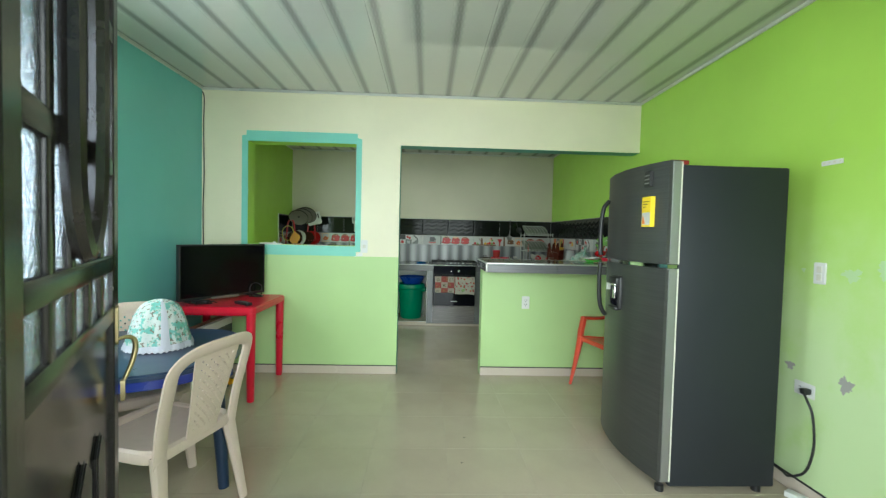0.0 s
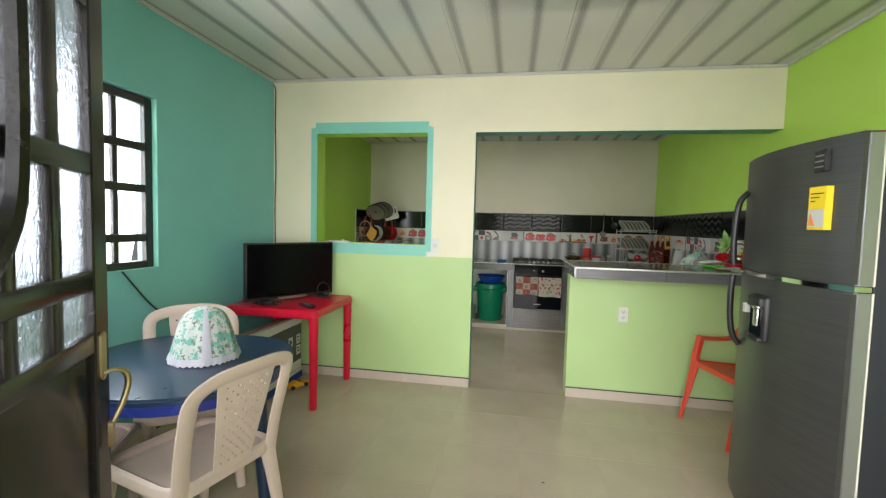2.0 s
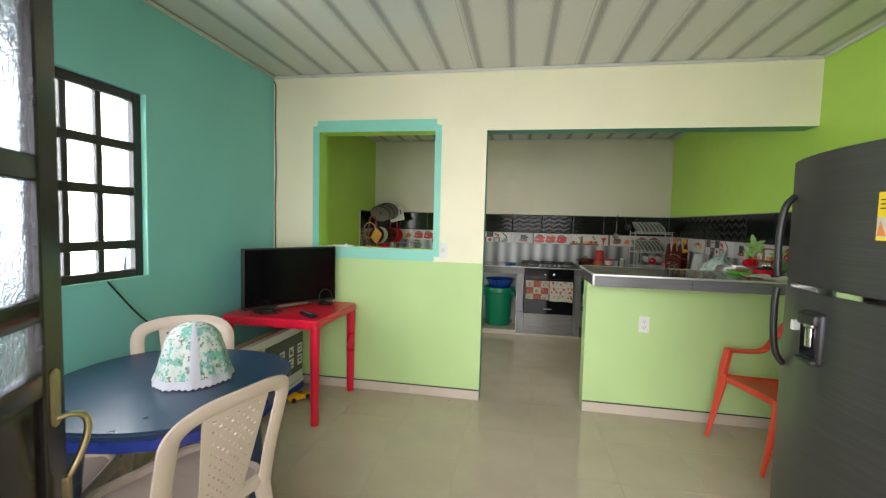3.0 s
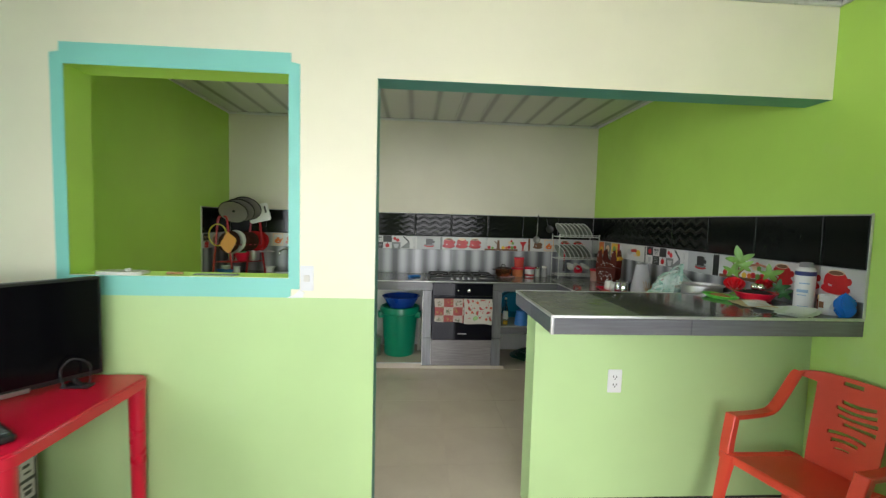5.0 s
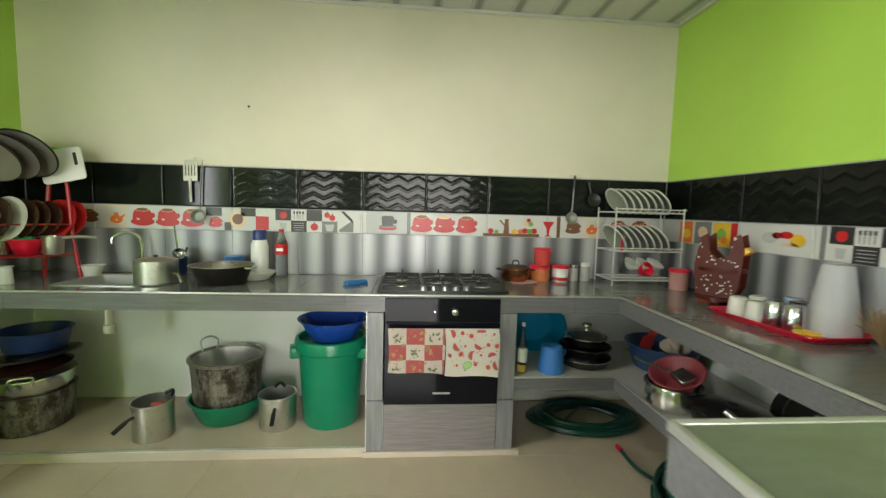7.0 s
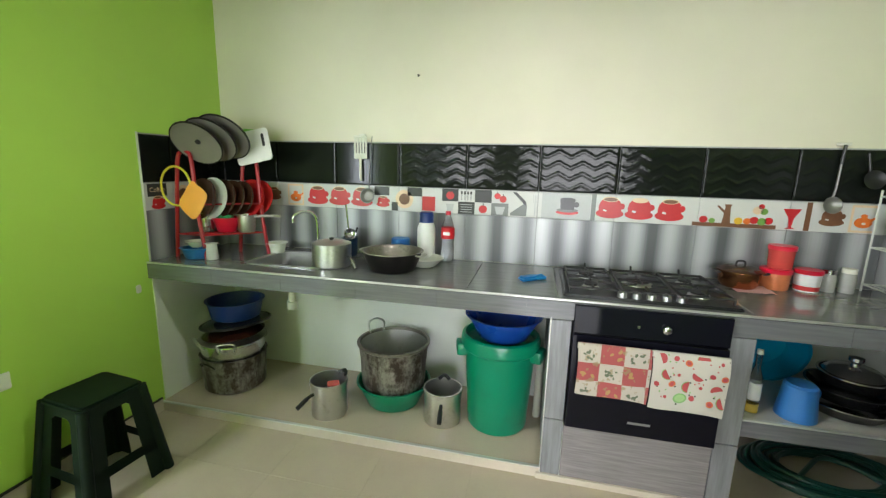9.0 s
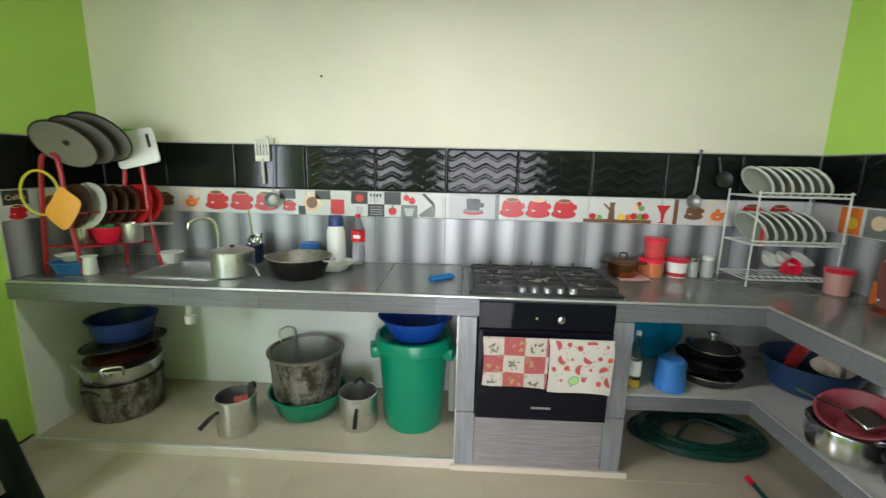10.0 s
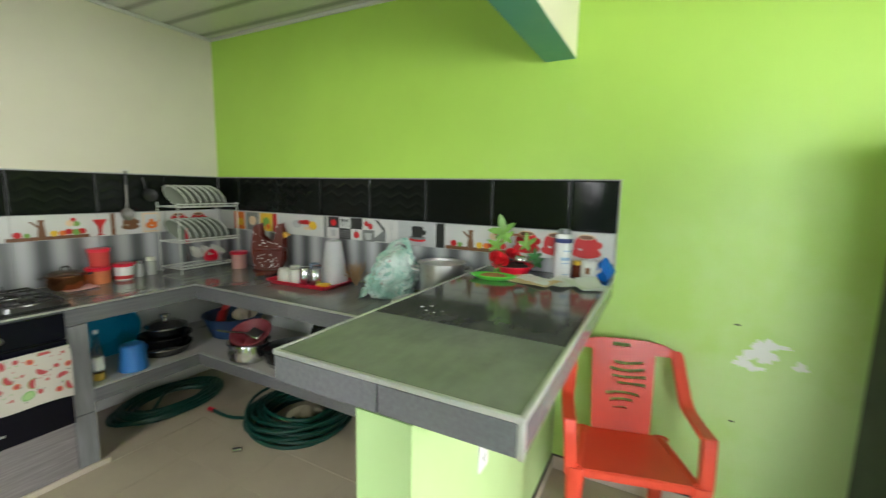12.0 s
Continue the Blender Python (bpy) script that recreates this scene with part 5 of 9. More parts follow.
part("body", lathe([(0, 0.004), (0.030, 0.0), (0.037, 0.012), (0.037, 0.09), (0.033, 0.11), (0.037, 0.13), (0.036, 0.20), (0.015, 0.265), (0.013, 0.275), (0, 0.275)], 26), CLEAR_PLASTIC, bt)
part("label", lathe([(0.0345, 0.135), (0.0385, 0.136), (0.0385, 0.198), (0.0345, 0.199)], 26), mat("red_label", (0.62, 0.01, 0.015), 0.35), bt)
part("cap", lathe([(0, 0.272), (0.015, 0.272), (0.015, 0.292), (0, 0.292)], 18), RED_PLASTIC, bt)
part("label_mark", box((-0.02, -0.0405, 0.158), (0.02, -0.0375, 0.176)), WHITE_PLASTIC, bt)
gv = thing("rubber_glove", "blue rubber glove lying on the counter", "glove", pose(-0.03, 6.305, CZ, 0, 0, 38))
b = prism(rounded(0.11, 0.055, 0.02, 5), 0, 0.022, 0.009)
for k in range(3):
    tube([(0.04, -0.02 + 0.018 * k, 0.011), (0.085 + 0.005 * k, -0.022 + 0.021 * k, 0.010)], 0.009, 8, b)
part("palm", b, mat("blue_rubber", (0.01, 0.16, 0.42), 0.5, var=0.15, bump=0.4, fine=60), gv)


def hanging(name, label, x):
    """A kitchen tool hanging on the back wall."""
    return thing(name, label, "utensil", pose(x, BY - 0.028, 0))


sp = hanging("spatula", "white slotted plastic spatula hanging on the tiles", -1.06)
IVORY = mat("ivory_plastic", (0.62, 0.62, 0.52), 0.4)
part("handle", tube([(0.0, 0, 1.315), (-0.002, 0, 1.43), (0.0, 0.0, 1.46)], [0.007, 0.008, 0.012], 8), IVORY, sp)
for k in range(5):
    part("slat", box((-0.040 + 0.0175 * k, -0.003, 1.478), (-0.029 + 0.0175 * k, 0.003, 1.566), 0.001, 1), IVORY, sp)
part("blade_root", box((-0.041, -0.003, 1.445), (0.042, 0.003, 1.478), 0.003, 1), IVORY, sp)
part("blade_edge", box((-0.041, -0.003, 1.566), (0.042, 0.003, 1.580), 0.003, 1), IVORY, sp)
part("hook", box((-0.01, 0.0, 1.575), (0.03, 0.016, 1.590), 0.003, 1), PVC, sp)
DULL = mat("dull_worn_steel", (0.26, 0.255, 0.24), 0.45, metal=0.7, var=0.2)
ld = hanging("ladle", "steel ladle hanging on the tiles", -1.00)
part("shaft", tube([(0.012, 0.004, 1.575), (0.0, 0, 1.40), (-0.006, -0.004, 1.27)], 0.006, 8, None, False, 0.5), DULL, ld)
part("cup", lathe([(0, 0), (0.030, 0.006), (0.046, 0.030), (0.043, 0.030), (0.028, 0.010), (0, 0.004)], 24, None, pose(-0.008, 0.002, 1.225, 80, 0, 0)), DULL, ld)
sk = hanging("skimmer", "steel skimmer hanging on a black hook", 1.37)
part("shaft", tube([(0, 0, 1.49), (-0.002, 0, 1.36), (-0.01, -0.004, 1.31)], 0.005, 8), DULL, sk)
part("grip", tube([(0.003, 0, 1.56), (0, 0, 1.47)], 0.007, 8), BLACK_PLASTIC, sk)
part("cup", lathe([(0, 0), (0.028, 0.006), (0.041, 0.022), (0.038, 0.022), (0.026, 0.010), (0, 0.004)], 24, None, pose(-0.012, 0.002, 1.275, 80, 0, 0)), DULL, sk)
part("hook", box((-0.03, 0.004, 1.555), (0.03, 0.016, 1.570), 0.003, 1), PVC, sk)
sk2 = hanging("turner", "black spoon hanging on the hook", 1.47)
part("shaft", tube([(0.0, 0, 1.52), (0.02, 0, 1.44)], 0.006, 8), BLACK_PLASTIC, sk2)
part("cup", lathe([(0, 0), (0.030, 0.004), (0.045, 0.018), (0.03, 0.012), (0, 0.006)], 20, None, pose(0.035, 0.0, 1.40, 80, 0, 0)), BLACK_PLASTIC, sk2)
tagged(part("wall_nail", lathe([(0, 0), (0.007, 0), (0.006, 0.004), (0.002, 0.02), (0, 0.02)], 10, None, pose(-0.715, BY, 1.913, 90)), BLACK_METAL), "small dark nail in the wall", "nail")

# tea towels on the oven rail
def towel(name, label, x0, x1, z0, fn_mat, extra):
    def s(u, v):
        x = x0 + (x1 - x0) * u
        z = 0.712 - (0.712 - z0) * v - (0.006 * math.sin(u * 7) + 0.012 * u) * v
        y = CY - 0.066 - 0.006 * math.sin(u * 9 + v * 2) * v - 0.004 * math.sin(v * 8)
        return (x + 0.006 * math.sin(v * 3), y, z)
    t = thing(name, label, "towel")
    part("cloth", sheet(s, 24, 24, 0.0025), fn_mat, t)
    part("fold", sheet(lambda u, v: (x0 + (x1 - x0) * u, CY - 0.066 + 0.022 * v, 0.712 + 0.006 * math.sin(math.pi * v) - 0.03 * v * v), 8, 6, 0.0025), fn_mat, t)
    extra(t, s)
    return t


def check_mat():
    m, nt, bs = nodes_of("red_white_check_cloth")
    x, y, z = sep(nt, coords(nt))
    a = math_node(nt, "FLOOR", math_node(nt, "MULTIPLY", math_node(nt, "SUBTRACT", x, 0.191), 1 / 0.092))
    c = math_node(nt, "FLOOR", math_node(nt, "MULTIPLY", math_node(nt, "SUBTRACT", z, 0.468), 1 / 0.082))
    par = math_node(nt, "MODULO", math_node(nt, "ABSOLUTE", math_node(nt, "ADD", a, c)), 2.0)
    col = mix_node(nt, par, (0.50, 0.44, 0.39), (0.38, 0.085, 0.085))
    vor = noise_node(nt, coords(nt), 42, 2)
    col = mix_node(nt, math_node(nt, "MULTIPLY", ramp_node(nt, vor, 0.60, 0.66), 0.75), col, (0.30, 0.22, 0.12))
    nt.links.new(col, bs.inputs["Base Color"])
    setin(bs, Roughness=0.9)
    bump_into(nt, bs, noise_node(nt, coords(nt), 400, 2), 0.4)
    return m


FRUIT_CLOTH = mat("white_printed_cloth", (0.56, 0.52, 0.47), 0.9, var=0.06, fine=300, bump=0.4)
CRIMSON = mat("crimson_print", (0.46, 0.07, 0.075), 0.8)
SAGE = mat("green_print", (0.22, 0.42, 0.15), 0.8)
ORANGE = mat("orange_print_cloth", (0.65, 0.16, 0.06), 0.8)


def cloth_patch(t, s, x0, x1, z0, cx, cz, shape, material, lift=0.0045):
    """A printed shape that follows the folds of the towel s."""
    def at(px, pz):
        u = min(0.99, max(0.01, (cx + px - x0) / (x1 - x0)))
        v = min(0.99, max(0.01, (0.712 - cz - pz) / (0.712 - z0)))
        q = s(u, v)
        return (q[0], q[1] - lift, q[2])
    b = bmesh.new()
    mid = b.verts.new(at(sum(p[0] for p in shape) / len(shape), sum(p[1] for p in shape) / len(shape)))
    ring = [b.verts.new(at(*p)) for p in shape]
    for k in range(len(ring)):
        b.faces.new((mid, ring[k], ring[(k + 1) % len(ring)]))
    part("print", b, material, t)


def spun(w, h, rot, a0=0.0, a1=6.2832, n=12):
    c, d = math.cos(rot), math.sin(rot)
    pts = [(w / 2 * math.cos(a0 + (a1 - a0) * k / n), h / 2 * math.sin(a0 + (a1 - a0) * k / n)) for k in range(n if a1 > 6 else n + 1)]
    return [(x * c - z * d, x * d + z * c) for x, z in pts]


def fruit_print(t, s):
    rnd = random.Random(5)
    x0, x1, z0 = 0.478, 0.755, 0.474
    put = lambda x, z, shape, m, lift=0.0045: cloth_patch(t, s, x0, x1, z0, x, z, shape, m, lift)
    spots = []
    for r in range(5):
        for c in range(5):
            x = 0.505 + 0.055 * c + 0.02 * (r % 2) + rnd.uniform(-0.012, 0.012)
            z = 0.685 - 0.053 * r + rnd.uniform(-0.012, 0.012)
            if x > 0.745 or z < 0.488:
                continue
            rot, kind_ = rnd.uniform(0, 6.28), (3 * r + c) % 5
            if (r, c) == (3, 1):
                put(x, z, spun(0.050, 0.040, 0.3), SAGE)
                put(x, z, spun(0.038, 0.030, 0.3), mat("pale_melon_print", (0.34, 0.52, 0.22), 0.8), 0.005)
            elif kind_ in (0, 3):
                put(x, z, spun(0.046, 0.044, rot, 0, 3.1416), CRIMSON)
                put(x, z, spun(0.050, 0.050, rot, 0.0, 3.1416), SAGE, 0.004) if kind_ == 3 else None
            elif kind_ == 1:
                put(x, z, spun(0.022, 0.020, rot), CRIMSON)
            elif kind_ == 2:
                put(x, z, spun(0.028, 0.026, rot), ORANGE)
                put(x, z, spun(0.018, 0.016, rot), CRIMSON, 0.005)
            else:
                put(x, z, spun(0.014, 0.013, rot), CRIMSON)
            for k in range(2):
                put(x + rnd.uniform(-0.03, 0.03), z + rnd.uniform(-0.03, 0.03), spun(0.008, 0.006, rot, n=6), rnd.choice((CRIMSON, CHAR, SAGE)), 0.0042)


def check_print(t, s):
    """A small sprig or fruit in the middle of each field."""
    rnd = random.Random(9)
    GOLD = mat("gold_print", (0.40, 0.24, 0.09), 0.8)
    MOSS = mat("grey_green_print", (0.13, 0.15, 0.10), 0.8)
    for c in range(3):
        for r in range(3):
            x, z = 0.237 + 0.092 * c, 0.672 - 0.082 * r
            light = (c + r) % 2 == 0
            for k in range(7 if light else 3):
                w = rnd.uniform(0.012, 0.020) if light else rnd.uniform(0.018, 0.028)
                cloth_patch(t, s, 0.191, 0.474, 0.492, x + rnd.uniform(-0.026, 0.026), z + rnd.uniform(-0.02, 0.02), spun(w, w * 0.6, rnd.uniform(0, 6.28), n=8), MOSS if light else GOLD, 0.0042 + 0.0002 * k)


towel("tea_towel", "red and white checked tea towel over the oven handle", 0.191, 0.474, 0.492, check_mat(), check_print)
towel("tea_towel", "white tea towel printed with red fruit over the oven handle", 0.478, 0.755, 0.474, FRUIT_CLOTH, fruit_print)

# right of the hob
cp = thing("copper_pot", "small copper pot with a glass lid", "pot", pose(0.965, 6.50, CZ + 0.006))
COPPER = mat("worn_copper", (0.38, 0.16, 0.07), 0.25, metal=1.0, var=0.25, scale=20)
part("body", lathe([(0, 0), (0.070, 0), (0.085, 0.02), (0.090, 0.072), (0.098, 0.076), (0.098, 0.080), (0, 0.080)], 32), COPPER, cp)
part("lid", lathe([(0.097, 0.081), (0.06, 0.098), (0.0, 0.103)], 32), BROWNWARE, cp)
part("knob", tube(smooth_path([(-0.02, 0, 0.10), (-0.015, 0, 0.122), (0.015, 0, 0.122), (0.02, 0, 0.10)], 4), 0.005, 6), BLACK_PLASTIC, cp)
for s in (-1, 1):
    part("handle", loop_handle(0.09, 0.068, 0.05, 0.03, 0.004, 0.005, 90 * s), BLACK_PLASTIC, cp)
pk = thing("dish_cloth", "pink cloth under the copper pot", "cloth", pose(1.0, 6.45, CZ))
part("cloth", sheet(lambda u, v: (0.16 * (u - 0.5), 0.13 * (v - 0.5), 0.003 + 0.006 * abs(math.sin(9 * u + 5 * v)) * (1 if u > 0.6 else 0.2)), 14, 10, 0.002), mat("pink_cloth", (0.62, 0.36, 0.36), 0.9, bump=0.4), pk)


def tub(x, y, z, r, h, label, fill):
    t = thing("lidded_tub", label, "container", pose(x, y, z), "red-lidded tubs")
    part("body", lathe([(0, 0), (r * 0.88, 0), (r * 0.92, 0.005), (r, h - 0.018), (0, h - 0.018)], 28), fill, t)
    if fill is WHITE_PLASTIC:
        part("print_band", lathe([(r * 0.905, 0.006), (r * 0.935, 0.007), (r * 0.955, 0.028), (r * 0.925, 0.029)], 28), mat("red_tub_print", (0.50, 0.03, 0.03), 0.35), t, "red printed band")
    part("lid", lathe([(0, h - 0.02), (r * 1.07, h - 0.02), (r * 1.08, h - 0.004), (r * 1.02, h), (0, h)], 28), RED_PLASTIC, t)


ORANGE_FILL = mat("orange_food_in_plastic", (0.62, 0.20, 0.08), 0.25, var=0.3, scale=25)
PINK_CLEAR = mat("pinkish_clear_plastic", (0.55, 0.30, 0.27), 0.2, var=0.15)
tub(1.135, 6.535, CZ, 0.062, 0.10, "clear tub of orange food with a red lid", ORANGE_FILL)
tub(1.15, 6.545, CZ + 0.101, 0.054, 0.11, "red-lidded tub stacked on another", mat("red_clear_plastic", (0.55, 0.07, 0.06), 0.2, var=0.12))
tub(1.27, 6.535, CZ, 0.054, 0.105, "white tub with a red lid and red print", WHITE_PLASTIC)
tub(1.915, 6.285, CZ, 0.056, 0.125, "pinkish clear container with a red lid", PINK_CLEAR)
for x, h, lidm in ((1.365, 0.085, STEEL), (1.445, 0.095, PVC)):
    g = thing("spice_jar", "small glass spice jar", "jar", pose(x, 6.555, CZ), "spice jars")
    part("glass", lathe([(0, 0), (0.030, 0), (0.032, 0.005), (0.032, h * 0.8), (0.026, h), (0, h)], 22), mat("grey_jar_glass", (0.36, 0.36, 0.34), 0.08, var=0.2), g)
    part("lid", lathe([(0, h), (0.028, h), (0.028, h + 0.022), (0, h + 0.024)], 22), lidm, g)


def wire_rack():
    x0, x1, y0, y1 = 1.54, 1.975, 6.37, 6.61
    t = thing("dish_rack", "white wire dish rack with three tiers of plates", "dish rack", pose(x0, y0, CZ))
    w, d = x1 - x0, y1 - y0
    WIRE = mat("white_coated_wire", (0.62, 0.64, 0.58), 0.35)
    for x in (0, w):
        for y in (0, d):
            part("post", tube([(x, y, 0.0), (x, y, 0.485)], 0.005, 6), WIRE, t)
    for z in (0.035, 0.215, 0.455):
        b = tube([(0, 0, z), (w, 0, z)], 0.004, 6)
        tube([(0, d, z), (w, d, z)], 0.004, 6, b)
        tube([(0, 0, z), (0, d, z)], 0.004, 6, b)
        tube([(w, 0, z), (w, d, z)], 0.004, 6, b)
        tube([(-0.01, -0.005, z + 0.02), (w + 0.01, -0.005, z + 0.02)], 0.0035, 6, b)
        for k in range(1, 12):
            tube([(w * k / 12, 0, z), (w * k / 12, d, z)], 0.0022, 5, b)
        for k in range(13):
            tube([(w * k / 12, -0.004, z), (w * k / 12, -0.005, z + 0.022)], 0.0022, 5, b)
        part("tier", b, WIRE, t)
    return x0, y0


wire_rack()
PALE_PLATE = mat("pale_green_white_plate", (0.28, 0.31, 0.25), 0.2, var=0.06, bump=0.02)
PLATE_RIM = mat("pale_plate_rim", (0.60, 0.63, 0.55), 0.25)
for tier, n, r in ((0.462, 7, 0.092), (0.222, 7, 0.100)):
    for k in range(n):
        t = disc("side_plate", "pale plate standing in the white rack", 1.615 + 0.047 * k, 6.485, CZ + tier + r * 0.84, r, -34, -84, PALE_PLATE, 0.026, "plate", "plates in the white rack")
        part("rim", lathe([(r - 0.008, 0.0262), (r + 0.0022, 0.0235), (r + 0.0022, 0.0300), (r - 0.008, 0.0308)], 32), PLATE_RIM, t, "pale rolled rim")
for k in range(3):
    t = thing("cereal_bowl", "pale bowl lying in the white rack", "bowl", pose(1.70 + 0.075 * k, 6.47, CZ + 0.10, 25, 20, 0), "bowls in the white rack")
    part("bowl", lathe(pot_profile(0.03, 0.058, 0.045, 0.003, 0.0), 26), CREAMWARE, t)
rc = thing("plastic_scoop", "red plastic cup tipped in the white rack", "cup", pose(1.75, 6.42, CZ + 0.085, 60, 30, 0))
part("cup", lathe(pot_profile(0.03, 0.045, 0.06, 0.003, 0.0), 24), RED_PLASTIC, rc)
rk = thing("knife", "red-handled knife in the white rack", "knife", pose(1.615, 6.42, CZ + 0.20))
part("handle", tube([(0, 0, 0.0), (0.002, 0, 0.11)], 0.012, 8, None, False, 0.6), RED_PLASTIC, rk)
part("blade", prism([(-0.011, -0.12), (0.011, -0.12), (0.011, 0), (-0.006, 0)], -0.001, 0.001, 0, None, pose(0, 0, 0, 90, 0, 0)), STEEL, rk)


def hen():
    """A flat wooden hen on two oval plates: one plain mesh."""
    b = None
    M = Matrix.Translation((1.875, 5.90, CZ)) @ pose(0, 0, 0, 0, 0, -57) @ Matrix.Diagonal((0.78, 1.2, 1.6, 1))
    for z, r in ((0.014, 0.15), (0.105, 0.14)):
        q = prism(oval(r * 2, r * 1.1, 28), z, z + 0.012, 0.003)
        for f in q.faces:
            f.material_index = 0
        b = merge(b, q) if b else q
    q = box((-0.03, -0.05, 0), (0.03, 0.05, 0.016), 0.003, 1)
    b = merge(b, q)
    outline = [(-0.12, 0.03), (-0.14, 0.12), (-0.115, 0.21), (-0.07, 0.225), (-0.055, 0.17), (0.0, 0.145), (0.055, 0.155), (0.075, 0.215), (0.11, 0.225), (0.135, 0.17), (0.125, 0.06), (0.08, 0.02), (-0.06, 0.02)]
    for y in (-0.045, 0.035):
        b = prism(outline, y, y + 0.010, 0.002, b, pose(0, 0, 0, 90, 0, 0))
    beak = prism([(0.13, 0.185), (0.165, 0.172), (0.13, 0.160)], -0.03, 0.03, 0, None, pose(0, 0, 0, 90, 0, 0))
    for f in beak.faces:
        f.material_index = 2
    b = merge(b, beak)
    rnd = random.Random(3)
    for y in (-0.0365, 0.0465):
        for k in range(85):
            x, z = rnd.uniform(-0.12, 0.115), rnd.uniform(0.035, 0.215)
            if 0.15 + 0.35 * abs(x) < z and abs(x) < 0.06:
                continue
            if abs(z - 0.11) < 0.016:
                continue
            q = prism(oval(0.0085, 0.0052, 8, x, z), -0.0008, 0.0008, 0, None, pose(0, y if y > 0 else -0.0365 - 0.009, 0, 90, 0, 0))
            for f in q.faces:
                f.material_index = 1
            b = merge(b, q)
    b.transform(M)
    tagged(part("hen_figure_stand", b, [mat("brown_red_lacquer", (0.085, 0.010, 0.004), 0.4, var=0.3, spec=0.3), WHITE_PLASTIC, mat("yellow_paint", (0.8, 0.45, 0.02), 0.4)]), "brown-red wooden hen egg stand with white dots", "figurine")


hen()
orc = thing("orange_jar", "orange plastic jar behind the hen stand", "jar", pose(1.975, 6.11, CZ))
part("body", lathe([(0, 0), (0.045, 0), (0.05, 0.01), (0.05, 0.10), (0, 0.105)], 22), mat("orange_plastic", (0.70, 0.17, 0.03), 0.35), orc)


def tray():
    t = thing("serving_tray", "red plastic serving tray holding cups", "tray", pose(1.825, 5.475, CZ, 0, 0, 3))
    b = bmesh.new()
    o, i = rounded(0.30, 0.50, 0.04, 5), rounded(0.25, 0.45, 0.03, 5)
    L = [[b.verts.new((x, y, z)) for x, y in q] for q, z in ((i, 0.0), (o, 0.024), (o, 0.028), ([(x * 0.97, y * 0.97) for x, y in o], 0.027), (i, 0.005))]
    for a, c in zip(L, L[1:]):
        for k in range(len(a)):
            j = (k + 1) % len(a)
            b.faces.new((a[k], a[j], c[j], c[k]))
    b.faces.new(L[0][::-1])
    b.faces.new(L[-1])
    bmesh.ops.recalc_face_normals(b, faces=b.faces[:])
    part("tray", b, RED_PLASTIC, t)


tray()
for x, y in ((1.76, 5.64), (1.765, 5.545), (1.86, 5.565), (1.865, 5.655)):
    c = thing("upturned_mug", "white cup upside down on the red tray", "cup", pose(x, y, CZ + 0.006), "cups on the tray")
    part("cup", lathe([(0.040, 0), (0.042, 0.002), (0.034, 0.078), (0.028, 0.084), (0, 0.084)], 26), CREAMWARE, c)
for x, y in ((1.765, 5.46), (1.77, 5.375)):
    c = thing("steel_tumbler", "polished steel tumbler upside down on the tray", "cup", pose(x, y, CZ + 0.006), "cups on the tray")
    part("cup", lathe([(0.036, 0), (0.037, 0.002), (0.033, 0.10), (0.030, 0.104), (0, 0.104)], 26), STEEL, c)
for x, y, mm in ((1.885, 5.47, CLEAR), (1.93, 5.545, mat("blue_tinted_glass", (0.25, 0.33, 0.45), 0.1))):
    c = thing("drinking_glass", "drinking glass upside down on the tray", "glass", pose(x, y, CZ + 0.006), "cups on the tray")
    part("glass", lathe([(0.035, 0), (0.031, 0.10), (0, 0.10), (0, 0.095), (0.028, 0.095), (0.032, 0)], 24), mm, c)
pt = thing("water_jug", "frosted plastic jug upside down on the tray", "jug", pose(1.90, 5.345, CZ + 0.006))
FROST = mat("frosted_white_plastic", (0.72, 0.73, 0.74), 0.22, var=0.05)
FROST.node_tree.nodes["Principled BSDF"].inputs["Transmission Weight"].default_value = 0.45
part("body", lathe([(0.090, 0), (0.092, 0.004), (0.089, 0.012), (0.050, 0.262), (0.046, 0.268), (0, 0.268)], 30), FROST, pt)
ys_ = thing("lemon_squeezer", "yellow plastic squeezer on the tray", "squeezer", pose(1.755, 5.30, CZ + 0.008))
part("cup", lathe([(0, 0), (0.035, 0), (0.045, 0.018), (0.02, 0.018), (0, 0.03)], 20), mat("bright_yellow_plastic", (0.85, 0.50, 0.01), 0.35), ys_)
br = thing("straw_brush", "dry brown straw pot brush", "brush", pose(1.89, 5.16, CZ))
b = None
rnd = random.Random(8)
for k in range(60):
    a, r = rnd.uniform(0, 6.28), rnd.uniform(0.02, 0.075)
    q = tube([(0, 0, 0.01), (0.5 * r * math.cos(a), 0.5 * r * math.sin(a), 0.06), (r * math.cos(a), r * math.sin(a), 0.10 + rnd.uniform(-0.02, 0.06))], 0.002, 4)
    b = merge(b, q) if b else q
part("bristles", b, mat("dry_straw", (0.30, 0.19, 0.09), 0.8, var=0.3), br)


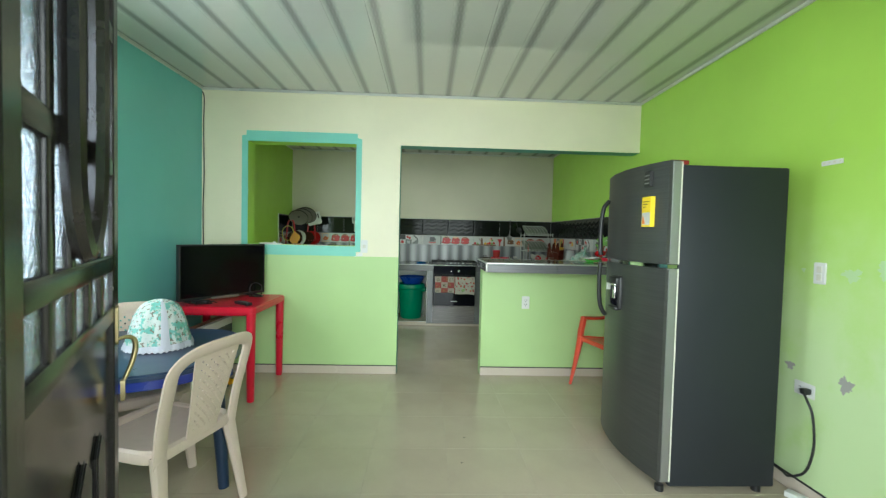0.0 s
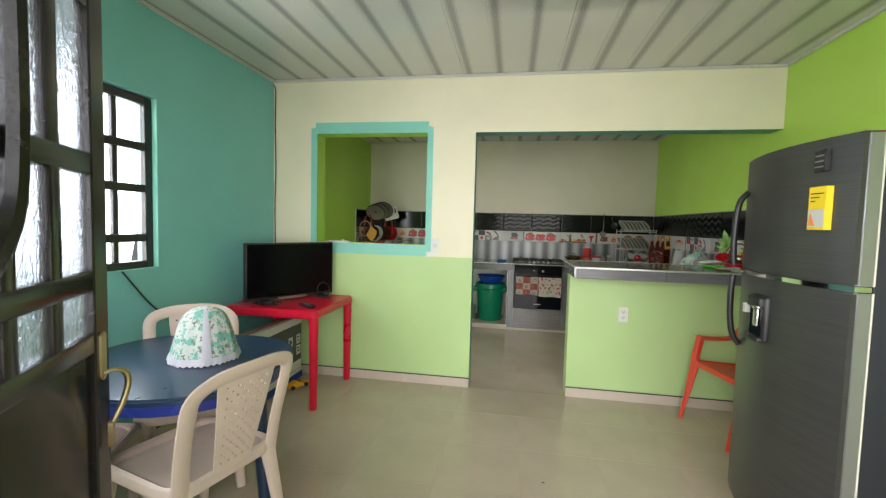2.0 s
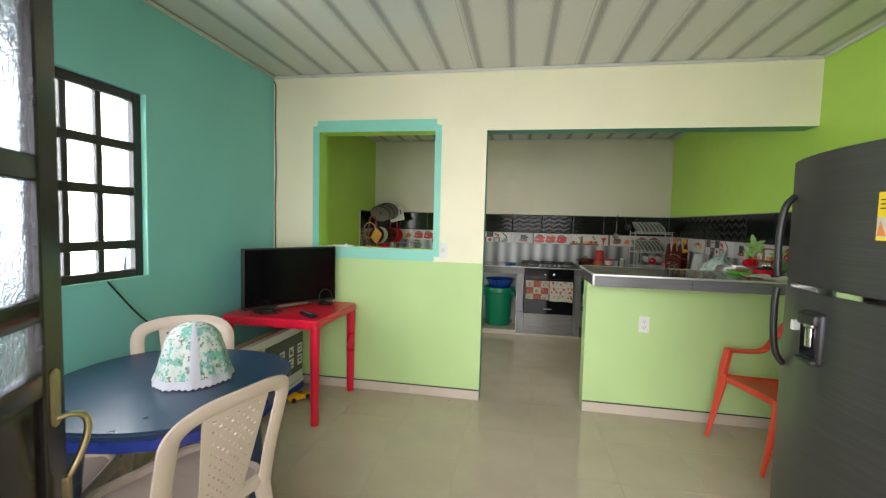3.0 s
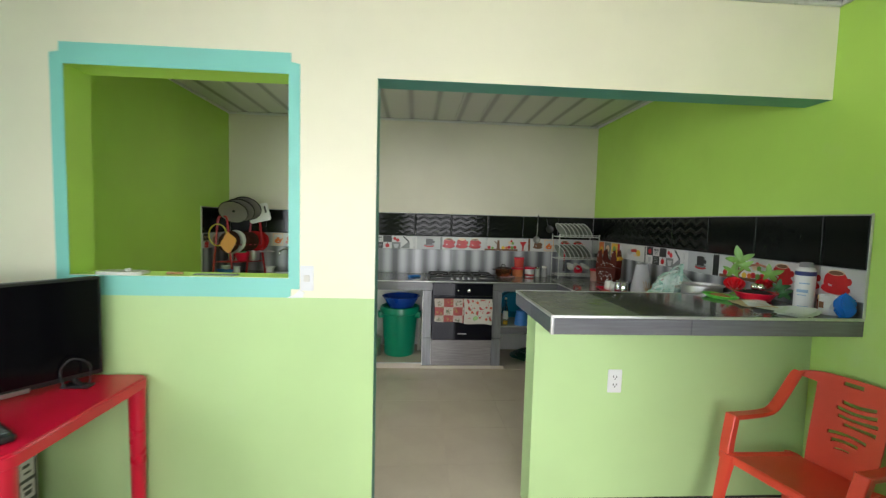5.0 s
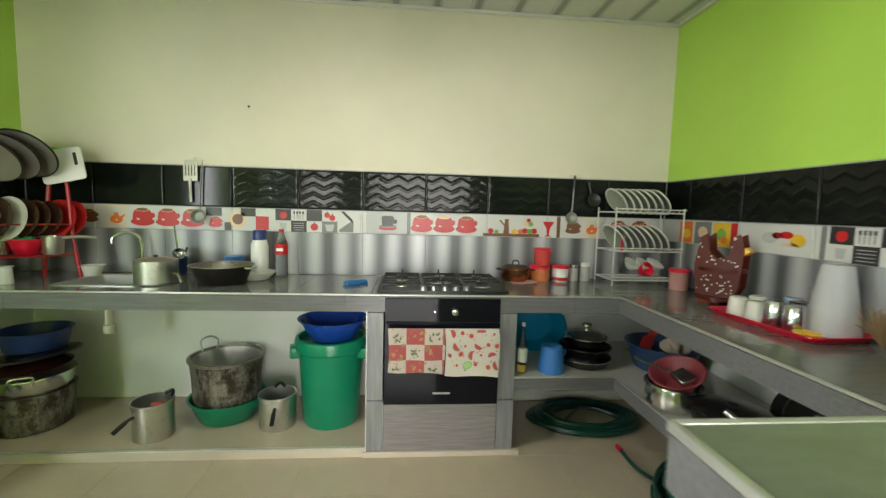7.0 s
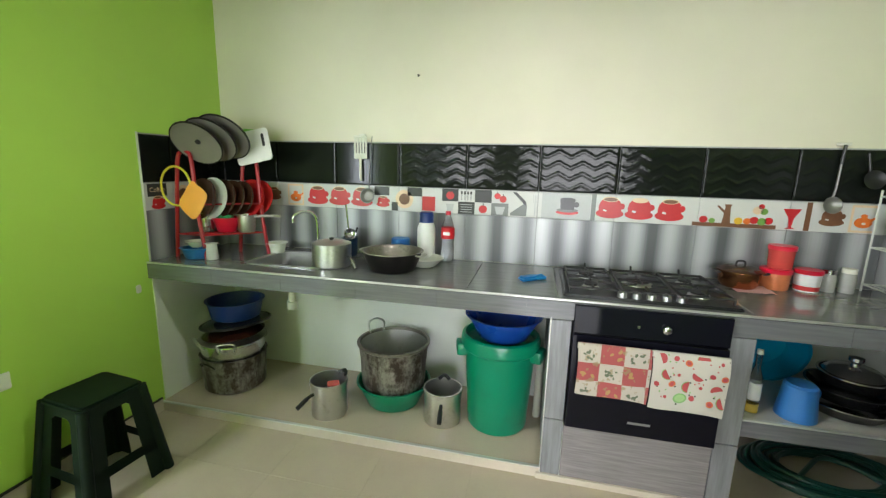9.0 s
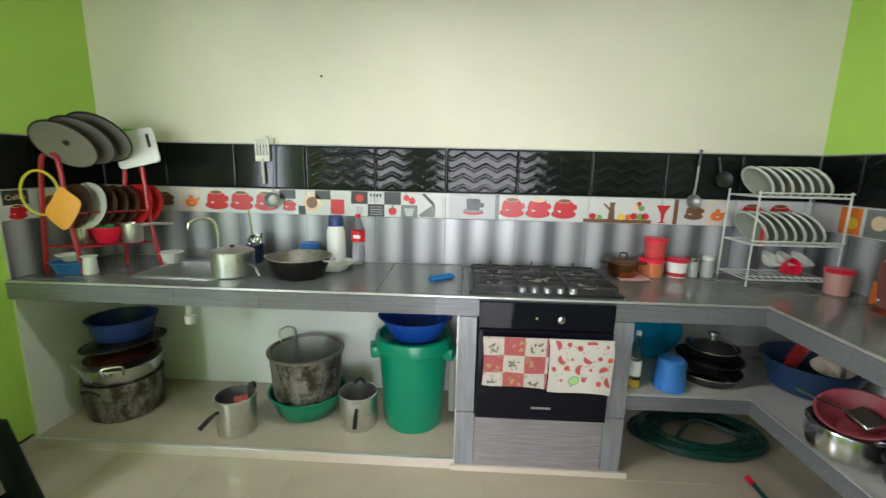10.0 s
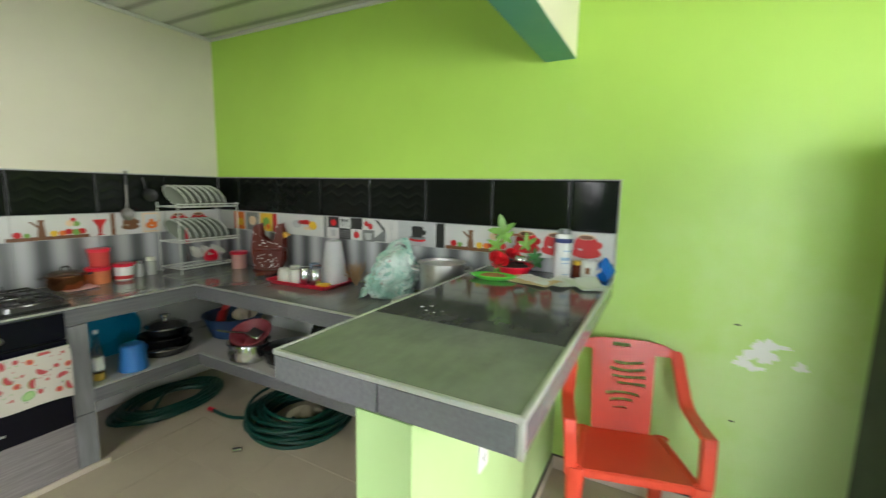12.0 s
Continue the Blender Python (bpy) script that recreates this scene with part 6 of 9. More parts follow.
def bag():
    """A slumped, knotted carrier bag that leans to one side, creased all over."""
    prof = (0.0, 0.118, 0.138, 0.142, 0.140, 0.134, 0.126, 0.116, 0.102, 0.078, 0.0)

    def s(u, v):
        a = 2 * math.pi * u
        k = v * (len(prof) - 1)
        i = min(int(k), len(prof) - 2)
        r = prof[i] * (1 - k + i) + prof[i + 1] * (k - i)
        z = 0.305 * max(0.0, (v - 0.08) / 0.92) ** 0.92
        q = Vector((math.cos(a) * 1.5, math.sin(a) * 1.5, 3.4 * v))
        crease = 0.30 * abs(noise.noise(q * 1.3)) + 0.17 * abs(noise.noise(q * 2.7 + Vector((7, 3, 1)))) + 0.09 * abs(noise.noise(q * 5.6))
        r *= 0.86 + crease
        z *= 0.93 + 0.16 * noise.noise(Vector((math.cos(a), math.sin(a), 2.0)))
        return (1.0 * r * math.cos(a) + 0.16 * z, 1.02 * r * math.sin(a) - 0.13 * z, z)
    m, nt, bs = nodes_of("mint_printed_plastic_bag")
    v = coords(nt)
    c = mix_node(nt, ramp_node(nt, noise_node(nt, v, 9, 4), 0.38, 0.60), (0.30, 0.54, 0.45), (0.60, 0.70, 0.66))
    c = mix_node(nt, math_node(nt, "MULTIPLY", ramp_node(nt, noise_node(nt, v, 26, 2), 0.66, 0.69), 0.7), c, (0.40, 0.22, 0.22))
    c = mix_node(nt, math_node(nt, "MULTIPLY", ramp_node(nt, noise_node(nt, v, 17, 3), 0.60, 0.66), 0.55), c, (0.10, 0.38, 0.30))
    nt.links.new(c, bs.inputs["Base Color"])
    setin(bs, Roughness=0.24)
    bs.inputs["Transmission Weight"].default_value = 0.15
    bump_into(nt, bs, noise_node(nt, v, 38, 5), 0.7, 0.012)
    t = thing("carrier_bag", "slumped mint green and white printed plastic bag", "bag", pose(1.83, 4.865, CZ, 0, 0, 10))
    part("sack", sheet(s, 120, 64, 0.0, True), m, t)
    part("handle", tube(smooth_path([(-0.03, -0.13, 0.16), (-0.01, -0.125, 0.255), (0.03, -0.09, 0.310), (0.05, -0.045, 0.318), (0.05, 0.01, 0.290), (0.03, 0.05, 0.235)], 6), [0.012 + 0.010 * math.sin(0.33 * k) ** 2 for k in range(31)], 8, None, False, 0.28), m, t, "looped bag handle")
    part("corner", sheet(lambda u, v: (-0.08 - 0.055 * u + 0.012 * math.sin(9 * v), 0.10 + 0.055 * (v - 0.5) * (1.4 - u) + 0.02 * u, 0.004 + 0.045 * (1 - u) ** 2 + 0.010 * abs(math.sin(7 * v + 3 * u))), 10, 12, 0.0015), m, t, "crumpled bag corner")


bag()
sp_ = thing("stock_pot", "large aluminium pot beside the bag", "pot", pose(1.86, 4.545, CZ))
part("body", lathe(pot_profile(0.114, 0.118, 0.225, 0.003, 0.012), 44), ALU, sp_)
part("lid", lathe([(0, 0.210), (0.09, 0.208), (0.110, 0.202), (0.114, 0.212), (0.110, 0.214), (0.09, 0.216), (0, 0.218)], 44), ALU, sp_, "flat aluminium lid sunk in the rim")
for rot in (25, 205):
    part("handle", loop_handle(0.118, 0.185, 0.09, 0.04, 0.008, 0.006, rot), ALU, sp_)
tv_ = thing("wire_trivet", "white wire pot stand on the counter", "trivet", pose(1.70, 4.62, CZ, 0, 0, -12))
WIRE_WHITE = mat("white_enamel_wire", (0.6, 0.6, 0.57), 0.4)
part("rim", tube([(x, y, 0.03) for x, y in rounded(0.16, 0.20, 0.03, 4)], 0.004, 6, None, True), WIRE_WHITE, tv_)
for k in range(7):
    part("wire", tube(smooth_path([(-0.08, -0.085 + 0.028 * k, 0.03), (-0.06, -0.085 + 0.028 * k, 0.045), (0.06, -0.085 + 0.028 * k, 0.045), (0.08, -0.085 + 0.028 * k, 0.03)], 4), 0.003, 5), WIRE_WHITE, tv_)
for sx in (-1, 1):
    for sy in (-1, 1):
        part("leg", tube([(sx * 0.075, sy * 0.09, 0.0), (sx * 0.075, sy * 0.09, 0.03)], 0.004, 6), WIRE_WHITE, tv_)

# ---- on the bar ----
gp = thing("oval_plate", "lime green plastic oval plate on the bar", "plate", pose(1.725, 4.20, BZ, 0, 0, 98))
part("plate", lathe([(0, 0), (0.075, 0), (0.11, 0.016), (0.112, 0.019), (0.108, 0.02), (0.072, 0.005), (0, 0.005)], 34, None, None, 1.0, 0.55), mat("lime_green_melamine", (0.12, 0.62, 0.06), 0.3, var=0.1), gp)
part("food", lathe([(0.068, 0.005), (0.06, 0.018), (0.03, 0.026), (0, 0.027)], 24, None, None, 1.0, 0.5), mat("brown_food", (0.30, 0.12, 0.04), 0.7, var=0.4, scale=60, bump=0.5), gp, "brown leftovers")
bk = thing("fruit_basket", "red plastic basket of artificial flowers and leaves", "basket", pose(1.90, 4.165, BZ))
part("bowl", lathe(pot_profile(0.075, 0.10, 0.045, 0.004, 0.008), 34), RED_PLASTIC, bk)
part("filling", lathe([(0.085, 0.036), (0.06, 0.050), (0.02, 0.056), (0, 0.056)], 22), mat("dark_dried_filling", (0.02, 0.018, 0.015), 0.6, var=0.4, scale=40, bump=0.6), bk, "dark dried filling")
ACROSS = Vector((0.69, -0.73, 0.0))
part("handle", tube(smooth_path([ACROSS * a_ + Vector((0, 0, z_)) for a_, z_ in ((-0.095, 0.045), (-0.088, 0.12), (-0.045, 0.180), (0.015, 0.195), (0.070, 0.165), (0.095, 0.10), (0.098, 0.045))], 6), 0.006, 8), mat("wicker_brown", (0.26, 0.09, 0.04), 0.6), bk, "thin brown arched handle")
LEAF = mat("bright_green_leaf", (0.17, 0.35, 0.060), 0.42, var=0.45, scale=22)
LEAF2 = mat("dark_green_leaf", (0.03, 0.13, 0.03), 0.45, var=0.3, scale=30)


def lobed_leaf(parent, centre, size, spin, lean, material, lobes=5):
    """A palmate leaf facing the room, folded along its veins and drooping at the tips."""
    up = Vector((-0.73 * lean, -0.69 * lean, 1.0)).normalized()
    out = ACROSS.cross(up).normalized()
    b = bmesh.new()
    mid = b.verts.new(Vector(centre) + out * 0.10 * size)
    ring = []
    n = 60
    for k in range(n):
        a = 2 * math.pi * k / n
        t = 2 * abs((lobes * a / (2 * math.pi) + 0.5) % 1.0 - 0.5)
        w = 0.34 + 0.66 * (1 - t) ** 1.15 + 0.05 * (k % 2) * t
        w *= (1.0 - 0.40 * abs(math.sin(a / 2)) ** 2) 
        d = a + radians(spin)
        ring.append(b.verts.new(Vector(centre) + ACROSS * (size * w * math.sin(d)) + up * (size * w * math.cos(d)) - out * (0.22 * size * w * w)))
    for k in range(n):
        b.faces.new((mid, ring[k], ring[(k + 1) % n]))
    bmesh.ops.recalc_face_normals(b, faces=b.faces[:])
    bmesh.ops.solidify(b, geom=b.faces[:], thickness=0.001)
    part("leaf", b, material, parent)


for a_, z_, size, spin, lean, mm in ((-0.066, 0.214, 0.088, -14, 0.25, LEAF), (-0.052, 0.186, 0.056, 58, 0.1, LEAF), (-0.094, 0.150, 0.058, -66, 0.4, LEAF), (-0.075, 0.035, 0.044, 170, 0.2, LEAF), (0.050, 0.150, 0.070, 70, 0.3, LEAF), (0.095, 0.085, 0.056, 80, 0.3, LEAF2), (0.118, 0.058, 0.050, 140, 0.1, LEAF2)):
    lobed_leaf(bk, ACROSS * a_ + Vector((-0.03 if a_ < 0 else -0.01, -0.02, z_)), size, spin, lean, mm)
part("stalk", tube(smooth_path([(-0.03, 0.02, 0.04), ACROSS * -0.075 + Vector((-0.02, -0.01, 0.13)), ACROSS * -0.078 + Vector((-0.02, -0.01, 0.26))], 5), 0.0035, 6), LEAF, bk, "green leaf stalk")
PETAL = mat("red_silk_petal", (0.72, 0.010, 0.020), 0.5, var=0.2)


def rose(parent, centre, r, seed):
    """Wrapped petals, each a curved sheet round the bud."""
    rnd = random.Random(seed)
    b = None
    for ring, (count, rad, h) in enumerate(((3, 0.38, 1.0), (5, 0.68, 0.85), (6, 1.0, 0.6))):
        for k in range(count):
            a0 = 2 * math.pi * (k + 0.35 * ring) / count + rnd.uniform(-0.15, 0.15)
            span = 2 * math.pi / count * 0.72

            def s(u, v, a0=a0, span=span, rad=rad, h=h):
                a = a0 + span * (u - 0.5) * 2
                q = r * rad * (0.45 + 0.62 * v ** 0.7 + 0.12 * v ** 4)
                return (q * math.cos(a), q * math.sin(a), r * (-0.55 + 1.25 * h * v - 0.18 * (2 * u - 1) ** 2 * v))
            petal = sheet(s, 6, 5, 0.0012)
            b = merge(b, petal) if b else petal
    part("flower", b, PETAL, parent, "red silk rose", pose(*centre, 28, -24, 0))


rose(bk, ACROSS * -0.082 + Vector((-0.035, -0.02, 0.080)), 0.044, 1)
rose(bk, ACROSS * 0.035 + Vector((0.05, 0.05, 0.085)), 0.034, 3)
for a_, z_ in ((0.005, 0.078), (0.030, 0.076)):
    part("glass_ball", lathe([(0, -0.022)] + [(0.022 * math.cos(a), 0.022 * math.sin(a)) for a in (-1.0, -0.5, 0, 0.5, 1.0)] + [(0, 0.022)], 18, None, Matrix.Translation(ACROSS * a_ + Vector((-0.035, -0.035, z_)))), CHROME, bk)
PAPER_CRUMB = mat("white_crumb", (0.72, 0.71, 0.66), 0.8)
for x, y, w, h, rot, dz, mm in ((1.76, 4.03, 0.25, 0.16, 70, 0.0, (0.66, 0.50, 0.30)), (1.79, 3.90, 0.22, 0.15, -20, 0.002, (0.76, 0.77, 0.75)), (1.80, 3.79, 0.20, 0.14, 35, 0.004, (0.66, 0.70, 0.62)), (1.79, 4.02, 0.15, 0.11, 60, 0.003, (0.72, 0.72, 0.7))):
    q = thing("paper_sheet", "loose crumpled paper on the bar", "paper", pose(x, y, BZ + dz, 0, 0, rot), "papers on the bar")
    cz = rot * 0.1
    part("sheet", sheet(lambda u, v, w=w, h=h, cz=cz: (w * (u - 0.5), h * (v - 0.5), 0.002 + 0.010 * abs(math.sin(4 * u + 3 * v + cz)) * abs(u - 0.5) * 2), 10, 8, 0.0008), mat("paper", mm, 0.8, var=0.08, stain=(0.3, 0.33, 0.3), stain_amt=0.5, scale=18), q)
for x, y, r in ((1.10, 4.20, 0.004), (1.13, 4.235, 0.005), (1.09, 4.165, 0.003), (1.155, 4.21, 0.004), (1.12, 4.15, 0.003)):
    cr = thing("bread_crumb", "white crumb lying on the dark bar top", "crumb", pose(x, y, BZ, 0, 0, 900 * x), "crumbs on the bar")
    part("crumb", lathe([(0, 0), (r, 0.0005), (r * 0.8, r * 0.5), (0, r * 0.6)], 7, None, None, 1.0, 0.5), PAPER_CRUMB, cr)
so = thing("lotion_bottle", "tall white plastic bottle with a navy band on the bar", "bottle", pose(1.962, 3.93, BZ))
part("body", lathe([(0, 0), (0.039, 0), (0.042, 0.006), (0.042, 0.190), (0.038, 0.204), (0.030, 0.211), (0, 0.207)], 32), WHITE_PLASTIC, so)
part("cap", lathe([(0, 0.210), (0.028, 0.210), (0.029, 0.214), (0.028, 0.230), (0.025, 0.234), (0, 0.234)], 28), mat("grey_cap_plastic", (0.22, 0.22, 0.23), 0.35), so, "low grey cap")
part("band", lathe([(0.040, 0.168), (0.0428, 0.169), (0.0428, 0.190), (0.040, 0.191)], 32), mat("navy_print", (0.02, 0.035, 0.16), 0.4), so, "navy printed band")
PALE_INK = mat("pale_blue_print", (0.30, 0.45, 0.62), 0.5)
for z0, z1, a0, a1 in ((0.128, 0.134, 195, 250), (0.085, 0.100, 180, 245), (0.070, 0.074, 185, 235), (0.015, 0.018, 190, 250)):
    part("print_line", sheet(lambda u, v, z0=z0, z1=z1, a0=a0, a1=a1: (0.0426 * math.cos(radians(a0 + (a1 - a0) * u)), 0.0426 * math.sin(radians(a0 + (a1 - a0) * u)), z0 + (z1 - z0) * v), 10, 1, 0.0004), PALE_INK, so)
mg = thing("mug", "white mug with brown marks on the bar", "mug", pose(1.968, 3.805, BZ))
part("cup", lathe([(0, 0), (0.036, 0), (0.039, 0.005), (0.039, 0.092), (0.035, 0.092), (0.034, 0.008), (0, 0.008)], 28), CREAMWARE, mg)
part("handle", loop_handle(0.038, 0.03, 0.012, 0.03, 0.035, 0.005, 150), CREAMWARE, mg)
part("mark", box((-0.0405, -0.01, 0.03), (-0.0375, 0.012, 0.06)), mat("brown_print", (0.2, 0.08, 0.03), 0.6), mg)
bl = thing("plastic_wrap", "crumpled bright blue plastic on the bar", "packaging", pose(1.972, 3.735, BZ, 0, 0, 20))
part("wrap", sheet(lambda u, v: ((0.045 + 0.012 * math.sin(9 * v + 6 * 6.28 * u)) * math.sin(math.pi * min(1, 0.12 + 0.88 * v)) * math.cos(6.283 * u), (0.036 + 0.012 * math.sin(7 * v + 4 * 6.28 * u)) * math.sin(math.pi * min(1, 0.12 + 0.88 * v)) * math.sin(6.283 * u), 0.115 * v), 36, 14, 0.0, True), mat("blue_film", (0.01, 0.15, 0.55), 0.25, var=0.2, bump=0.3, fine=50), bl)
yj = thing("sauce_jar", "small brown jar with a yellow lid on the bar", "jar", pose(2.000, 3.865, BZ))
part("glass", lathe([(0, 0), (0.022, 0), (0.024, 0.005), (0.024, 0.06), (0, 0.06)], 20), mat("brown_sauce_glass", (0.15, 0.03, 0.015), 0.12), yj)
part("lid", lathe([(0, 0.06), (0.022, 0.06), (0.022, 0.078), (0, 0.08)], 20), mat("yellow_lid", (0.8, 0.5, 0.02), 0.35), yj)
wb = thing("folded_leaflet", "white folded leaflet with green print on the bar", "leaflet", pose(1.775, 3.765, BZ, 0, 0, 24))
part("page", sheet(lambda u, v: (0.15 * (u - 0.5), 0.10 * (v - 0.5), 0.003 + 0.010 * u * u + 0.003 * math.sin(3 * v)), 8, 6, 0.001), mat("leaflet_paper", (0.62, 0.67, 0.60), 0.6, var=0.06), wb)
part("page", sheet(lambda u, v: (0.15 * (u - 0.5) + 0.006, 0.10 * (v - 0.5) + 0.004, 0.008 + 0.022 * u * u + 0.004 * math.sin(3 * v + 1)), 8, 6, 0.001), mat("leaflet_cover", (0.72, 0.74, 0.71), 0.55, var=0.06), wb)
for k in range(3):
    part("print_line", box((-0.045, -0.030 + 0.016 * k, 0.0098), (0.000 - 0.01 * k, -0.024 + 0.016 * k, 0.0106)), SAGE, wb)

# ---- under the counter ----
bp = thing("cooking_pot", "large sooty cooking pot on the plinth", "pot", pose(-1.785, 6.335, 0.055))
part("body", lathe(pot_profile(0.175, 0.186, 0.215, 0.004, 0.006), 44), SOOT, bp)
part("handle", loop_handle(0.185, 0.175, 0.09, 0.02, 0.03, 0.005, 172), CHAR, bp)
s2 = thing("steel_pot", "dented steel pot with loop handles, nested in the sooty pot", "pot", pose(-1.785, 6.335, 0.245))
part("body", lathe([(0, 0), (0.165, 0), (0.178, 0.02), (0.182, 0.105), (0.195, 0.108), (0.193, 0.114), (0, 0.114)], 44), STEEL, s2)
part("lid", lathe([(0.190, 0.115), (0.13, 0.132), (0.04, 0.140), (0, 0.140)], 36), ALU, s2)
for rot in (148, 208):
    part("handle", tube([Matrix.Rotation(radians(rot), 3, "Z") @ Vector(q) for q in smooth_path([(-0.042, 0.180, 0.085), (-0.044, 0.196, 0.115), (-0.040, 0.200, 0.138), (0.040, 0.200, 0.138), (0.044, 0.196, 0.115), (0.042, 0.180, 0.085)], 4)], 0.006, 8), ALU, s2)
b4 = thing("enamel_lid", "dark maroon enamel lid lying on the pots", "lid", pose(-1.775, 6.335, 0.389, 2, -4, 0))
part("lid", lathe([(0.172, 0.0), (0.176, 0.004), (0.12, 0.030), (0, 0.040)], 40), mat("maroon_enamel", (0.045, 0.012, 0.010), 0.2, var=0.4), b4)
part("knob", lathe([(0, 0.038), (0.016, 0.038), (0.012, 0.048), (0.02, 0.056), (0, 0.06)], 16), ALU, b4)
b3 = thing("pan_lid", "black pan lid tilted on the pots", "lid", pose(-1.755, 6.335, 0.452, -2, -7, 0))
part("lid", lathe([(0, 0.0), (0.190, 0.0), (0.196, 0.008), (0.12, 0.03), (0, 0.036)], 40), BLACK_ENAMEL, b3)
part("ring", lathe([(0.186, -0.002), (0.199, 0.002), (0.199, 0.010), (0.186, 0.013)], 40), CHAR, b3)
plain_bowl("washing_up_bowl", "blue plastic basin on top of the pots", "basin", -1.755, 6.34, 0.492, 0.135, 0.156, 0.108, SHADED_BLUE_PLASTIC)


def pressure_pot(x, y, r, h, rot, label):
    t = thing("pressure_cooker", label, "pot", pose(x, y, 0.055, 0, 0, rot), "aluminium pans on the plinth")
    part("body", lathe([(0, 0), (r * 0.95, 0), (r, 0.008), (r, h * 0.9), (r * 1.05, h * 0.92), (r * 1.05, h), (r * 0.97, h), (r * 0.94, 0.012), (0, 0.010)], 36), ALU, t)
    part("handle", tube(smooth_path([(0, -r, h * 0.72), (0, -r - 0.03, h * 0.70), (0, -r - 0.10, h * 0.52)], 5), [0.009] * 6 + [0.012] * 5, 8), BLACK_PLASTIC, t, "black handle")
    part("grip", tube(smooth_path([(-0.03, r * 0.9, h * 0.98), (0, r * 1.1, h * 1.06), (0.03, r * 0.9, h * 0.98)], 4), 0.010, 8), BLACK_PLASTIC, t)
    return t


pressure_pot(-1.065, 6.185, 0.098, 0.20, -28, "aluminium pressure cooker without its lid, handle forward")
pressure_pot(-0.445, 6.285, 0.10, 0.19, 8, "aluminium pan with a black handle beside the bucket")
lp = thing("food_packet", "red and white packet inside the pressure cooker", "packet", pose(-1.05, 6.20, 0.215, 20, 0, 30))
part("wrapper", box((-0.03, -0.02, 0), (0.035, 0.02, 0.012), 0.004, 1), mat("red_white_wrapper", (0.6, 0.12, 0.10), 0.4, var=0.6, scale=30), lp)
plain_bowl("plastic_basin", "green plastic basin under the big pot", "basin", -0.765, 6.40, 0.055, 0.15, 0.205, 0.135, GREEN_PLASTIC)
bg = thing("boiling_pot", "big soot-stained aluminium pot standing in a basin", "pot", pose(-0.765, 6.40, 0.115))
part("body", lathe([(0, 0), (0.14, 0), (0.165, 0.025), (0.184, 0.09), (0.188, 0.20), (0.198, 0.30), (0.206, 0.306), (0.204, 0.312), (0.194, 0.31), (0.182, 0.20), (0.178, 0.06), (0, 0.03)], 44), SOOT, bg)
part("lining", lathe([(0.189, 0.300), (0.178, 0.20), (0.168, 0.065), (0, 0.045)], 44), ALU, bg, "dull aluminium inside")
part("rim", lathe([(0.198, 0.296), (0.208, 0.304), (0.208, 0.314), (0.192, 0.316), (0.180, 0.20), (0.172, 0.05)], 44), SCORCHED, bg)
part("handle", tube(smooth_path([(-0.175, 0.075, 0.305), (-0.185, 0.08, 0.37), (-0.145, 0.105, 0.39), (-0.11, 0.13, 0.365), (-0.115, 0.135, 0.305)], 5), 0.006, 8), ALU, bg)


def bucket():
    t = thing("plastic_bin", "emerald green plastic bin with lid and side grips", "bin", pose(-0.155, 6.355, 0.055))
    part("body", lathe([(0, 0), (0.150, 0), (0.158, 0.012), (0.183, 0.43), (0.190, 0.435), (0.190, 0.455), (0, 0.455)], 44), GREEN_PLASTIC, t)
    part("lid", lathe([(0, 0.435), (0.196, 0.435), (0.206, 0.445), (0.207, 0.485), (0.201, 0.505), (0.186, 0.511), (0.180, 0.502), (0.176, 0.478), (0.09, 0.470), (0, 0.470)], 44), GREEN_PLASTIC, t)
    for rot in (105, 255):
        b = box((-0.05, 0.175, 0.395), (0.05, 0.232, 0.46), 0.012, 2)
        b.transform(pose(0, 0, 0, 0, 0, rot))
        part("grip", b, GREEN_PLASTIC, t)


bucket()
plain_bowl("washing_bowl", "blue plastic bowl on the green bin", "basin", -0.145, 6.35, 0.545, 0.125, 0.190, 0.125, BRIGHT_BLUE)
bs_ = thing("hose_bracket", "white plastic pipe end beside the bin", "pipe", pose(0.057, 6.45, 0.055))
part("tube", lathe([(0, 0), (0.02, 0), (0.02, 0.40), (0, 0.40)], 14), PVC, bs_)

# on the shelf
ob_ = thing("oil_bottle", "nearly empty clear oil bottle on the shelf", "bottle", pose(0.925, 6.12, SZ))
part("glass", lathe([(0, 0), (0.022, 0), (0.025, 0.006), (0.025, 0.155), (0.011, 0.20), (0.010, 0.26), (0, 0.26)], 24), CLEAR_PLASTIC, ob_)
part("oil", lathe([(0.0252, 0.004), (0.0257, 0.005), (0.0257, 0.04), (0.0252, 0.041)], 24), mat("yellow_oil", (0.50, 0.34, 0.05), 0.1), ob_)
part("label", lathe([(0.025, 0.06), (0.0262, 0.061), (0.0262, 0.135), (0.025, 0.136)], 24), WHITE_PLASTIC, ob_)
part("cap", lathe([(0, 0.26), (0.012, 0.26), (0.011, 0.278), (0, 0.278)], 16), WHITE_PLASTIC, ob_)
bc = thing("plastic_cup", "sky blue plastic beaker upside down on the shelf", "cup", pose(1.095, 6.13, SZ))
part("cup", lathe([(0.072, 0), (0.074, 0.003), (0.058, 0.14), (0.05, 0.148), (0, 0.148)], 28), SKY_BLUE, bc)
part("handle", loop_handle(0.06, 0.05, 0.018, 0.03, 0.06, 0.007, -70), SKY_BLUE, bc)
tb = thing("storage_basin", "teal plastic basin standing against the wall", "basin", pose(1.10, 6.54, SZ + 0.155, 90, 0, 0))
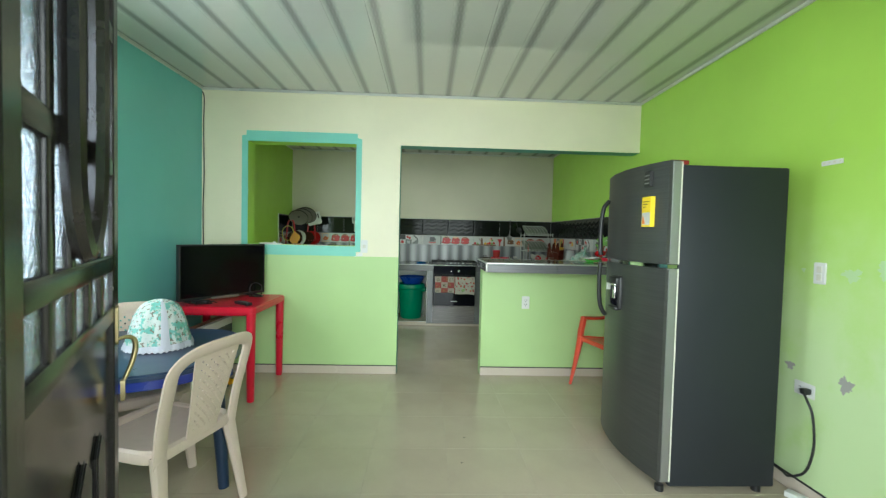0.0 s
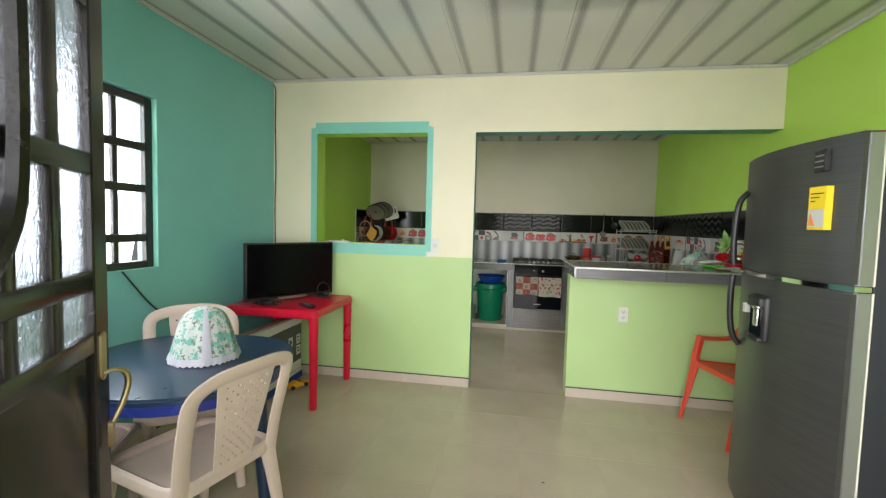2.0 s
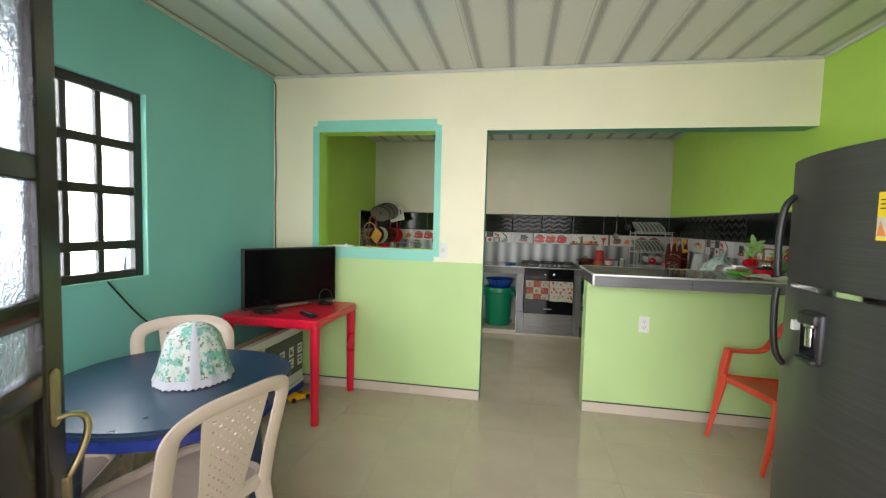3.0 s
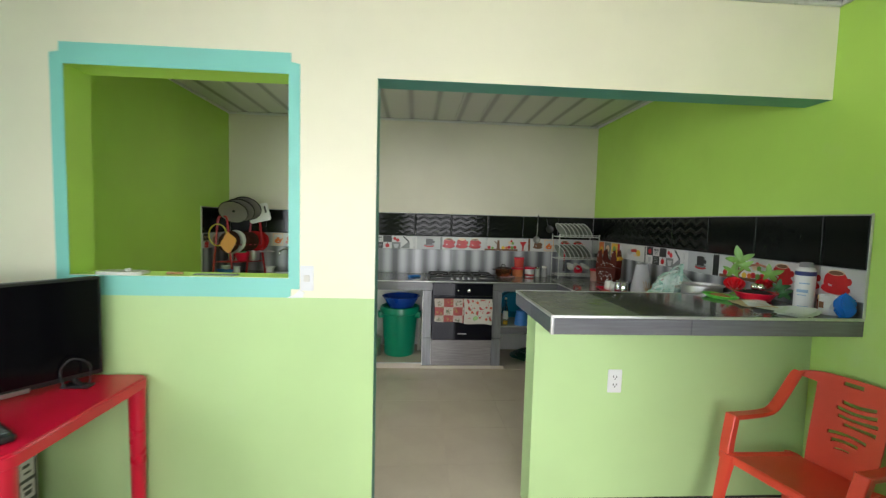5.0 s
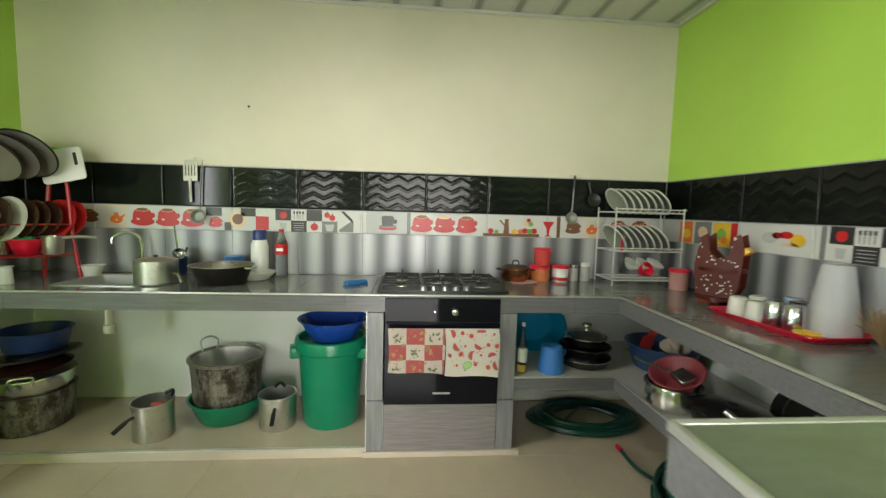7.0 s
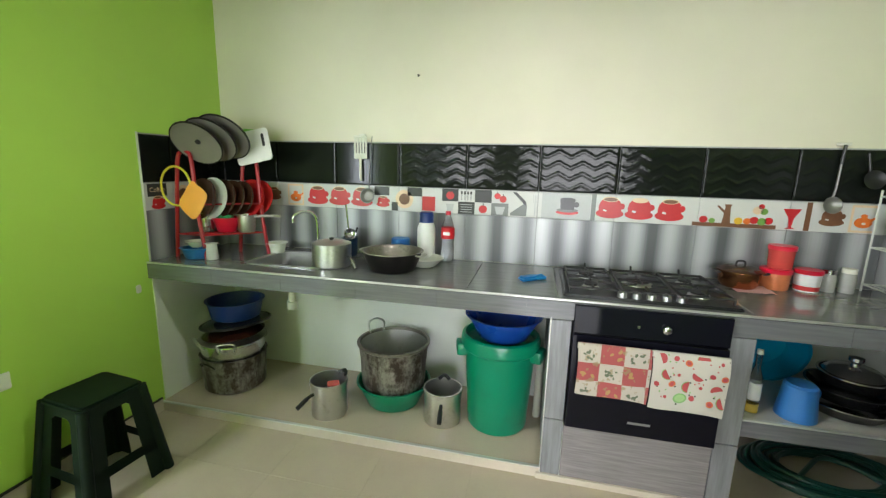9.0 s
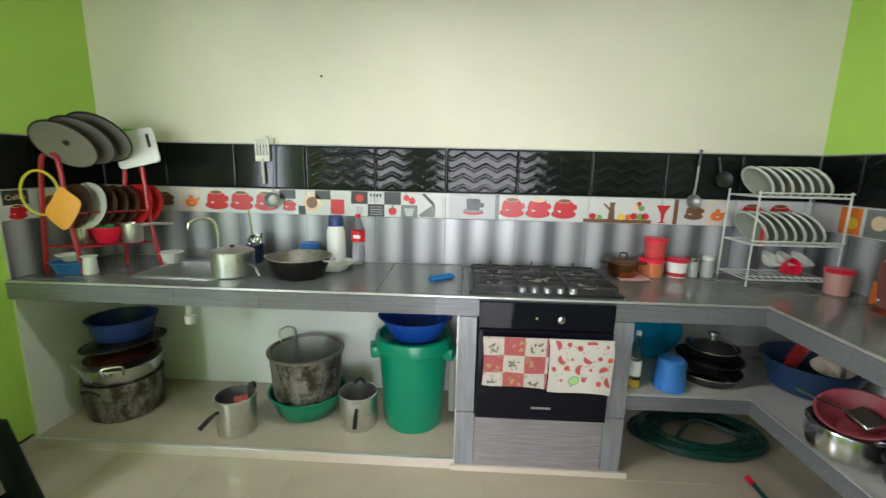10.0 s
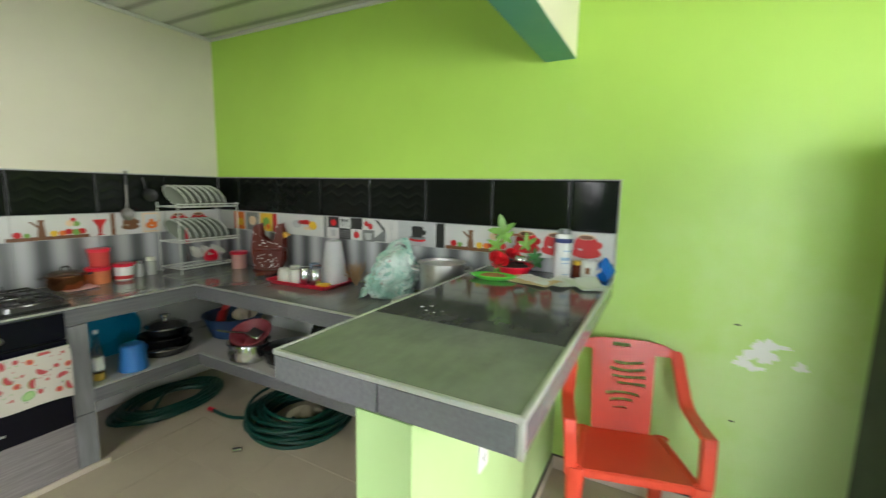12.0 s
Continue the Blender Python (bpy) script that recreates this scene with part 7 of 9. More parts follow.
part("bowl", lathe(pot_profile(0.11, 0.155, 0.09, 0.003, 0.008), 36, None, None, 1.25, 1.0), mat("teal_plastic", (0.0, 0.20, 0.36), 0.35, var=0.15), tb)
for k, (r, h, z) in enumerate(((0.155, 0.05, 0.0), (0.145, 0.055, 0.056), (0.115, 0.05, 0.116))):
    t = thing("frying_pan", "black pan in a stack on the shelf", "pan", pose(1.33 + 0.006 * k, 6.245, SZ + 0.002 + z), "stacked pans on the shelf")
    part("body", lathe([(0, 0), (r * 0.8, 0), (r * 0.85, 0.006), (r, h - 0.004), (r + 0.006, h), (r - 0.004, h), (r * 0.8, 0.010), (0, 0.008)], 36), BLACK_ENAMEL, t)
    part("rim", lathe([(r, h - 0.006), (r + 0.007, h - 0.002), (r + 0.007, h + 0.002), (r - 0.002, h + 0.002)], 36), STEEL if k != 1 else BLACK_ENAMEL, t)
ls = thing("glass_lid", "steel lid with knob on the stacked pans", "lid", pose(1.342, 6.245, SZ + 0.170))
part("lid", lathe([(0.105, 0.0), (0.08, 0.022), (0.03, 0.03), (0, 0.031)], 32), STEEL, ls)
part("knob", lathe([(0, 0.03), (0.016, 0.03), (0.014, 0.045), (0.026, 0.055), (0.026, 0.07), (0, 0.075)], 20), STEEL, ls)
bb = thing("basin_of_utensils", "dark blue basin of odds and ends on the shelf", "basin", pose(1.77, 6.17, SZ))
part("bowl", lathe(pot_profile(0.15, 0.20, 0.15, 0.003, 0.008), 36), mat("dull_blue_plastic", (0.015, 0.045, 0.12), 0.4), bb)
rp = thing("dustpan", "dark red plastic scoop standing in the blue basin", "scoop", pose(1.68, 6.16, SZ + 0.08, 20, -20, 40))
part("scoop", sheet(lambda u, v: (0.14 * (u - 0.5), 0.05 * (2 * u - 1) ** 2, 0.17 * v), 10, 6, 0.003), mat("maroon_plastic", (0.35, 0.02, 0.02), 0.35), rp)
ck = thing("crumpled_cloth", "pale crumpled cloth in the blue basin", "cloth", pose(1.80, 6.09, SZ + 0.11))
part("cloth", sheet(lambda u, v: ((0.07 + 0.02 * math.sin(25 * u + 7 * v)) * math.sin(math.pi * v) * math.cos(6.283 * u), (0.07 + 0.02 * math.sin(31 * u)) * math.sin(math.pi * v) * math.sin(6.283 * u), 0.045 - 0.05 * math.cos(math.pi * v)), 40, 14, 0.0, True), mat("beige_rag", (0.5, 0.42, 0.33), 0.9, bump=0.5), ck)
p5 = thing("steel_casserole", "round steel pot on the shelf", "pot", pose(1.515, 5.68, SZ))
part("body", lathe([(0, 0), (0.085, 0), (0.115, 0.025), (0.122, 0.065), (0.112, 0.112), (0.126, 0.116), (0.124, 0.121), (0.106, 0.115), (0.115, 0.065), (0.08, 0.01), (0, 0.008)], 36), STEEL, p5)
pc = thing("colander", "dull red plastic colander with utensils, in the steel pot", "colander", pose(1.545, 5.675, SZ + 0.098, 10, -22, 0))
part("bowl", lathe(pot_profile(0.06, 0.114, 0.09, 0.003, 0.006), 34), mat("dusty_red_plastic", (0.28, 0.05, 0.065), 0.45), pc)
part("spoon", tube([(0.03, 0.02, 0.04), (-0.10, 0.08, 0.14), (-0.13, 0.10, 0.17)], 0.006, 8), STEEL, pc)
part("grater", box((-0.02, -0.06, 0.05), (0.05, 0.03, 0.075), 0.003, 1), STEEL, pc)
bk2 = thing("black_pot", "low black lidded pot with a bright steel base on the shelf", "pot", pose(1.60, 5.43, SZ))
part("base", lathe([(0, 0), (0.112, 0), (0.128, 0.012), (0.134, 0.036), (0, 0.036)], 40), STEEL, bk2, "bright steel base")
part("body", lathe([(0.132, 0.034), (0.137, 0.036), (0.144, 0.098), (0.151, 0.102), (0, 0.104)], 40), BLACK_ENAMEL, bk2)
part("lid", lathe([(0.150, 0.104), (0.146, 0.110), (0.08, 0.119), (0.02, 0.121), (0, 0.121)], 36), BLACK_ENAMEL, bk2)
part("knob", lathe([(0, 0.120), (0.016, 0.120), (0.020, 0.136), (0, 0.140)], 16), BLACK_PLASTIC, bk2)
wk = thing("leaning_pan", "black pan with a worn steel inside leaning behind the pots", "pan", pose(1.862, 5.36, SZ + 0.128, 0, -58, 0))
part("body", lathe([(0, -0.05), (0.09, -0.05), (0.125, -0.03), (0.148, 0.0), (0.150, 0.003), (0.145, 0.004), (0.121, -0.026), (0, -0.044)], 36), BLACK_ENAMEL, wk)
part("lining", lathe([(0.118, -0.0262), (0.088, -0.0385), (0, -0.0425)], 32), mat("worn_pan_steel", (0.30, 0.29, 0.27), 0.42, metal=0.7, var=0.4, scale=20, stain=(0.05, 0.045, 0.04), stain_amt=0.7), wk, "worn steel lining")
g6 = thing("stew_pot", "dull cream-grey stew pot with a dark rim on the shelf", "pot", pose(1.655, 5.065, SZ))
part("body", lathe([(0, 0), (0.082, 0), (0.108, 0.014), (0.124, 0.045), (0.131, 0.085), (0.140, 0.140), (0.144, 0.145), (0.136, 0.145), (0.126, 0.085), (0.10, 0.02), (0, 0.008)], 40), mat("dull_cream_grey_enamel", (0.36, 0.345, 0.285), 0.32, metal=0.25, var=0.3, scale=12, stain=(0.12, 0.09, 0.06), stain_amt=0.6), g6)
part("rim", lathe([(0.136, 0.138), (0.147, 0.141), (0.147, 0.149), (0.132, 0.149)], 40), BLACK_ENAMEL, g6)
part("handle", tube(smooth_path([(-0.10, 0.085, 0.11), (-0.15, 0.14, 0.13), (-0.19, 0.20, 0.165)], 5), 0.012, 8, None, False, 0.7), BLACK_PLASTIC, g6)
part("handle_end", tube([(-0.186, 0.194, 0.161), (-0.206, 0.222, 0.180)], 0.012, 10), STEEL, g6, "steel handle end")
p7 = thing("mixing_bowl", "dark bowl holding lids inside the stew pot", "bowl", pose(1.675, 5.055, SZ + 0.07, 0, 6, 0))
part("bowl", lathe(pot_profile(0.08, 0.122, 0.105, 0.004, 0.006), 36), BLACK_ENAMEL, p7)
# Small steel lid, modelled without a knob.
p11 = thing("steel_saucer", "small steel lid lying tilted in the dark bowl", "saucer", pose(1.70, 5.045, SZ + 0.150, 14, -26, 0))
part("plate", lathe([(0, 0.016), (0.03, 0.015), (0.075, 0.004), (0.084, 0), (0.084, -0.004), (0.07, -0.001), (0, 0.010)], 30), STEEL, p11)
p8 = thing("crumpled_bag", "small crumpled olive plastic bag in the bowl", "bag", pose(1.650, 5.045, SZ + 0.128))


def crumple(u, v):
    a = 2 * math.pi * u
    q = Vector((math.cos(a), math.sin(a), 2.2 * v))
    r = 0.040 * math.sin(math.pi * v) ** 0.8 * (0.75 + 0.9 * abs(noise.noise(q * 1.9)) + 0.5 * abs(noise.noise(q * 4.3)))
    return (r * math.cos(a), r * math.sin(a), 0.09 * v)


part("bag", sheet(crumple, 48, 18, 0.0, True), mat("olive_film", (0.25, 0.25, 0.13), 0.3, var=0.4, scale=30, bump=0.5), p8)
p9 = thing("saute_pan", "dark pan at the end of the shelf", "pan", pose(1.66, 4.68, SZ))
part("body", lathe(pot_profile(0.12, 0.15, 0.07, 0.003, 0.006), 36), BLACK_ENAMEL, p9)
p10 = thing("wire_stand", "chromed wire stand on the shelf", "rack", pose(1.66, 4.70, SZ + 0.075))
b = None
for k in range(5):
    q = tube(smooth_path([(-0.13, -0.08 + 0.04 * k, 0.0), (-0.12, -0.08 + 0.04 * k, 0.05), (0.05, -0.08 + 0.04 * k, 0.08), (0.10, -0.08 + 0.04 * k, 0.0)], 4), 0.004, 6)
    b = merge(b, q) if b else q
tube([(-0.13, -0.09, 0.0), (-0.13, 0.09, 0.0)], 0.004, 6, b)
tube([(0.10, -0.09, 0.0), (0.10, 0.09, 0.0)], 0.004, 6, b)
part("wires", b, CHROME, p10)


def hose(x, y, r, turns, label, seed, z0, squash=1.0):
    rnd = random.Random(seed)
    pts = []
    n = 26
    for k in range(turns * n):
        a = 2 * math.pi * k / n
        tr = k // n
        rr = r * (0.80 + 0.20 * math.sin(tr * 2.4 + seed)) + 0.012 * math.sin(3 * a + tr)
        pts.append((rr * math.cos(a), squash * rr * math.sin(a), z0 + 0.012 + 0.0115 * (tr % (4 if turns < 15 else 9)) + 0.006 * math.sin(a * 2 + tr)))
    run = [pts[-1]] + [(r * (0.5 - 0.25 * k), -0.1 * r + 0.3 * r * math.sin(k), z0 + 0.05) for k in range(5)]
    t = thing("garden_hose", label, "hose", pose(x, y, 0))
    half = turns // 2 * n
    part("lower_coil", tube(pts[:half + 1], 0.0105, 7), HOSE_GREEN, t)
    part("upper_coil", tube(pts[half:], 0.0105, 7), HOSE_GREEN, t)
    part("inner_run", tube(smooth_path(run, 4), 0.0105, 7), HOSE_GREEN, t)
    return t


hose(1.42, 6.385, 0.355, 12, "coiled dark green garden hose on the floor", 2, 0.004, 0.60)
h2 = hose(1.715, 5.475, 0.33, 22, "coiled green garden hose with a red end fitting", 5, 0.004, 1.0)
part("end_run", tube(smooth_path([(-0.20, 0.18, 0.05), (-0.255, 0.34, 0.036), (-0.258, 0.51, 0.036)], 6), 0.0105, 8), HOSE_GREEN, h2)
part("end_fitting", tube([(-0.258, 0.505, 0.037), (-0.257, 0.55, 0.037)], 0.014, 10), RED_PLASTIC, h2, "red hose connector")
rg = thing("floor_rag", "dirty beige rag lying in the hose coil", "cloth", pose(1.73, 5.45, 0.004))
part("cloth", sheet(lambda u, v: ((0.11 + 0.02 * math.sin(25 * u + 5 * v)) * math.sin(math.pi * v) * math.cos(6.283 * u), (0.10 + 0.02 * math.sin(31 * u)) * math.sin(math.pi * v) * math.sin(6.283 * u), 0.045 - 0.045 * math.cos(math.pi * v) + 0.012 * math.sin(19 * u) * math.sin(math.pi * v)), 44, 14, 0.0, True), mat("dirty_rag", (0.34, 0.30, 0.20), 0.9, var=0.3, bump=0.6), rg)
ff = thing("hose_fitting", "small steel hose fitting on the floor", "fitting", pose(1.27, 5.533, 0.012))
part("fitting", tube([(0, 0, 0), (0.03, -0.03, 0.0)], 0.012, 10), STEEL, ff)


def stool():
    """Square moulded stool with splayed legs and arched openings."""
    t = thing("plastic_stool", "almost black green moulded plastic stool against the wall", "stool", pose(-1.796, 5.514, 0, 0, 0, -6))
    top, bot, h = 0.120, 0.168, 0.45
    part("top", prism(rounded(2 * top + 0.02, 2 * top + 0.02, 0.035, 5), h - 0.03, h, 0.010), DARK_GREEN, t)
    for k in range(4):
        q = pose(0, 0, 0, 0, 0, 90 * k)
        b = bmesh.new()
        def at(u, z):
            s = bot + (top - bot) * z / h
            return (u * s, -s, z)
        # apron with an arch between two legs, and a low rail
        n = 28
        L = []
        for i in range(n + 1):
            u = -1 + 2 * i / n
            arch = h - 0.06 - 0.13 * max(0.0, (abs(u) - 0.30) / 0.55) ** 1.5 if abs(u) < 0.50 else 0.0
            L.append((b.verts.new(at(u, h - 0.02)), b.verts.new(at(u, arch))))
        for i in range(n):
            b.faces.new((L[i][0], L[i + 1][0], L[i + 1][1], L[i][1]))
        bmesh.ops.recalc_face_normals(b, faces=b.faces[:])
        bmesh.ops.solidify(b, geom=b.faces[:], thickness=0.006)
        part("side", b, DARK_GREEN, t, "", q)
        b = bmesh.new()
        f = b.faces.new([b.verts.new(at(u, z)) for u, z in ((-0.85, 0.17), (0.85, 0.17), (0.85, 0.125), (-0.85, 0.125))])
        bmesh.ops.solidify(b, geom=b.faces[:], thickness=0.02)
        part("stretcher", b, DARK_GREEN, t, "", q)
        s0, s1 = bot, top
        part("leg", tube([(s1 * 0.97, -s1 * 0.97, h - 0.016), (s0 * 0.985, -s0 * 0.985, 0.0)], [0.020, 0.022], 10), DARK_GREEN, t, "", q)


stool()


# ---- living room: small things ----
def food_cover():
    """A pleated cloth dome over something on the table."""
    def s(u, v):
        a = 2 * math.pi * u
        w = 1 - (1 - min(1.0, v)) ** 1.5
        r = 0.145 * (1 - 0.40 * w) * math.sqrt(max(0.0, 1 - w ** 8))
        fold = 1 + (0.022 * math.sin(11 * a) + 0.018 * math.sin(7 * a + 1)) * (1 - 0.3 * v)
        return (r * fold * math.cos(a), r * fold * math.sin(a), 0.022 + 0.222 * w)
    m, nt, bs = nodes_of("mint_patterned_cotton")
    v = coords(nt)
    c = mix_node(nt, ramp_node(nt, noise_node(nt, v, 30, 3), 0.51, 0.56), (0.50, 0.54, 0.52), (0.16, 0.40, 0.35))
    c = mix_node(nt, math_node(nt, "MULTIPLY", ramp_node(nt, noise_node(nt, v, 66, 2), 0.58, 0.62), 0.85), c, (0.16, 0.11, 0.08))
    c = mix_node(nt, math_node(nt, "MULTIPLY", ramp_node(nt, noise_node(nt, v, 45, 3), 0.58, 0.63), 0.7), c, (0.14, 0.42, 0.30))
    nt.links.new(c, bs.inputs["Base Color"])
    setin(bs, Roughness=0.85)
    bump_into(nt, bs, noise_node(nt, v, 300, 2), 0.4)
    t = thing("appliance_cover", "mint and white patterned cloth cover on the blue table", "cover", pose(-1.285, 2.245, 0.70))
    part("cloth", sheet(s, 88, 22, 0.0, True), m, t)
    LACE = mat("white_lace", (0.50, 0.50, 0.57), 0.9, bump=0.6, fine=120)
    part("hem", sheet(lambda u, v: ((0.144 + 0.010 * (1 - v)) * (1 + 0.022 * math.sin(11 * 2 * math.pi * u) + 0.018 * math.sin(14 * math.pi * u + 1)) * math.cos(2 * math.pi * u),
                                    (0.144 + 0.010 * (1 - v)) * (1 + 0.022 * math.sin(11 * 2 * math.pi * u) + 0.018 * math.sin(14 * math.pi * u + 1)) * math.sin(2 * math.pi * u), 0.004 + 0.030 * v + 0.004 * math.sin(80 * math.pi * u) * (1 - v)), 160, 3, 0.0, True), LACE, t, "white lace hem")
    part("lace_band", sheet(lambda u, v: tuple(Vector(s(0.865 + 0.035 * (u - 0.5) * (1.3 - 0.3 * v), v)) * 1.012 + Vector((0.003, -0.003, 0.001))), 6, 18, 0.0015), LACE, t, "white lace band")
    q = thing("water_dispenser_base", "round red base peeping from under the cover", "base", pose(-1.255, 2.215, 0.70))
    part("base", lathe([(0, 0), (0.09, 0), (0.098, 0.008), (0.094, 0.016), (0, 0.016)], 30), RED_PLASTIC, q)


food_cover()

rm = thing("remote_control", "black remote control on the red table", "remote", pose(-1.345, 3.36, 0.725, 0, 0, 56))
part("body", box((-0.024, -0.085, 0), (0.024, 0.085, 0.024), 0.008, 3), BLACK_PLASTIC, rm)
for k in range(6):
    part("button", box((-0.013, -0.055 + 0.02 * k, 0.022), (0.013, -0.045 + 0.02 * k, 0.026), 0.001, 1), mat("grey_rubber", (0.12, 0.12, 0.12), 0.6), rm)
ad = thing("cable_bundle", "tangle of black cable and small box on the red table", "cable", pose(-1.675, 3.39, 0.725))
part("box", box((-0.05, -0.03, 0), (0.05, 0.03, 0.025), 0.006, 2), BLACK_PLASTIC, ad)
part("cable", tube(smooth_path([(0.05, 0, 0.012), (0.09, -0.04, 0.006), (0.0, -0.075, 0.006), (-0.09, -0.03, 0.006), (-0.05, 0.05, 0.006), (0.06, 0.045, 0.006), (0.11, 0.0, 0.006)], 8), 0.004, 6), CABLE, ad)
ac = thing("indoor_antenna", "black loop aerial beside the television", "antenna", pose(-1.415, 3.765, 0.725))
part("loop", tube(smooth_path([(-0.02, -0.03, 0.006), (-0.035, -0.03, 0.08), (0.0, -0.01, 0.125), (0.045, 0.02, 0.09), (0.04, 0.02, 0.006)], 7), 0.004, 6), CABLE, ac)
part("base", box((-0.05, -0.02, 0), (0.06, 0.03, 0.012), 0.004, 1), BLACK_PLASTIC, ac)

# carton under the table
CARD_W = mat("white_printed_carton", (0.62, 0.62, 0.58), 0.6, var=0.06)
CARD_B = mat("brown_cardboard", (0.33, 0.23, 0.14), 0.85, var=0.15)
CARD_D = mat("dark_grey_green_print", (0.055, 0.065, 0.055), 0.5, var=0.1)
INK_BLUE = mat("blue_ink", (0.03, 0.05, 0.25), 0.5)
bx = thing("television_carton", "white and dark television carton standing under the red table", "box", pose(-1.70, 3.47, 0.090))
part("carton", box((-0.05, -0.38, 0), (0.05, 0.38, 0.446), 0.004, 1), CARD_W, bx)
part("flap", box((-0.052, -0.38, 0.445), (0.006, 0.38, 0.452), 0.002, 1), CARD_B, bx, "brown cardboard flap")
part("flap", box((0.010, -0.38, 0.444), (0.052, 0.38, 0.450), 0.002, 1), CARD_W, bx)
part("print_field", box((0.0496, -0.15, 0.075), (0.0512, 0.372, 0.388)), CARD_D, bx)
for r in range(2):
    for k in range(4):
        y, z = -0.092 + 0.128 * k, 0.222 - 0.094 * r
        part("icon", box((0.051, y, z), (0.0524, y + 0.066, z + 0.078)), CARD_W, bx)
        part("icon_mark", box((0.0522, y + 0.016, z + 0.020), (0.0530, y + 0.050, z + 0.030 + 0.008 * ((k + r) % 3))), CARD_D, bx)
        part("icon_mark", box((0.0522, y + 0.010, z + 0.048), (0.0530, y + 0.030 + 0.007 * ((2 * k + r) % 4), z + 0.062)), CARD_D, bx)
MY = Matrix(((0, 0, 1, 0.0502), (1, 0, 0, 0), (0, 1, 0, 0), (0, 0, 0, 1)))
part("maker_mark", prism([(-0.342, 0.335), (-0.188, 0.337), (-0.188, 0.377), (-0.300, 0.372), (-0.342, 0.380)], 0, 0.0008, 0, None, MY), INK_BLUE, bx)
part("mark_swoosh", prism([(-0.255, 0.386), (-0.205, 0.394), (-0.178, 0.376), (-0.182, 0.398), (-0.220, 0.408)], 0, 0.0008, 0, None, MY), mat("yellow_ink", (0.8, 0.5, 0.02), 0.5), bx)
text_on("wording", "HDTV", 0.052, MY @ pose(-0.265, 0.262, 0.0), CARD_D, bx)
part("rule", prism([(-0.33, 0.242), (-0.152, 0.262), (-0.152, 0.266), (-0.33, 0.246)], 0, 0.0008, 0, None, MY), CARD_D, bx)
part("badge", prism(oval(0.020, 0.028, 12, -0.262, 0.205), 0, 0.0008, 0, None, MY), INK_BLUE, bx)
part("side_mark", box((-0.034, -0.3812, 0.24), (0.022, -0.380, 0.262)), CARD_D, bx)
part("side_mark", box((-0.026, -0.3812, 0.28), (0.014, -0.380, 0.312)), CARD_D, bx)
bw = thing("flat_carton", "flat blue and white carton under the television carton", "box", pose(-1.70, 3.46, 0.0))
part("carton", box((-0.056, -0.40, 0), (0.054, 0.40, 0.060), 0.003, 1), mat("blue_printed_carton", (0.012, 0.05, 0.30), 0.5), bw)
part("band", box((-0.058, -0.40, 0.060), (0.056, 0.40, 0.090), 0.003, 1), CARD_W, bw)
car = thing("toy_car", "yellow toy sports car on the floor", "toy car", pose(-1.566, 3.62, 0, 0, 0, 62))
YEL = mat("yellow_toy_plastic", (0.85, 0.42, 0.01), 0.25)
b = sheet(lambda u, v: (0.19 * (u - 0.5), 0.085 * (v - 0.5) * (1 - 0.15 * (2 * u - 1) ** 4), 0.014 + (0.022 + 0.022 * math.exp(-((u - 0.42) / 0.2) ** 2)) * (1 - (2 * v - 1) ** 6)), 24, 12)
part("body", b, YEL, car)
part("window", sheet(lambda u, v: (0.085 * (u - 0.55), 0.062 * (v - 0.5), 0.030 + 0.026 * math.sin(math.pi * u) ** 0.6 * (1 - (2 * v - 1) ** 6)), 12, 8), BLACK_GLASS, car)
for x in (-0.06, 0.06):
    for y in (-0.04, 0.04):
        part("wheel", lathe([(0, -0.008), (0.017, -0.008), (0.018, 0), (0.017, 0.008), (0, 0.008)], 16, None, pose(x, y, 0.018, 90)), BLACK_PLASTIC, car)

# on the hatch sill
pl = thing("dish_with_lid", "white dish with a small lid on the hatch sill", "dish", pose(-1.36, 3.985, 1.18))
part("dish", prism(rounded(0.21, 0.10, 0.03, 5), 0, 0.014, 0.004), CREAMWARE, pl)
part("bottle_cap", lathe([(0, 0.014), (0.012, 0.014), (0.012, 0.026), (0, 0.027)], 14, None, pose(0.03, -0.01, 0)), WHITE_PLASTIC, pl)
cw = thing("clothes_peg", "small brown wooden peg on the hatch sill", "peg", pose(-1.13, 3.99, 1.18, 0, 0, 10))
part("peg", box((-0.035, -0.006, 0), (0.035, 0.006, 0.012), 0.003, 1), mat("peg_wood", (0.36, 0.20, 0.08), 0.7), cw)
rl = thing("steel_ruler", "grey ruler on the hatch sill", "ruler", pose(-0.94, 3.99, 1.18))
part("blade", box((-0.10, -0.012, 0), (0.10, 0.012, 0.006), 0.001, 1), mat("slate_grey_plastic", (0.15, 0.17, 0.18), 0.4), rl)


# ---- fittings on the walls ----
def socket(name, label, m, w=0.072, h=0.118, outlets=2, flat=False):
    """A wall plate in the plane of m: local x across, y up, z out of the wall."""
    t = thing(name, label, "socket", m)
    part("plate", prism(rounded(w, h, 0.006, 3), 0, 0.007, 0.003), WHITE_PLASTIC, t)
    for k in range(outlets):
        y = (k - (outlets - 1) / 2) * 0.04
        if flat:
            part("rocker", box((-0.014, y - 0.016, 0.007), (0.014, y + 0.016, 0.011), 0.002, 1), PVC, t)
        else:
            for x, dy in ((-0.008, 0.004), (0.008, 0.004), (0, -0.009)):
                part("slot", box((x - 0.002, y + dy - 0.005, 0.0065), (x + 0.002, y + dy + 0.005, 0.0075)), BLACK_LINE, t)
    return t


def on_front(x, z):
    return Matrix(((1, 0, 0, x), (0, 0, -1, PY), (0, 1, 0, z), (0, 0, 0, 1)))


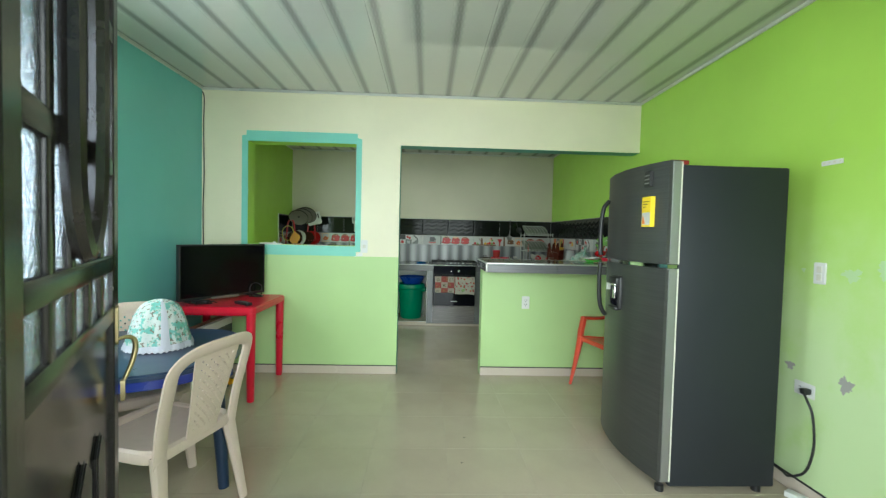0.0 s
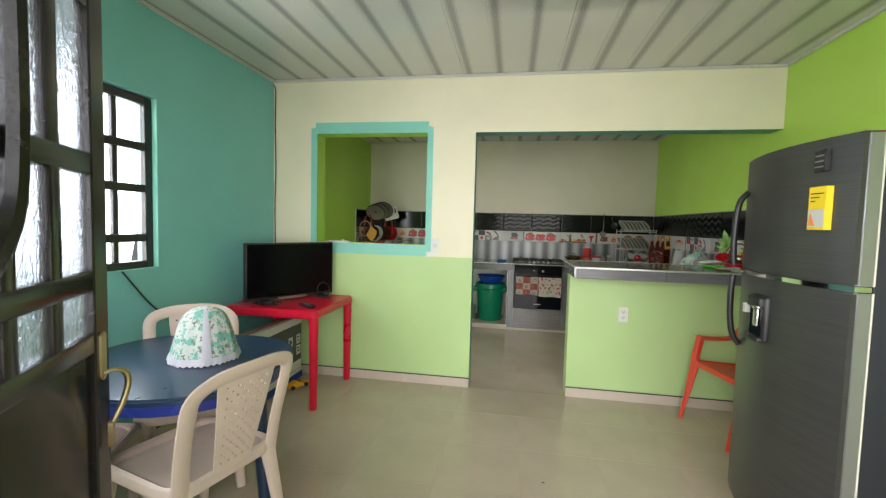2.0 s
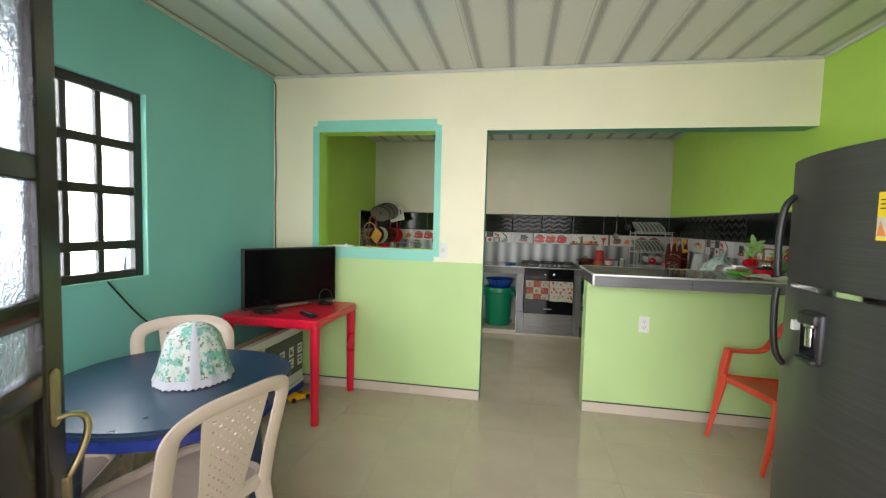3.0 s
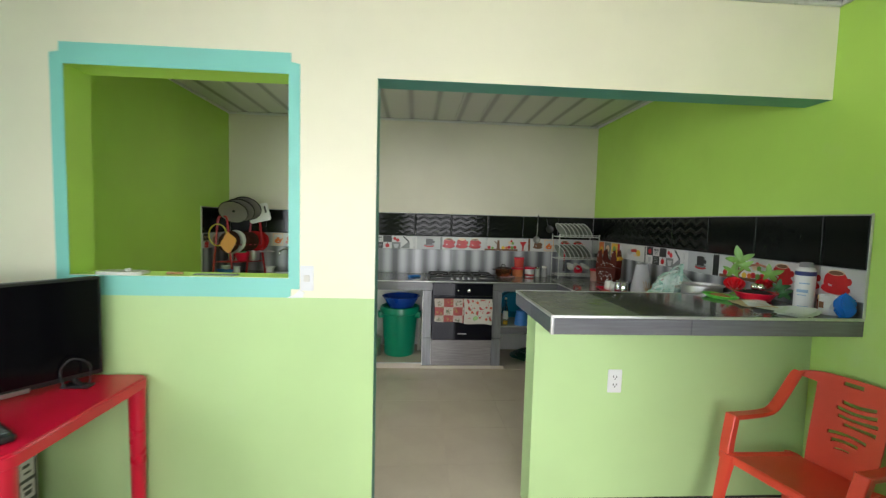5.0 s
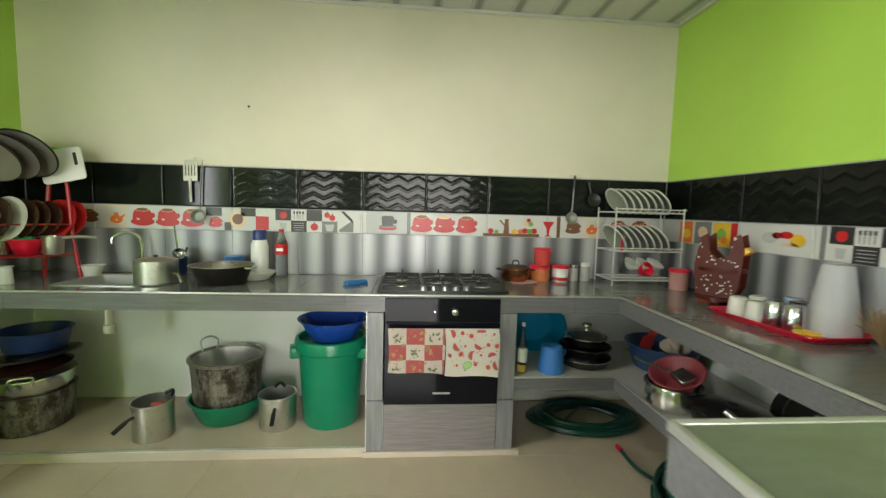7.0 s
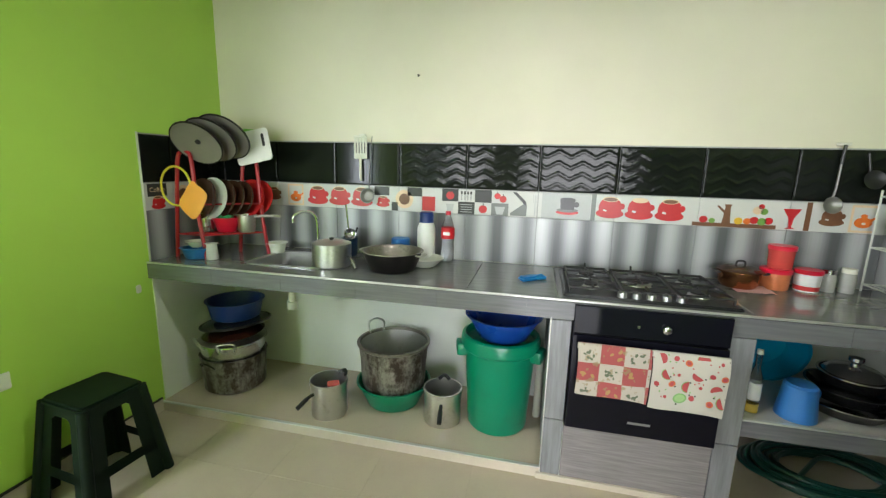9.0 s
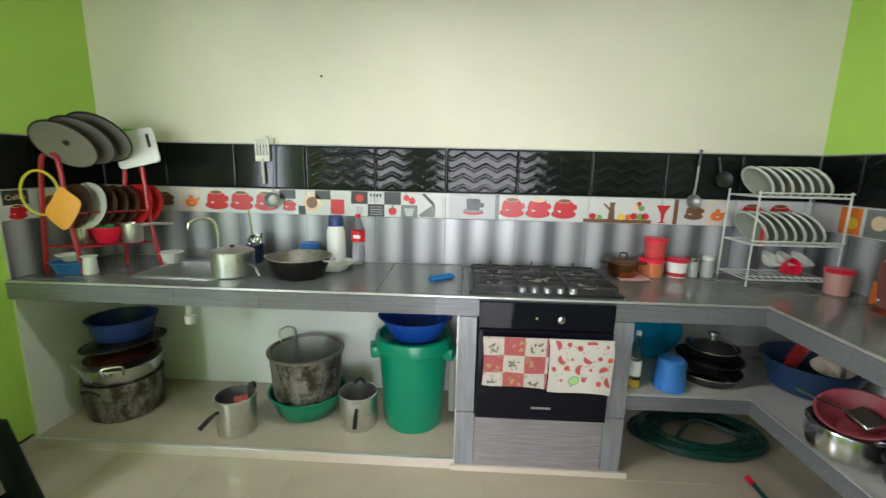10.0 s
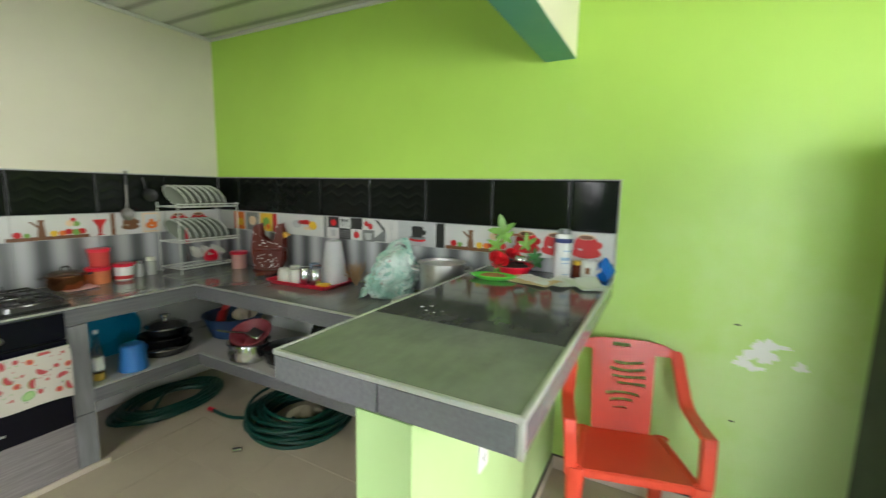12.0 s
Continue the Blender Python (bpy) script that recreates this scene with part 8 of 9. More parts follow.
def on_right(y, z):
    return Matrix(((0, 0, -1, RW), (-1, 0, 0, y), (0, 1, 0, z), (0, 0, 0, 1)))


def on_left(y, z, x=KW):
    return Matrix(((0, 0, 1, x), (1, 0, 0, y), (0, 1, 0, z), (0, 0, 0, 1)))


socket("wall_socket", "white double socket on the bar wall", on_front(1.005, 0.69))
socket("light_switch", "white switch plate painted over beside the hatch", on_front(-0.505, 1.18), 0.062, 0.118, 1, True)
socket("light_switch", "white switch plate on the lime wall", on_right(2.075, 1.160), 0.068, 0.108, 2, True)
socket("wall_socket", "white double socket with a black plug on the lime wall", on_right(2.125, 0.557) @ pose(0, 0, 0, 0, 0, 90), 0.072, 0.118)
socket("wall_socket", "white socket low on the kitchen wall", on_left(5.32, 0.53), 0.118, 0.072)
hk = thing("wall_hook", "small white stick-on hook on the kitchen wall", "hook", on_left(5.965, 0.74))
part("pad", prism(rounded(0.03, 0.045, 0.012, 4), 0, 0.008, 0.003), WHITE_PLASTIC, hk)
pg = thing("power_plug", "black plug and cord of the refrigerator", "plug", pose(0, 0, 0))
part("plug", box((RW - 0.045, 2.08, 0.542), (RW - 0.007, 2.11, 0.572), 0.006, 2), BLACK_PLASTIC, pg)
part("cord", tube(smooth_path([(RW - 0.04, 2.095, 0.555), (RW - 0.06, 2.05, 0.53), (RW - 0.05, 2.025, 0.46), (RW - 0.03, 2.03, 0.30), (RW - 0.04, 2.06, 0.16), (RW - 0.06, 2.13, 0.10), (RW - 0.03, 2.20, 0.085), (RW - 0.03, 2.30, 0.09)], 8), 0.006, 8), CABLE, pg)
pw = thing("power_adapter", "white adapter lying by the skirting", "adapter", pose(1.99, 2.09, 0.0, 0, 0, 25))
part("body", box((-0.03, -0.045, 0), (0.02, 0.045, 0.03), 0.005, 2), WHITE_PLASTIC, pw)
part("lead", tube(smooth_path([(0, -0.045, 0.015), (0.01, -0.10, 0.008), (0.015, -0.25, 0.006), (0.0, -0.4, 0.006)], 6), 0.004, 6), CABLE, pw)
fx = thing("fixing_strip", "white perforated strip on the lime wall", "bracket", on_right(2.045, 1.705))
part("strip", box((-0.055, -0.012, 0), (0.055, 0.012, 0.004), 0.001, 1), WHITE_PLASTIC, fx)
for k in range(4):
    part("hole", lathe([(0, 0.0035), (0.005, 0.0035), (0.005, 0.0048), (0, 0.0048)], 10, None, pose(-0.04 + 0.027 * k, 0, 0)), PVC, fx)


def blotch(name, label, m, w, h, material, seed, t=0.0015, n=52):
    """A ragged flat patch where the paint has come off or been filled."""
    rnd = random.Random(seed)
    ph = [rnd.uniform(0, 6.28) for _ in range(4)]
    pts = []
    for k in range(n):
        a = 2 * math.pi * k / n
        r = 1 + 0.22 * math.sin(3 * a + ph[0]) + 0.16 * math.sin(5 * a + ph[1]) + 0.12 * math.sin(9 * a + ph[2]) + 0.10 * math.sin(14 * a + ph[3])
        pts.append((w / 2 * r * math.cos(a), h / 2 * r * math.sin(a)))
    tagged(part(name, prism(pts, 0.0002, t, 0, None, m), material, None, "", None, 0), label, "patch", kind="structure")


blotch("trim_hole", "bare concrete patch in the lime wall", on_right(1.92, 0.65), 0.062, 0.07, CONCRETE, 1)
blotch("trim_hole", "bare concrete patch in the lime wall", on_right(2.22, 0.655), 0.05, 0.04, CONCRETE, 2)
for k, (y, z, w, h) in enumerate(((3.095, 0.825, 0.10, 0.10), (3.155, 0.770, 0.065, 0.045), (2.960, 0.785, 0.045, 0.038), (3.045, 0.858, 0.08, 0.025), (3.115, 0.750, 0.07, 0.022))):
    blotch("trim_patch", "white filler where the lime paint has peeled", on_right(y, z), w, h, PUTTY, 10 + k, 0.0012 + 0.0007 * k)
THIN = plaster("thin_mint_wash", (0.52, 0.70, 0.40))
for k, (y, z, w, h) in enumerate(((1.92, 1.165, 0.08, 0.055), (1.775, 1.20, 0.07, 0.07), (2.17, 1.17, 0.02, 0.02))):
    blotch("trim_patch", "faded white paint patch on the lime wall", on_right(y, z), w, h, THIN, 20 + k)
for k, (y, z) in enumerate(((3.19, 0.93), (3.17, 0.49))):
    blotch("trim_mark", "small dark mark on the lime wall", on_right(y, z), 0.02, 0.008, BLACK_LINE, 30 + k)

# cables on the walls
cc = thing("wall_cable", "black cable running down the corner of the partition", "cable", pose(0, 0, 0))
part("cable", tube(smooth_path([(LW + 0.005, PY - 0.008, 2.53), (LW + 0.022, PY - 0.008, 2.47), (LW + 0.018, PY - 0.008, 2.2), (LW + 0.024, PY - 0.008, 1.8), (LW + 0.016, PY - 0.008, 1.5), (LW + 0.02, PY - 0.008, 1.1), (LW + 0.02, PY - 0.02, 0.75)], 6), 0.005, 6), CABLE, cc)
cd = thing("wall_cable", "black cable hanging from the window sill", "cable", pose(0, 0, 0))
part("cable", tube(smooth_path([(LW + 0.006, 2.46, 1.055), (LW + 0.008, 2.52, 0.98), (LW + 0.010, 2.62, 0.86), (LW + 0.012, 2.72, 0.77), (LW + 0.015, 2.85, 0.69), (LW + 0.02, 3.1, 0.62), (LW + 0.03, 3.30, 0.66)], 6), 0.005, 6), CABLE, cd)
ce = thing("floor_cable", "black cable lying along the kitchen skirting", "cable", pose(0, 0, 0))
part("cable", tube(smooth_path([(KW + 0.02, 4.9, 0.085), (KW + 0.02, 5.3, 0.083), (KW + 0.02, 5.7, 0.086), (KW + 0.02, 6.0, 0.084)], 5), 0.005, 6), CABLE, ce)
for k, (x, y) in enumerate(((0.34, 2.72), (0.30, 2.42), (-0.42, 3.88), (-0.62, 5.66))):
    blotch("floor_speck", "small dark speck of dirt on the tiles", pose(x, y, 0.0, 0, 0, 40 * k), 0.016, 0.007, BLACK_LINE, 50 + k, 0.0012, 10)


# ---- printed pictures on the tile strip ----
P_RED = mat("red_glaze_print", (0.50, 0.012, 0.015), 0.34, var=0.15, scale=40)
P_DARK = mat("black_glaze_print", (0.02, 0.02, 0.02), 0.34)
P_GREY = mat("grey_glaze_print", (0.16, 0.17, 0.165), 0.34, var=0.2, scale=30)
P_SILV = mat("silver_glaze_print", (0.42, 0.43, 0.43), 0.34, var=0.15, scale=20)
P_BROWN = mat("brown_glaze_print", (0.16, 0.07, 0.03), 0.34, var=0.3, scale=40)
P_CREAM = mat("cream_glaze_print", (0.70, 0.52, 0.34), 0.34, var=0.15, scale=40)
P_ORANGE = mat("orange_glaze_print", (0.70, 0.16, 0.02), 0.34, var=0.25, scale=40)
P_GREEN = mat("green_glaze_print", (0.16, 0.34, 0.06), 0.34, var=0.3, scale=40)
P_YELLOW = mat("yellow_glaze_print", (0.72, 0.45, 0.03), 0.34, var=0.2, scale=40)
strip = thing("tile_pictures", "printed coffee cups and fruit on the tile strip", "print", kind="structure")


def ink(material, poly, m, lvl=0):
    """One printed shape; lvl lifts it over those beneath."""
    b = prism(poly, 0.0001 + 0.00025 * lvl, 0.0004 + 0.00025 * lvl, 0, None, m)
    part("print", b, material, strip, "", None, 0)


def rect(x0, z0, x1, z1):
    return [(x0, z0), (x1, z0), (x1, z1), (x0, z1)]


def cup(m, s=1.0, col=None, inside=None):
    """A round-bellied cup on its saucer."""
    col, inside = col or P_RED, inside or P_BROWN
    ink(col, oval(0.126 * s, 0.046 * s, 22, 0, -0.026 * s), m, 0)
    ink(col, [(x * s, z * s) for x, z in ((-0.035, 0.042), (-0.047, 0.026), (-0.052, 0.004), (-0.050, -0.018), (-0.036, -0.040), (0.036, -0.040), (0.050, -0.018), (0.052, 0.004), (0.047, 0.026), (0.035, 0.042))], m, 1)
    ink(col, [(0.054 * s + 0.012 * s * math.cos(a), 0.010 * s + 0.015 * s * math.sin(a)) for a in [2 * math.pi * k / 14 for k in range(14)]], m, 0)
    ink(P_CREAM, oval(0.072 * s, 0.024 * s, 20, 0, 0.042 * s), m, 2)
    ink(inside, oval(0.062 * s, 0.018 * s, 20, 0, 0.041 * s), m, 3)
    ink(PRINT_WHITE, [(-0.030 * s, -0.006 * s), (-0.014 * s, -0.010 * s), (-0.016 * s, -0.018 * s), (-0.032 * s, -0.014 * s)], m, 2)


def teapot(m, s=1.0, col=None):
    col = col or P_ORANGE
    ink(col, oval(0.075 * s, 0.052 * s, 20, 0, -0.012 * s), m, 0)
    ink(col, oval(0.030 * s, 0.020 * s, 14, 0, 0.020 * s), m, 1)
    ink(col, [(0.03 * s, -0.01 * s), (0.055 * s, 0.016 * s), (0.050 * s, 0.020 * s), (0.025 * s, 0.006 * s)], m, 1)
    ink(PRINT_WHITE, oval(0.018 * s, 0.012 * s, 10, 0.002 * s, -0.016 * s), m, 2)


def apple(m, s=1.0):
    ink(P_RED, oval(0.042 * s, 0.040 * s, 18, 0, -0.002 * s), m, 1)
    ink(P_DARK, rect(-0.002 * s, 0.014 * s, 0.003 * s, 0.028 * s), m, 2)


def checker(m):
    """Eight fields, dark and light, with apples, cherries and kitchen tools."""
    w, h = 0.0965, 0.071
    for c in range(4):
        for r in range(2):
            x, z = -0.193 + w * c, -0.071 + h * r
            if (c + r) % 2 == 1:
                ink(P_DARK if (c, r) != (3, 0) else P_GREY, rect(x, z, x + w, z + h), m, 0)
            q = m @ Matrix.Translation((x + w / 2, z + h / 2, 0))
            if (c, r) in ((0, 1), (2, 0)):
                apple(q, 1.15)
            elif (c, r) == (3, 1):
                apple(q @ Matrix.Translation((-0.016, 0.006, 0)), 0.85)
                apple(q @ Matrix.Translation((0.016, -0.010, 0.0003)), 0.95)
            elif (c, r) == (1, 1):
                for k in range(4):
                    ink(P_DARK, rect(-0.030 + 0.018 * k, -0.026, -0.027 + 0.018 * k, 0.026), q, 1)
                    ink(P_DARK, rect(-0.034 + 0.018 * k, 0.008, -0.023 + 0.018 * k, 0.024), q, 1)
            elif (c, r) == (1, 0):
                for k in range(4):
                    ink(P_SILV, rect(-0.034, -0.024 + 0.014 * k, 0.034, -0.021 + 0.014 * k), q, 1)
            elif (c, r) == (3, 0):
                ink(P_SILV, [(-0.018, -0.028), (0.018, -0.028), (0.030, 0.016), (-0.030, 0.016)], q, 1)
            elif (c, r) == (0, 0):
                ink(P_SILV, [(-0.016, -0.022), (0.016, -0.022), (0.024, 0.020), (-0.024, 0.020)], q, 1)


def cutlery(m):
    """A dark curved napkin and a fork on white."""
    ink(P_DARK, [(-0.070, 0.066), (-0.048, 0.066), (0.004, 0.016), (0.012, -0.010), (-0.006, 0.002)], m, 0)
    ink(P_GREY, [(-0.006, 0.002), (0.012, -0.010), (0.010, -0.066), (-0.078, -0.066), (-0.080, -0.052)], m, 0)
    ink(P_SILV, rect(0.053, -0.06, 0.058, 0.05), m, 0)
    for k in range(3):
        ink(P_SILV, rect(0.044 + 0.009 * k, 0.010, 0.047 + 0.009 * k, 0.055), m, 0)


def hat(m):
    ink(P_SILV, rect(-0.128, -0.070, 0.130, 0.070), m, 0)
    ink(P_RED, oval(0.12, 0.026, 20, 0.01, -0.034), m, 1)
    ink(P_GREY, oval(0.115, 0.024, 20, 0.01, -0.022), m, 2)
    ink(P_DARK, [(-0.026, -0.02), (0.045, -0.02), (0.050, 0.040), (0.03, 0.046), (-0.012, 0.046), (-0.030, 0.040)], m, 3)
    ink(P_DARK, oval(0.03, 0.03, 14, 0.056, 0.01), m, 2)


def fruit(m):
    ink(P_BROWN, rect(-0.19, -0.070, 0.19, -0.050), m, 0)
    ink(P_BROWN, [(-0.055, -0.052), (-0.015, -0.052), (-0.022, 0.03), (-0.016, 0.045), (-0.05, 0.045), (-0.046, 0.03)], m, 1)
    ink(P_BROWN, [(-0.05, 0.0), (-0.085, 0.035), (-0.078, 0.04), (-0.045, 0.012)], m, 1)
    for x, z, r, c in ((-0.14, -0.035, 0.04, P_RED), (-0.10, -0.04, 0.03, P_GREEN), (0.02, -0.036, 0.04, P_YELLOW), (0.06, -0.036, 0.036, P_ORANGE), (0.09, -0.03, 0.04, P_RED), (0.125, -0.035, 0.042, P_GREEN), (0.10, 0.02, 0.045, P_CREAM), (0.13, 0.015, 0.035, P_GREEN), (0.115, 0.04, 0.028, P_RED), (0.155, -0.03, 0.04, P_RED)):
        ink(c, oval(r, r * 0.9, 12, x, z), m, 2)


def framed(m):
    ink(P_CREAM, rect(-0.055, -0.066, 0.055, 0.066), m, 0)
    ink(PRINT_WHITE, rect(-0.044, -0.055, 0.044, 0.055), m, 1)
    teapot(m @ Matrix.Translation((0, -0.006, 0.0005)), 1.0)


def back(x):
    return Matrix(((1, 0, 0, x), (0, 0, -1, BY - 0.0112), (0, 1, 0, 1.216), (0, 0, 0, 1)))


def side(y):
    return Matrix(((0, 0, -1, RW - 0.0112), (-1, 0, 0, y), (0, 1, 0, 1.216), (0, 0, 0, 1)))


cup(back(-1.665), 0.80, P_BROWN)
framed(back(-1.51))
for x in (-1.357, -1.210, -1.063):
    cup(back(x), 1.12)
cup(back(-0.925) @ Matrix.Translation((0, -0.020, 0)), 0.66)
ink(P_DARK, rect(-0.050, 0.018, 0.045, 0.070), back(-0.930), 0)
ink(P_CREAM, oval(0.110, 0.110, 22), back(-0.790), 0)
ink(P_BROWN, oval(0.066, 0.066, 18), back(-0.790), 1)
ink(P_DARK, rect(-0.045, 0.020, 0.045, 0.070), back(-0.725), 0)
ink(P_DARK, rect(-0.020, -0.070, 0.020, -0.020), back(-0.850), 0)
ink(P_RED, rect(-0.040, -0.062, 0.040, 0.022), back(-0.640), 1)
checker(back(-0.366))
cutlery(back(-0.082))
hat(back(0.138))
ink(P_GREY, rect(-0.012, -0.070, 0.012, 0.070), back(0.283), 0)
for x, fill in ((0.368, P_BROWN), (0.515, P_CREAM), (0.662, P_BROWN)):
    cup(back(x), 1.12, P_RED, fill)
fruit(back(0.965))
ink(P_RED, [(-0.040, 0.035), (0.040, 0.035), (0.012, -0.010), (0.006, -0.055), (0.024, -0.064), (-0.024, -0.064), (-0.006, -0.055), (-0.012, -0.010)], back(1.215), 0)
ink(P_BROWN, rect(-0.012, -0.07, 0.012, 0.07), back(1.285), 0)
cup(back(1.385), 0.85, P_BROWN, P_SILV)
framed(back(1.515))
cup(back(1.70), 1.1)
cup(back(1.85), 1.1)
# side wall, from the corner outwards
ink(P_ORANGE, rect(-0.060, -0.066, 0.060, 0.066), side(6.41), 0)
ink(P_YELLOW, oval(0.07, 0.06, 18, 0.01, -0.01), side(6.41), 1)
ink(P_GREY, rect(-0.070, -0.066, 0.070, 0.066), side(6.26), 0)
ink(P_CREAM, oval(0.08, 0.07, 18, 0, 0.005), side(6.26), 1)
ink(P_YELLOW, rect(-0.065, -0.066, 0.065, 0.066), side(6.11), 0)
ink(P_GREEN, oval(0.07, 0.07, 18), side(6.11), 1)
ink(P_ORANGE, oval(0.05, 0.04, 14, 0.02, -0.03), side(6.11), 2)
ink(P_RED, rect(-0.022, -0.066, 0.022, 0.066), side(6.02), 0)
for x, z, w, h, c in ((-0.085, 0.005, 0.09, 0.055, P_SILV), (-0.045, 0.018, 0.06, 0.030, P_RED), (0.005, 0.022, 0.07, 0.034, P_RED), (0.065, 0.0, 0.075, 0.060, P_YELLOW), (0.020, -0.022, 0.09, 0.020, P_CREAM)):
    ink(c, oval(w, h, 16, x, z), side(5.71), 1)
ink(P_GREY, rect(-0.012, -0.070, 0.012, 0.070), side(5.53), 0)
checker(side(5.312))
cutlery(side(5.045))
hat(side(4.812))
ink(P_DARK, rect(-0.028, -0.070, 0.028, 0.070), side(4.648), 0)
fruit(side(4.42))
for y in (4.135, 3.985, 3.835):
    cup(side(y), 1.15)


def left_side(y):
    return Matrix(((0, 0, 1, KW + 0.0112), (1, 0, 0, y), (0, 1, 0, 1.216), (0, 0, 0, 1)))


ink(P_DARK, rect(-0.06, 0.0, 0.06, 0.068), left_side(6.13), 0)
text_on("wording", "Coffee", 0.035, left_side(6.13) @ pose(0, 0.034, 0.0008), P_CREAM, strip, 0.0002)
cup(left_side(6.13) @ Matrix.Translation((0, -0.035, 0)), 0.7)
ink(P_CREAM, oval(0.11, 0.11, 22), left_side(6.30), 0)
ink(P_BROWN, oval(0.07, 0.07, 20), left_side(6.30), 1)
cup(left_side(6.48), 1.0)


# ---- tiles, piece by piece ----
def shared(name, b, material):
    me = bpy.data.meshes.new(name)
    b.to_mesh(me)
    b.free()
    for q in material if isinstance(material, (list, tuple)) else [material]:
        me.materials.append(q)
    return me


# floor tiles, 45 cm
ft = shared("floor_tile", box((-0.2242, -0.2242, -0.008), (0.2242, 0.2242, 0.0), 0.0006, 1), FLOOR_TILE)
xs = [0.217 + 0.45 * (k + 0.5) for k in range(-5, 4)]
ys = [2.13 + 0.45 * (k + 0.5) for k in range(-6, 10)]
for x in xs:
    for y in ys:
        piece("tile", ft, floor, (x, y, 0.0))


# counter top tiles
def top_tile(x0, x1, y0, y1):
    part("tile", box((x0 + 0.001, y0 + 0.001, CZ - 0.010), (x1 - 0.001, y1 - 0.001, CZ), 0.0012, 1), COUNTER_TOP, counter)


for x0, x1 in ((KW, -1.53), (-1.10, -0.70), (-0.70, -0.30), (-0.30, 0.10), (0.10, 0.85), (0.85, 1.42), (1.42, RW)):
    top_tile(x0, x1, CY + 0.012, BY - 0.008)
top_tile(-1.53, -1.10, CY + 0.012, sy0)
top_tile(-1.53, -1.10, sy1, BY - 0.008)
for k in range(5):
    y1 = CY + 0.012 - 0.40 * k
    top_tile(CX + 0.012, RW - 0.008, max(QY, y1 - 0.40), y1)
x = KW
while x < CX:
    part("tile", box((x + 0.0002, CY, CB - 0.003), (min(x + 0.40, CX) - 0.0002, CY + 0.012, CZ - 0.010), 0.0006, 1), GREY_TILE, counter)
    x += 0.40
y = CY
while y > QY:
    part("tile", box((CX, max(y - 0.40, QY) + 0.0002, CB - 0.003), (CX + 0.012, y - 0.0002, CZ - 0.010), 0.0006, 1), GREY_TILE, counter)
    y -= 0.40


# wall tiles: black relief above, printed strip, steel print below
def relief(w, h=0.246, depth=0.0018):
    """A black tile with raised zigzag waves, facing -y, its lower left corner at the origin."""
    nx, nz = max(6, int(w / 0.0075)), 40
    b = bmesh.new()
    g = {}
    for i in range(nx + 1):
        for j in range(nz + 1):
            x, z = w * i / nx, h * j / nz
            q = 2 * math.pi * x / 0.126
            wave = 0.0135 * (math.sin(q) - 0.16 * math.sin(3 * q))
            t = ((z + wave) / 0.0575) % 1.0
            ridge = math.exp(-((t - 0.5) / 0.12) ** 2)
            edge = min(1.0, min(x, w - x, z, h - z) / 0.006)
            g[i, j] = b.verts.new((x, -0.006 - depth * ridge * edge - 0.001 * edge, z))
    for i in range(nx):
        for j in range(nz):
            b.faces.new((g[i, j], g[i + 1, j], g[i + 1, j + 1], g[i, j + 1]))
    for f in b.faces:
        f.smooth = True
    rim = [g[i, 0] for i in range(nx + 1)] + [g[nx, j] for j in range(1, nz + 1)] + [g[i, nz] for i in range(nx - 1, -1, -1)] + [g[0, j] for j in range(nz - 1, 0, -1)]
    base = [b.verts.new((v.co.x, 0, v.co.z)) for v in rim]
    for k in range(len(rim)):
        n = (k + 1) % len(rim)
        b.faces.new((rim[n], rim[k], base[k], base[n]))
    return b


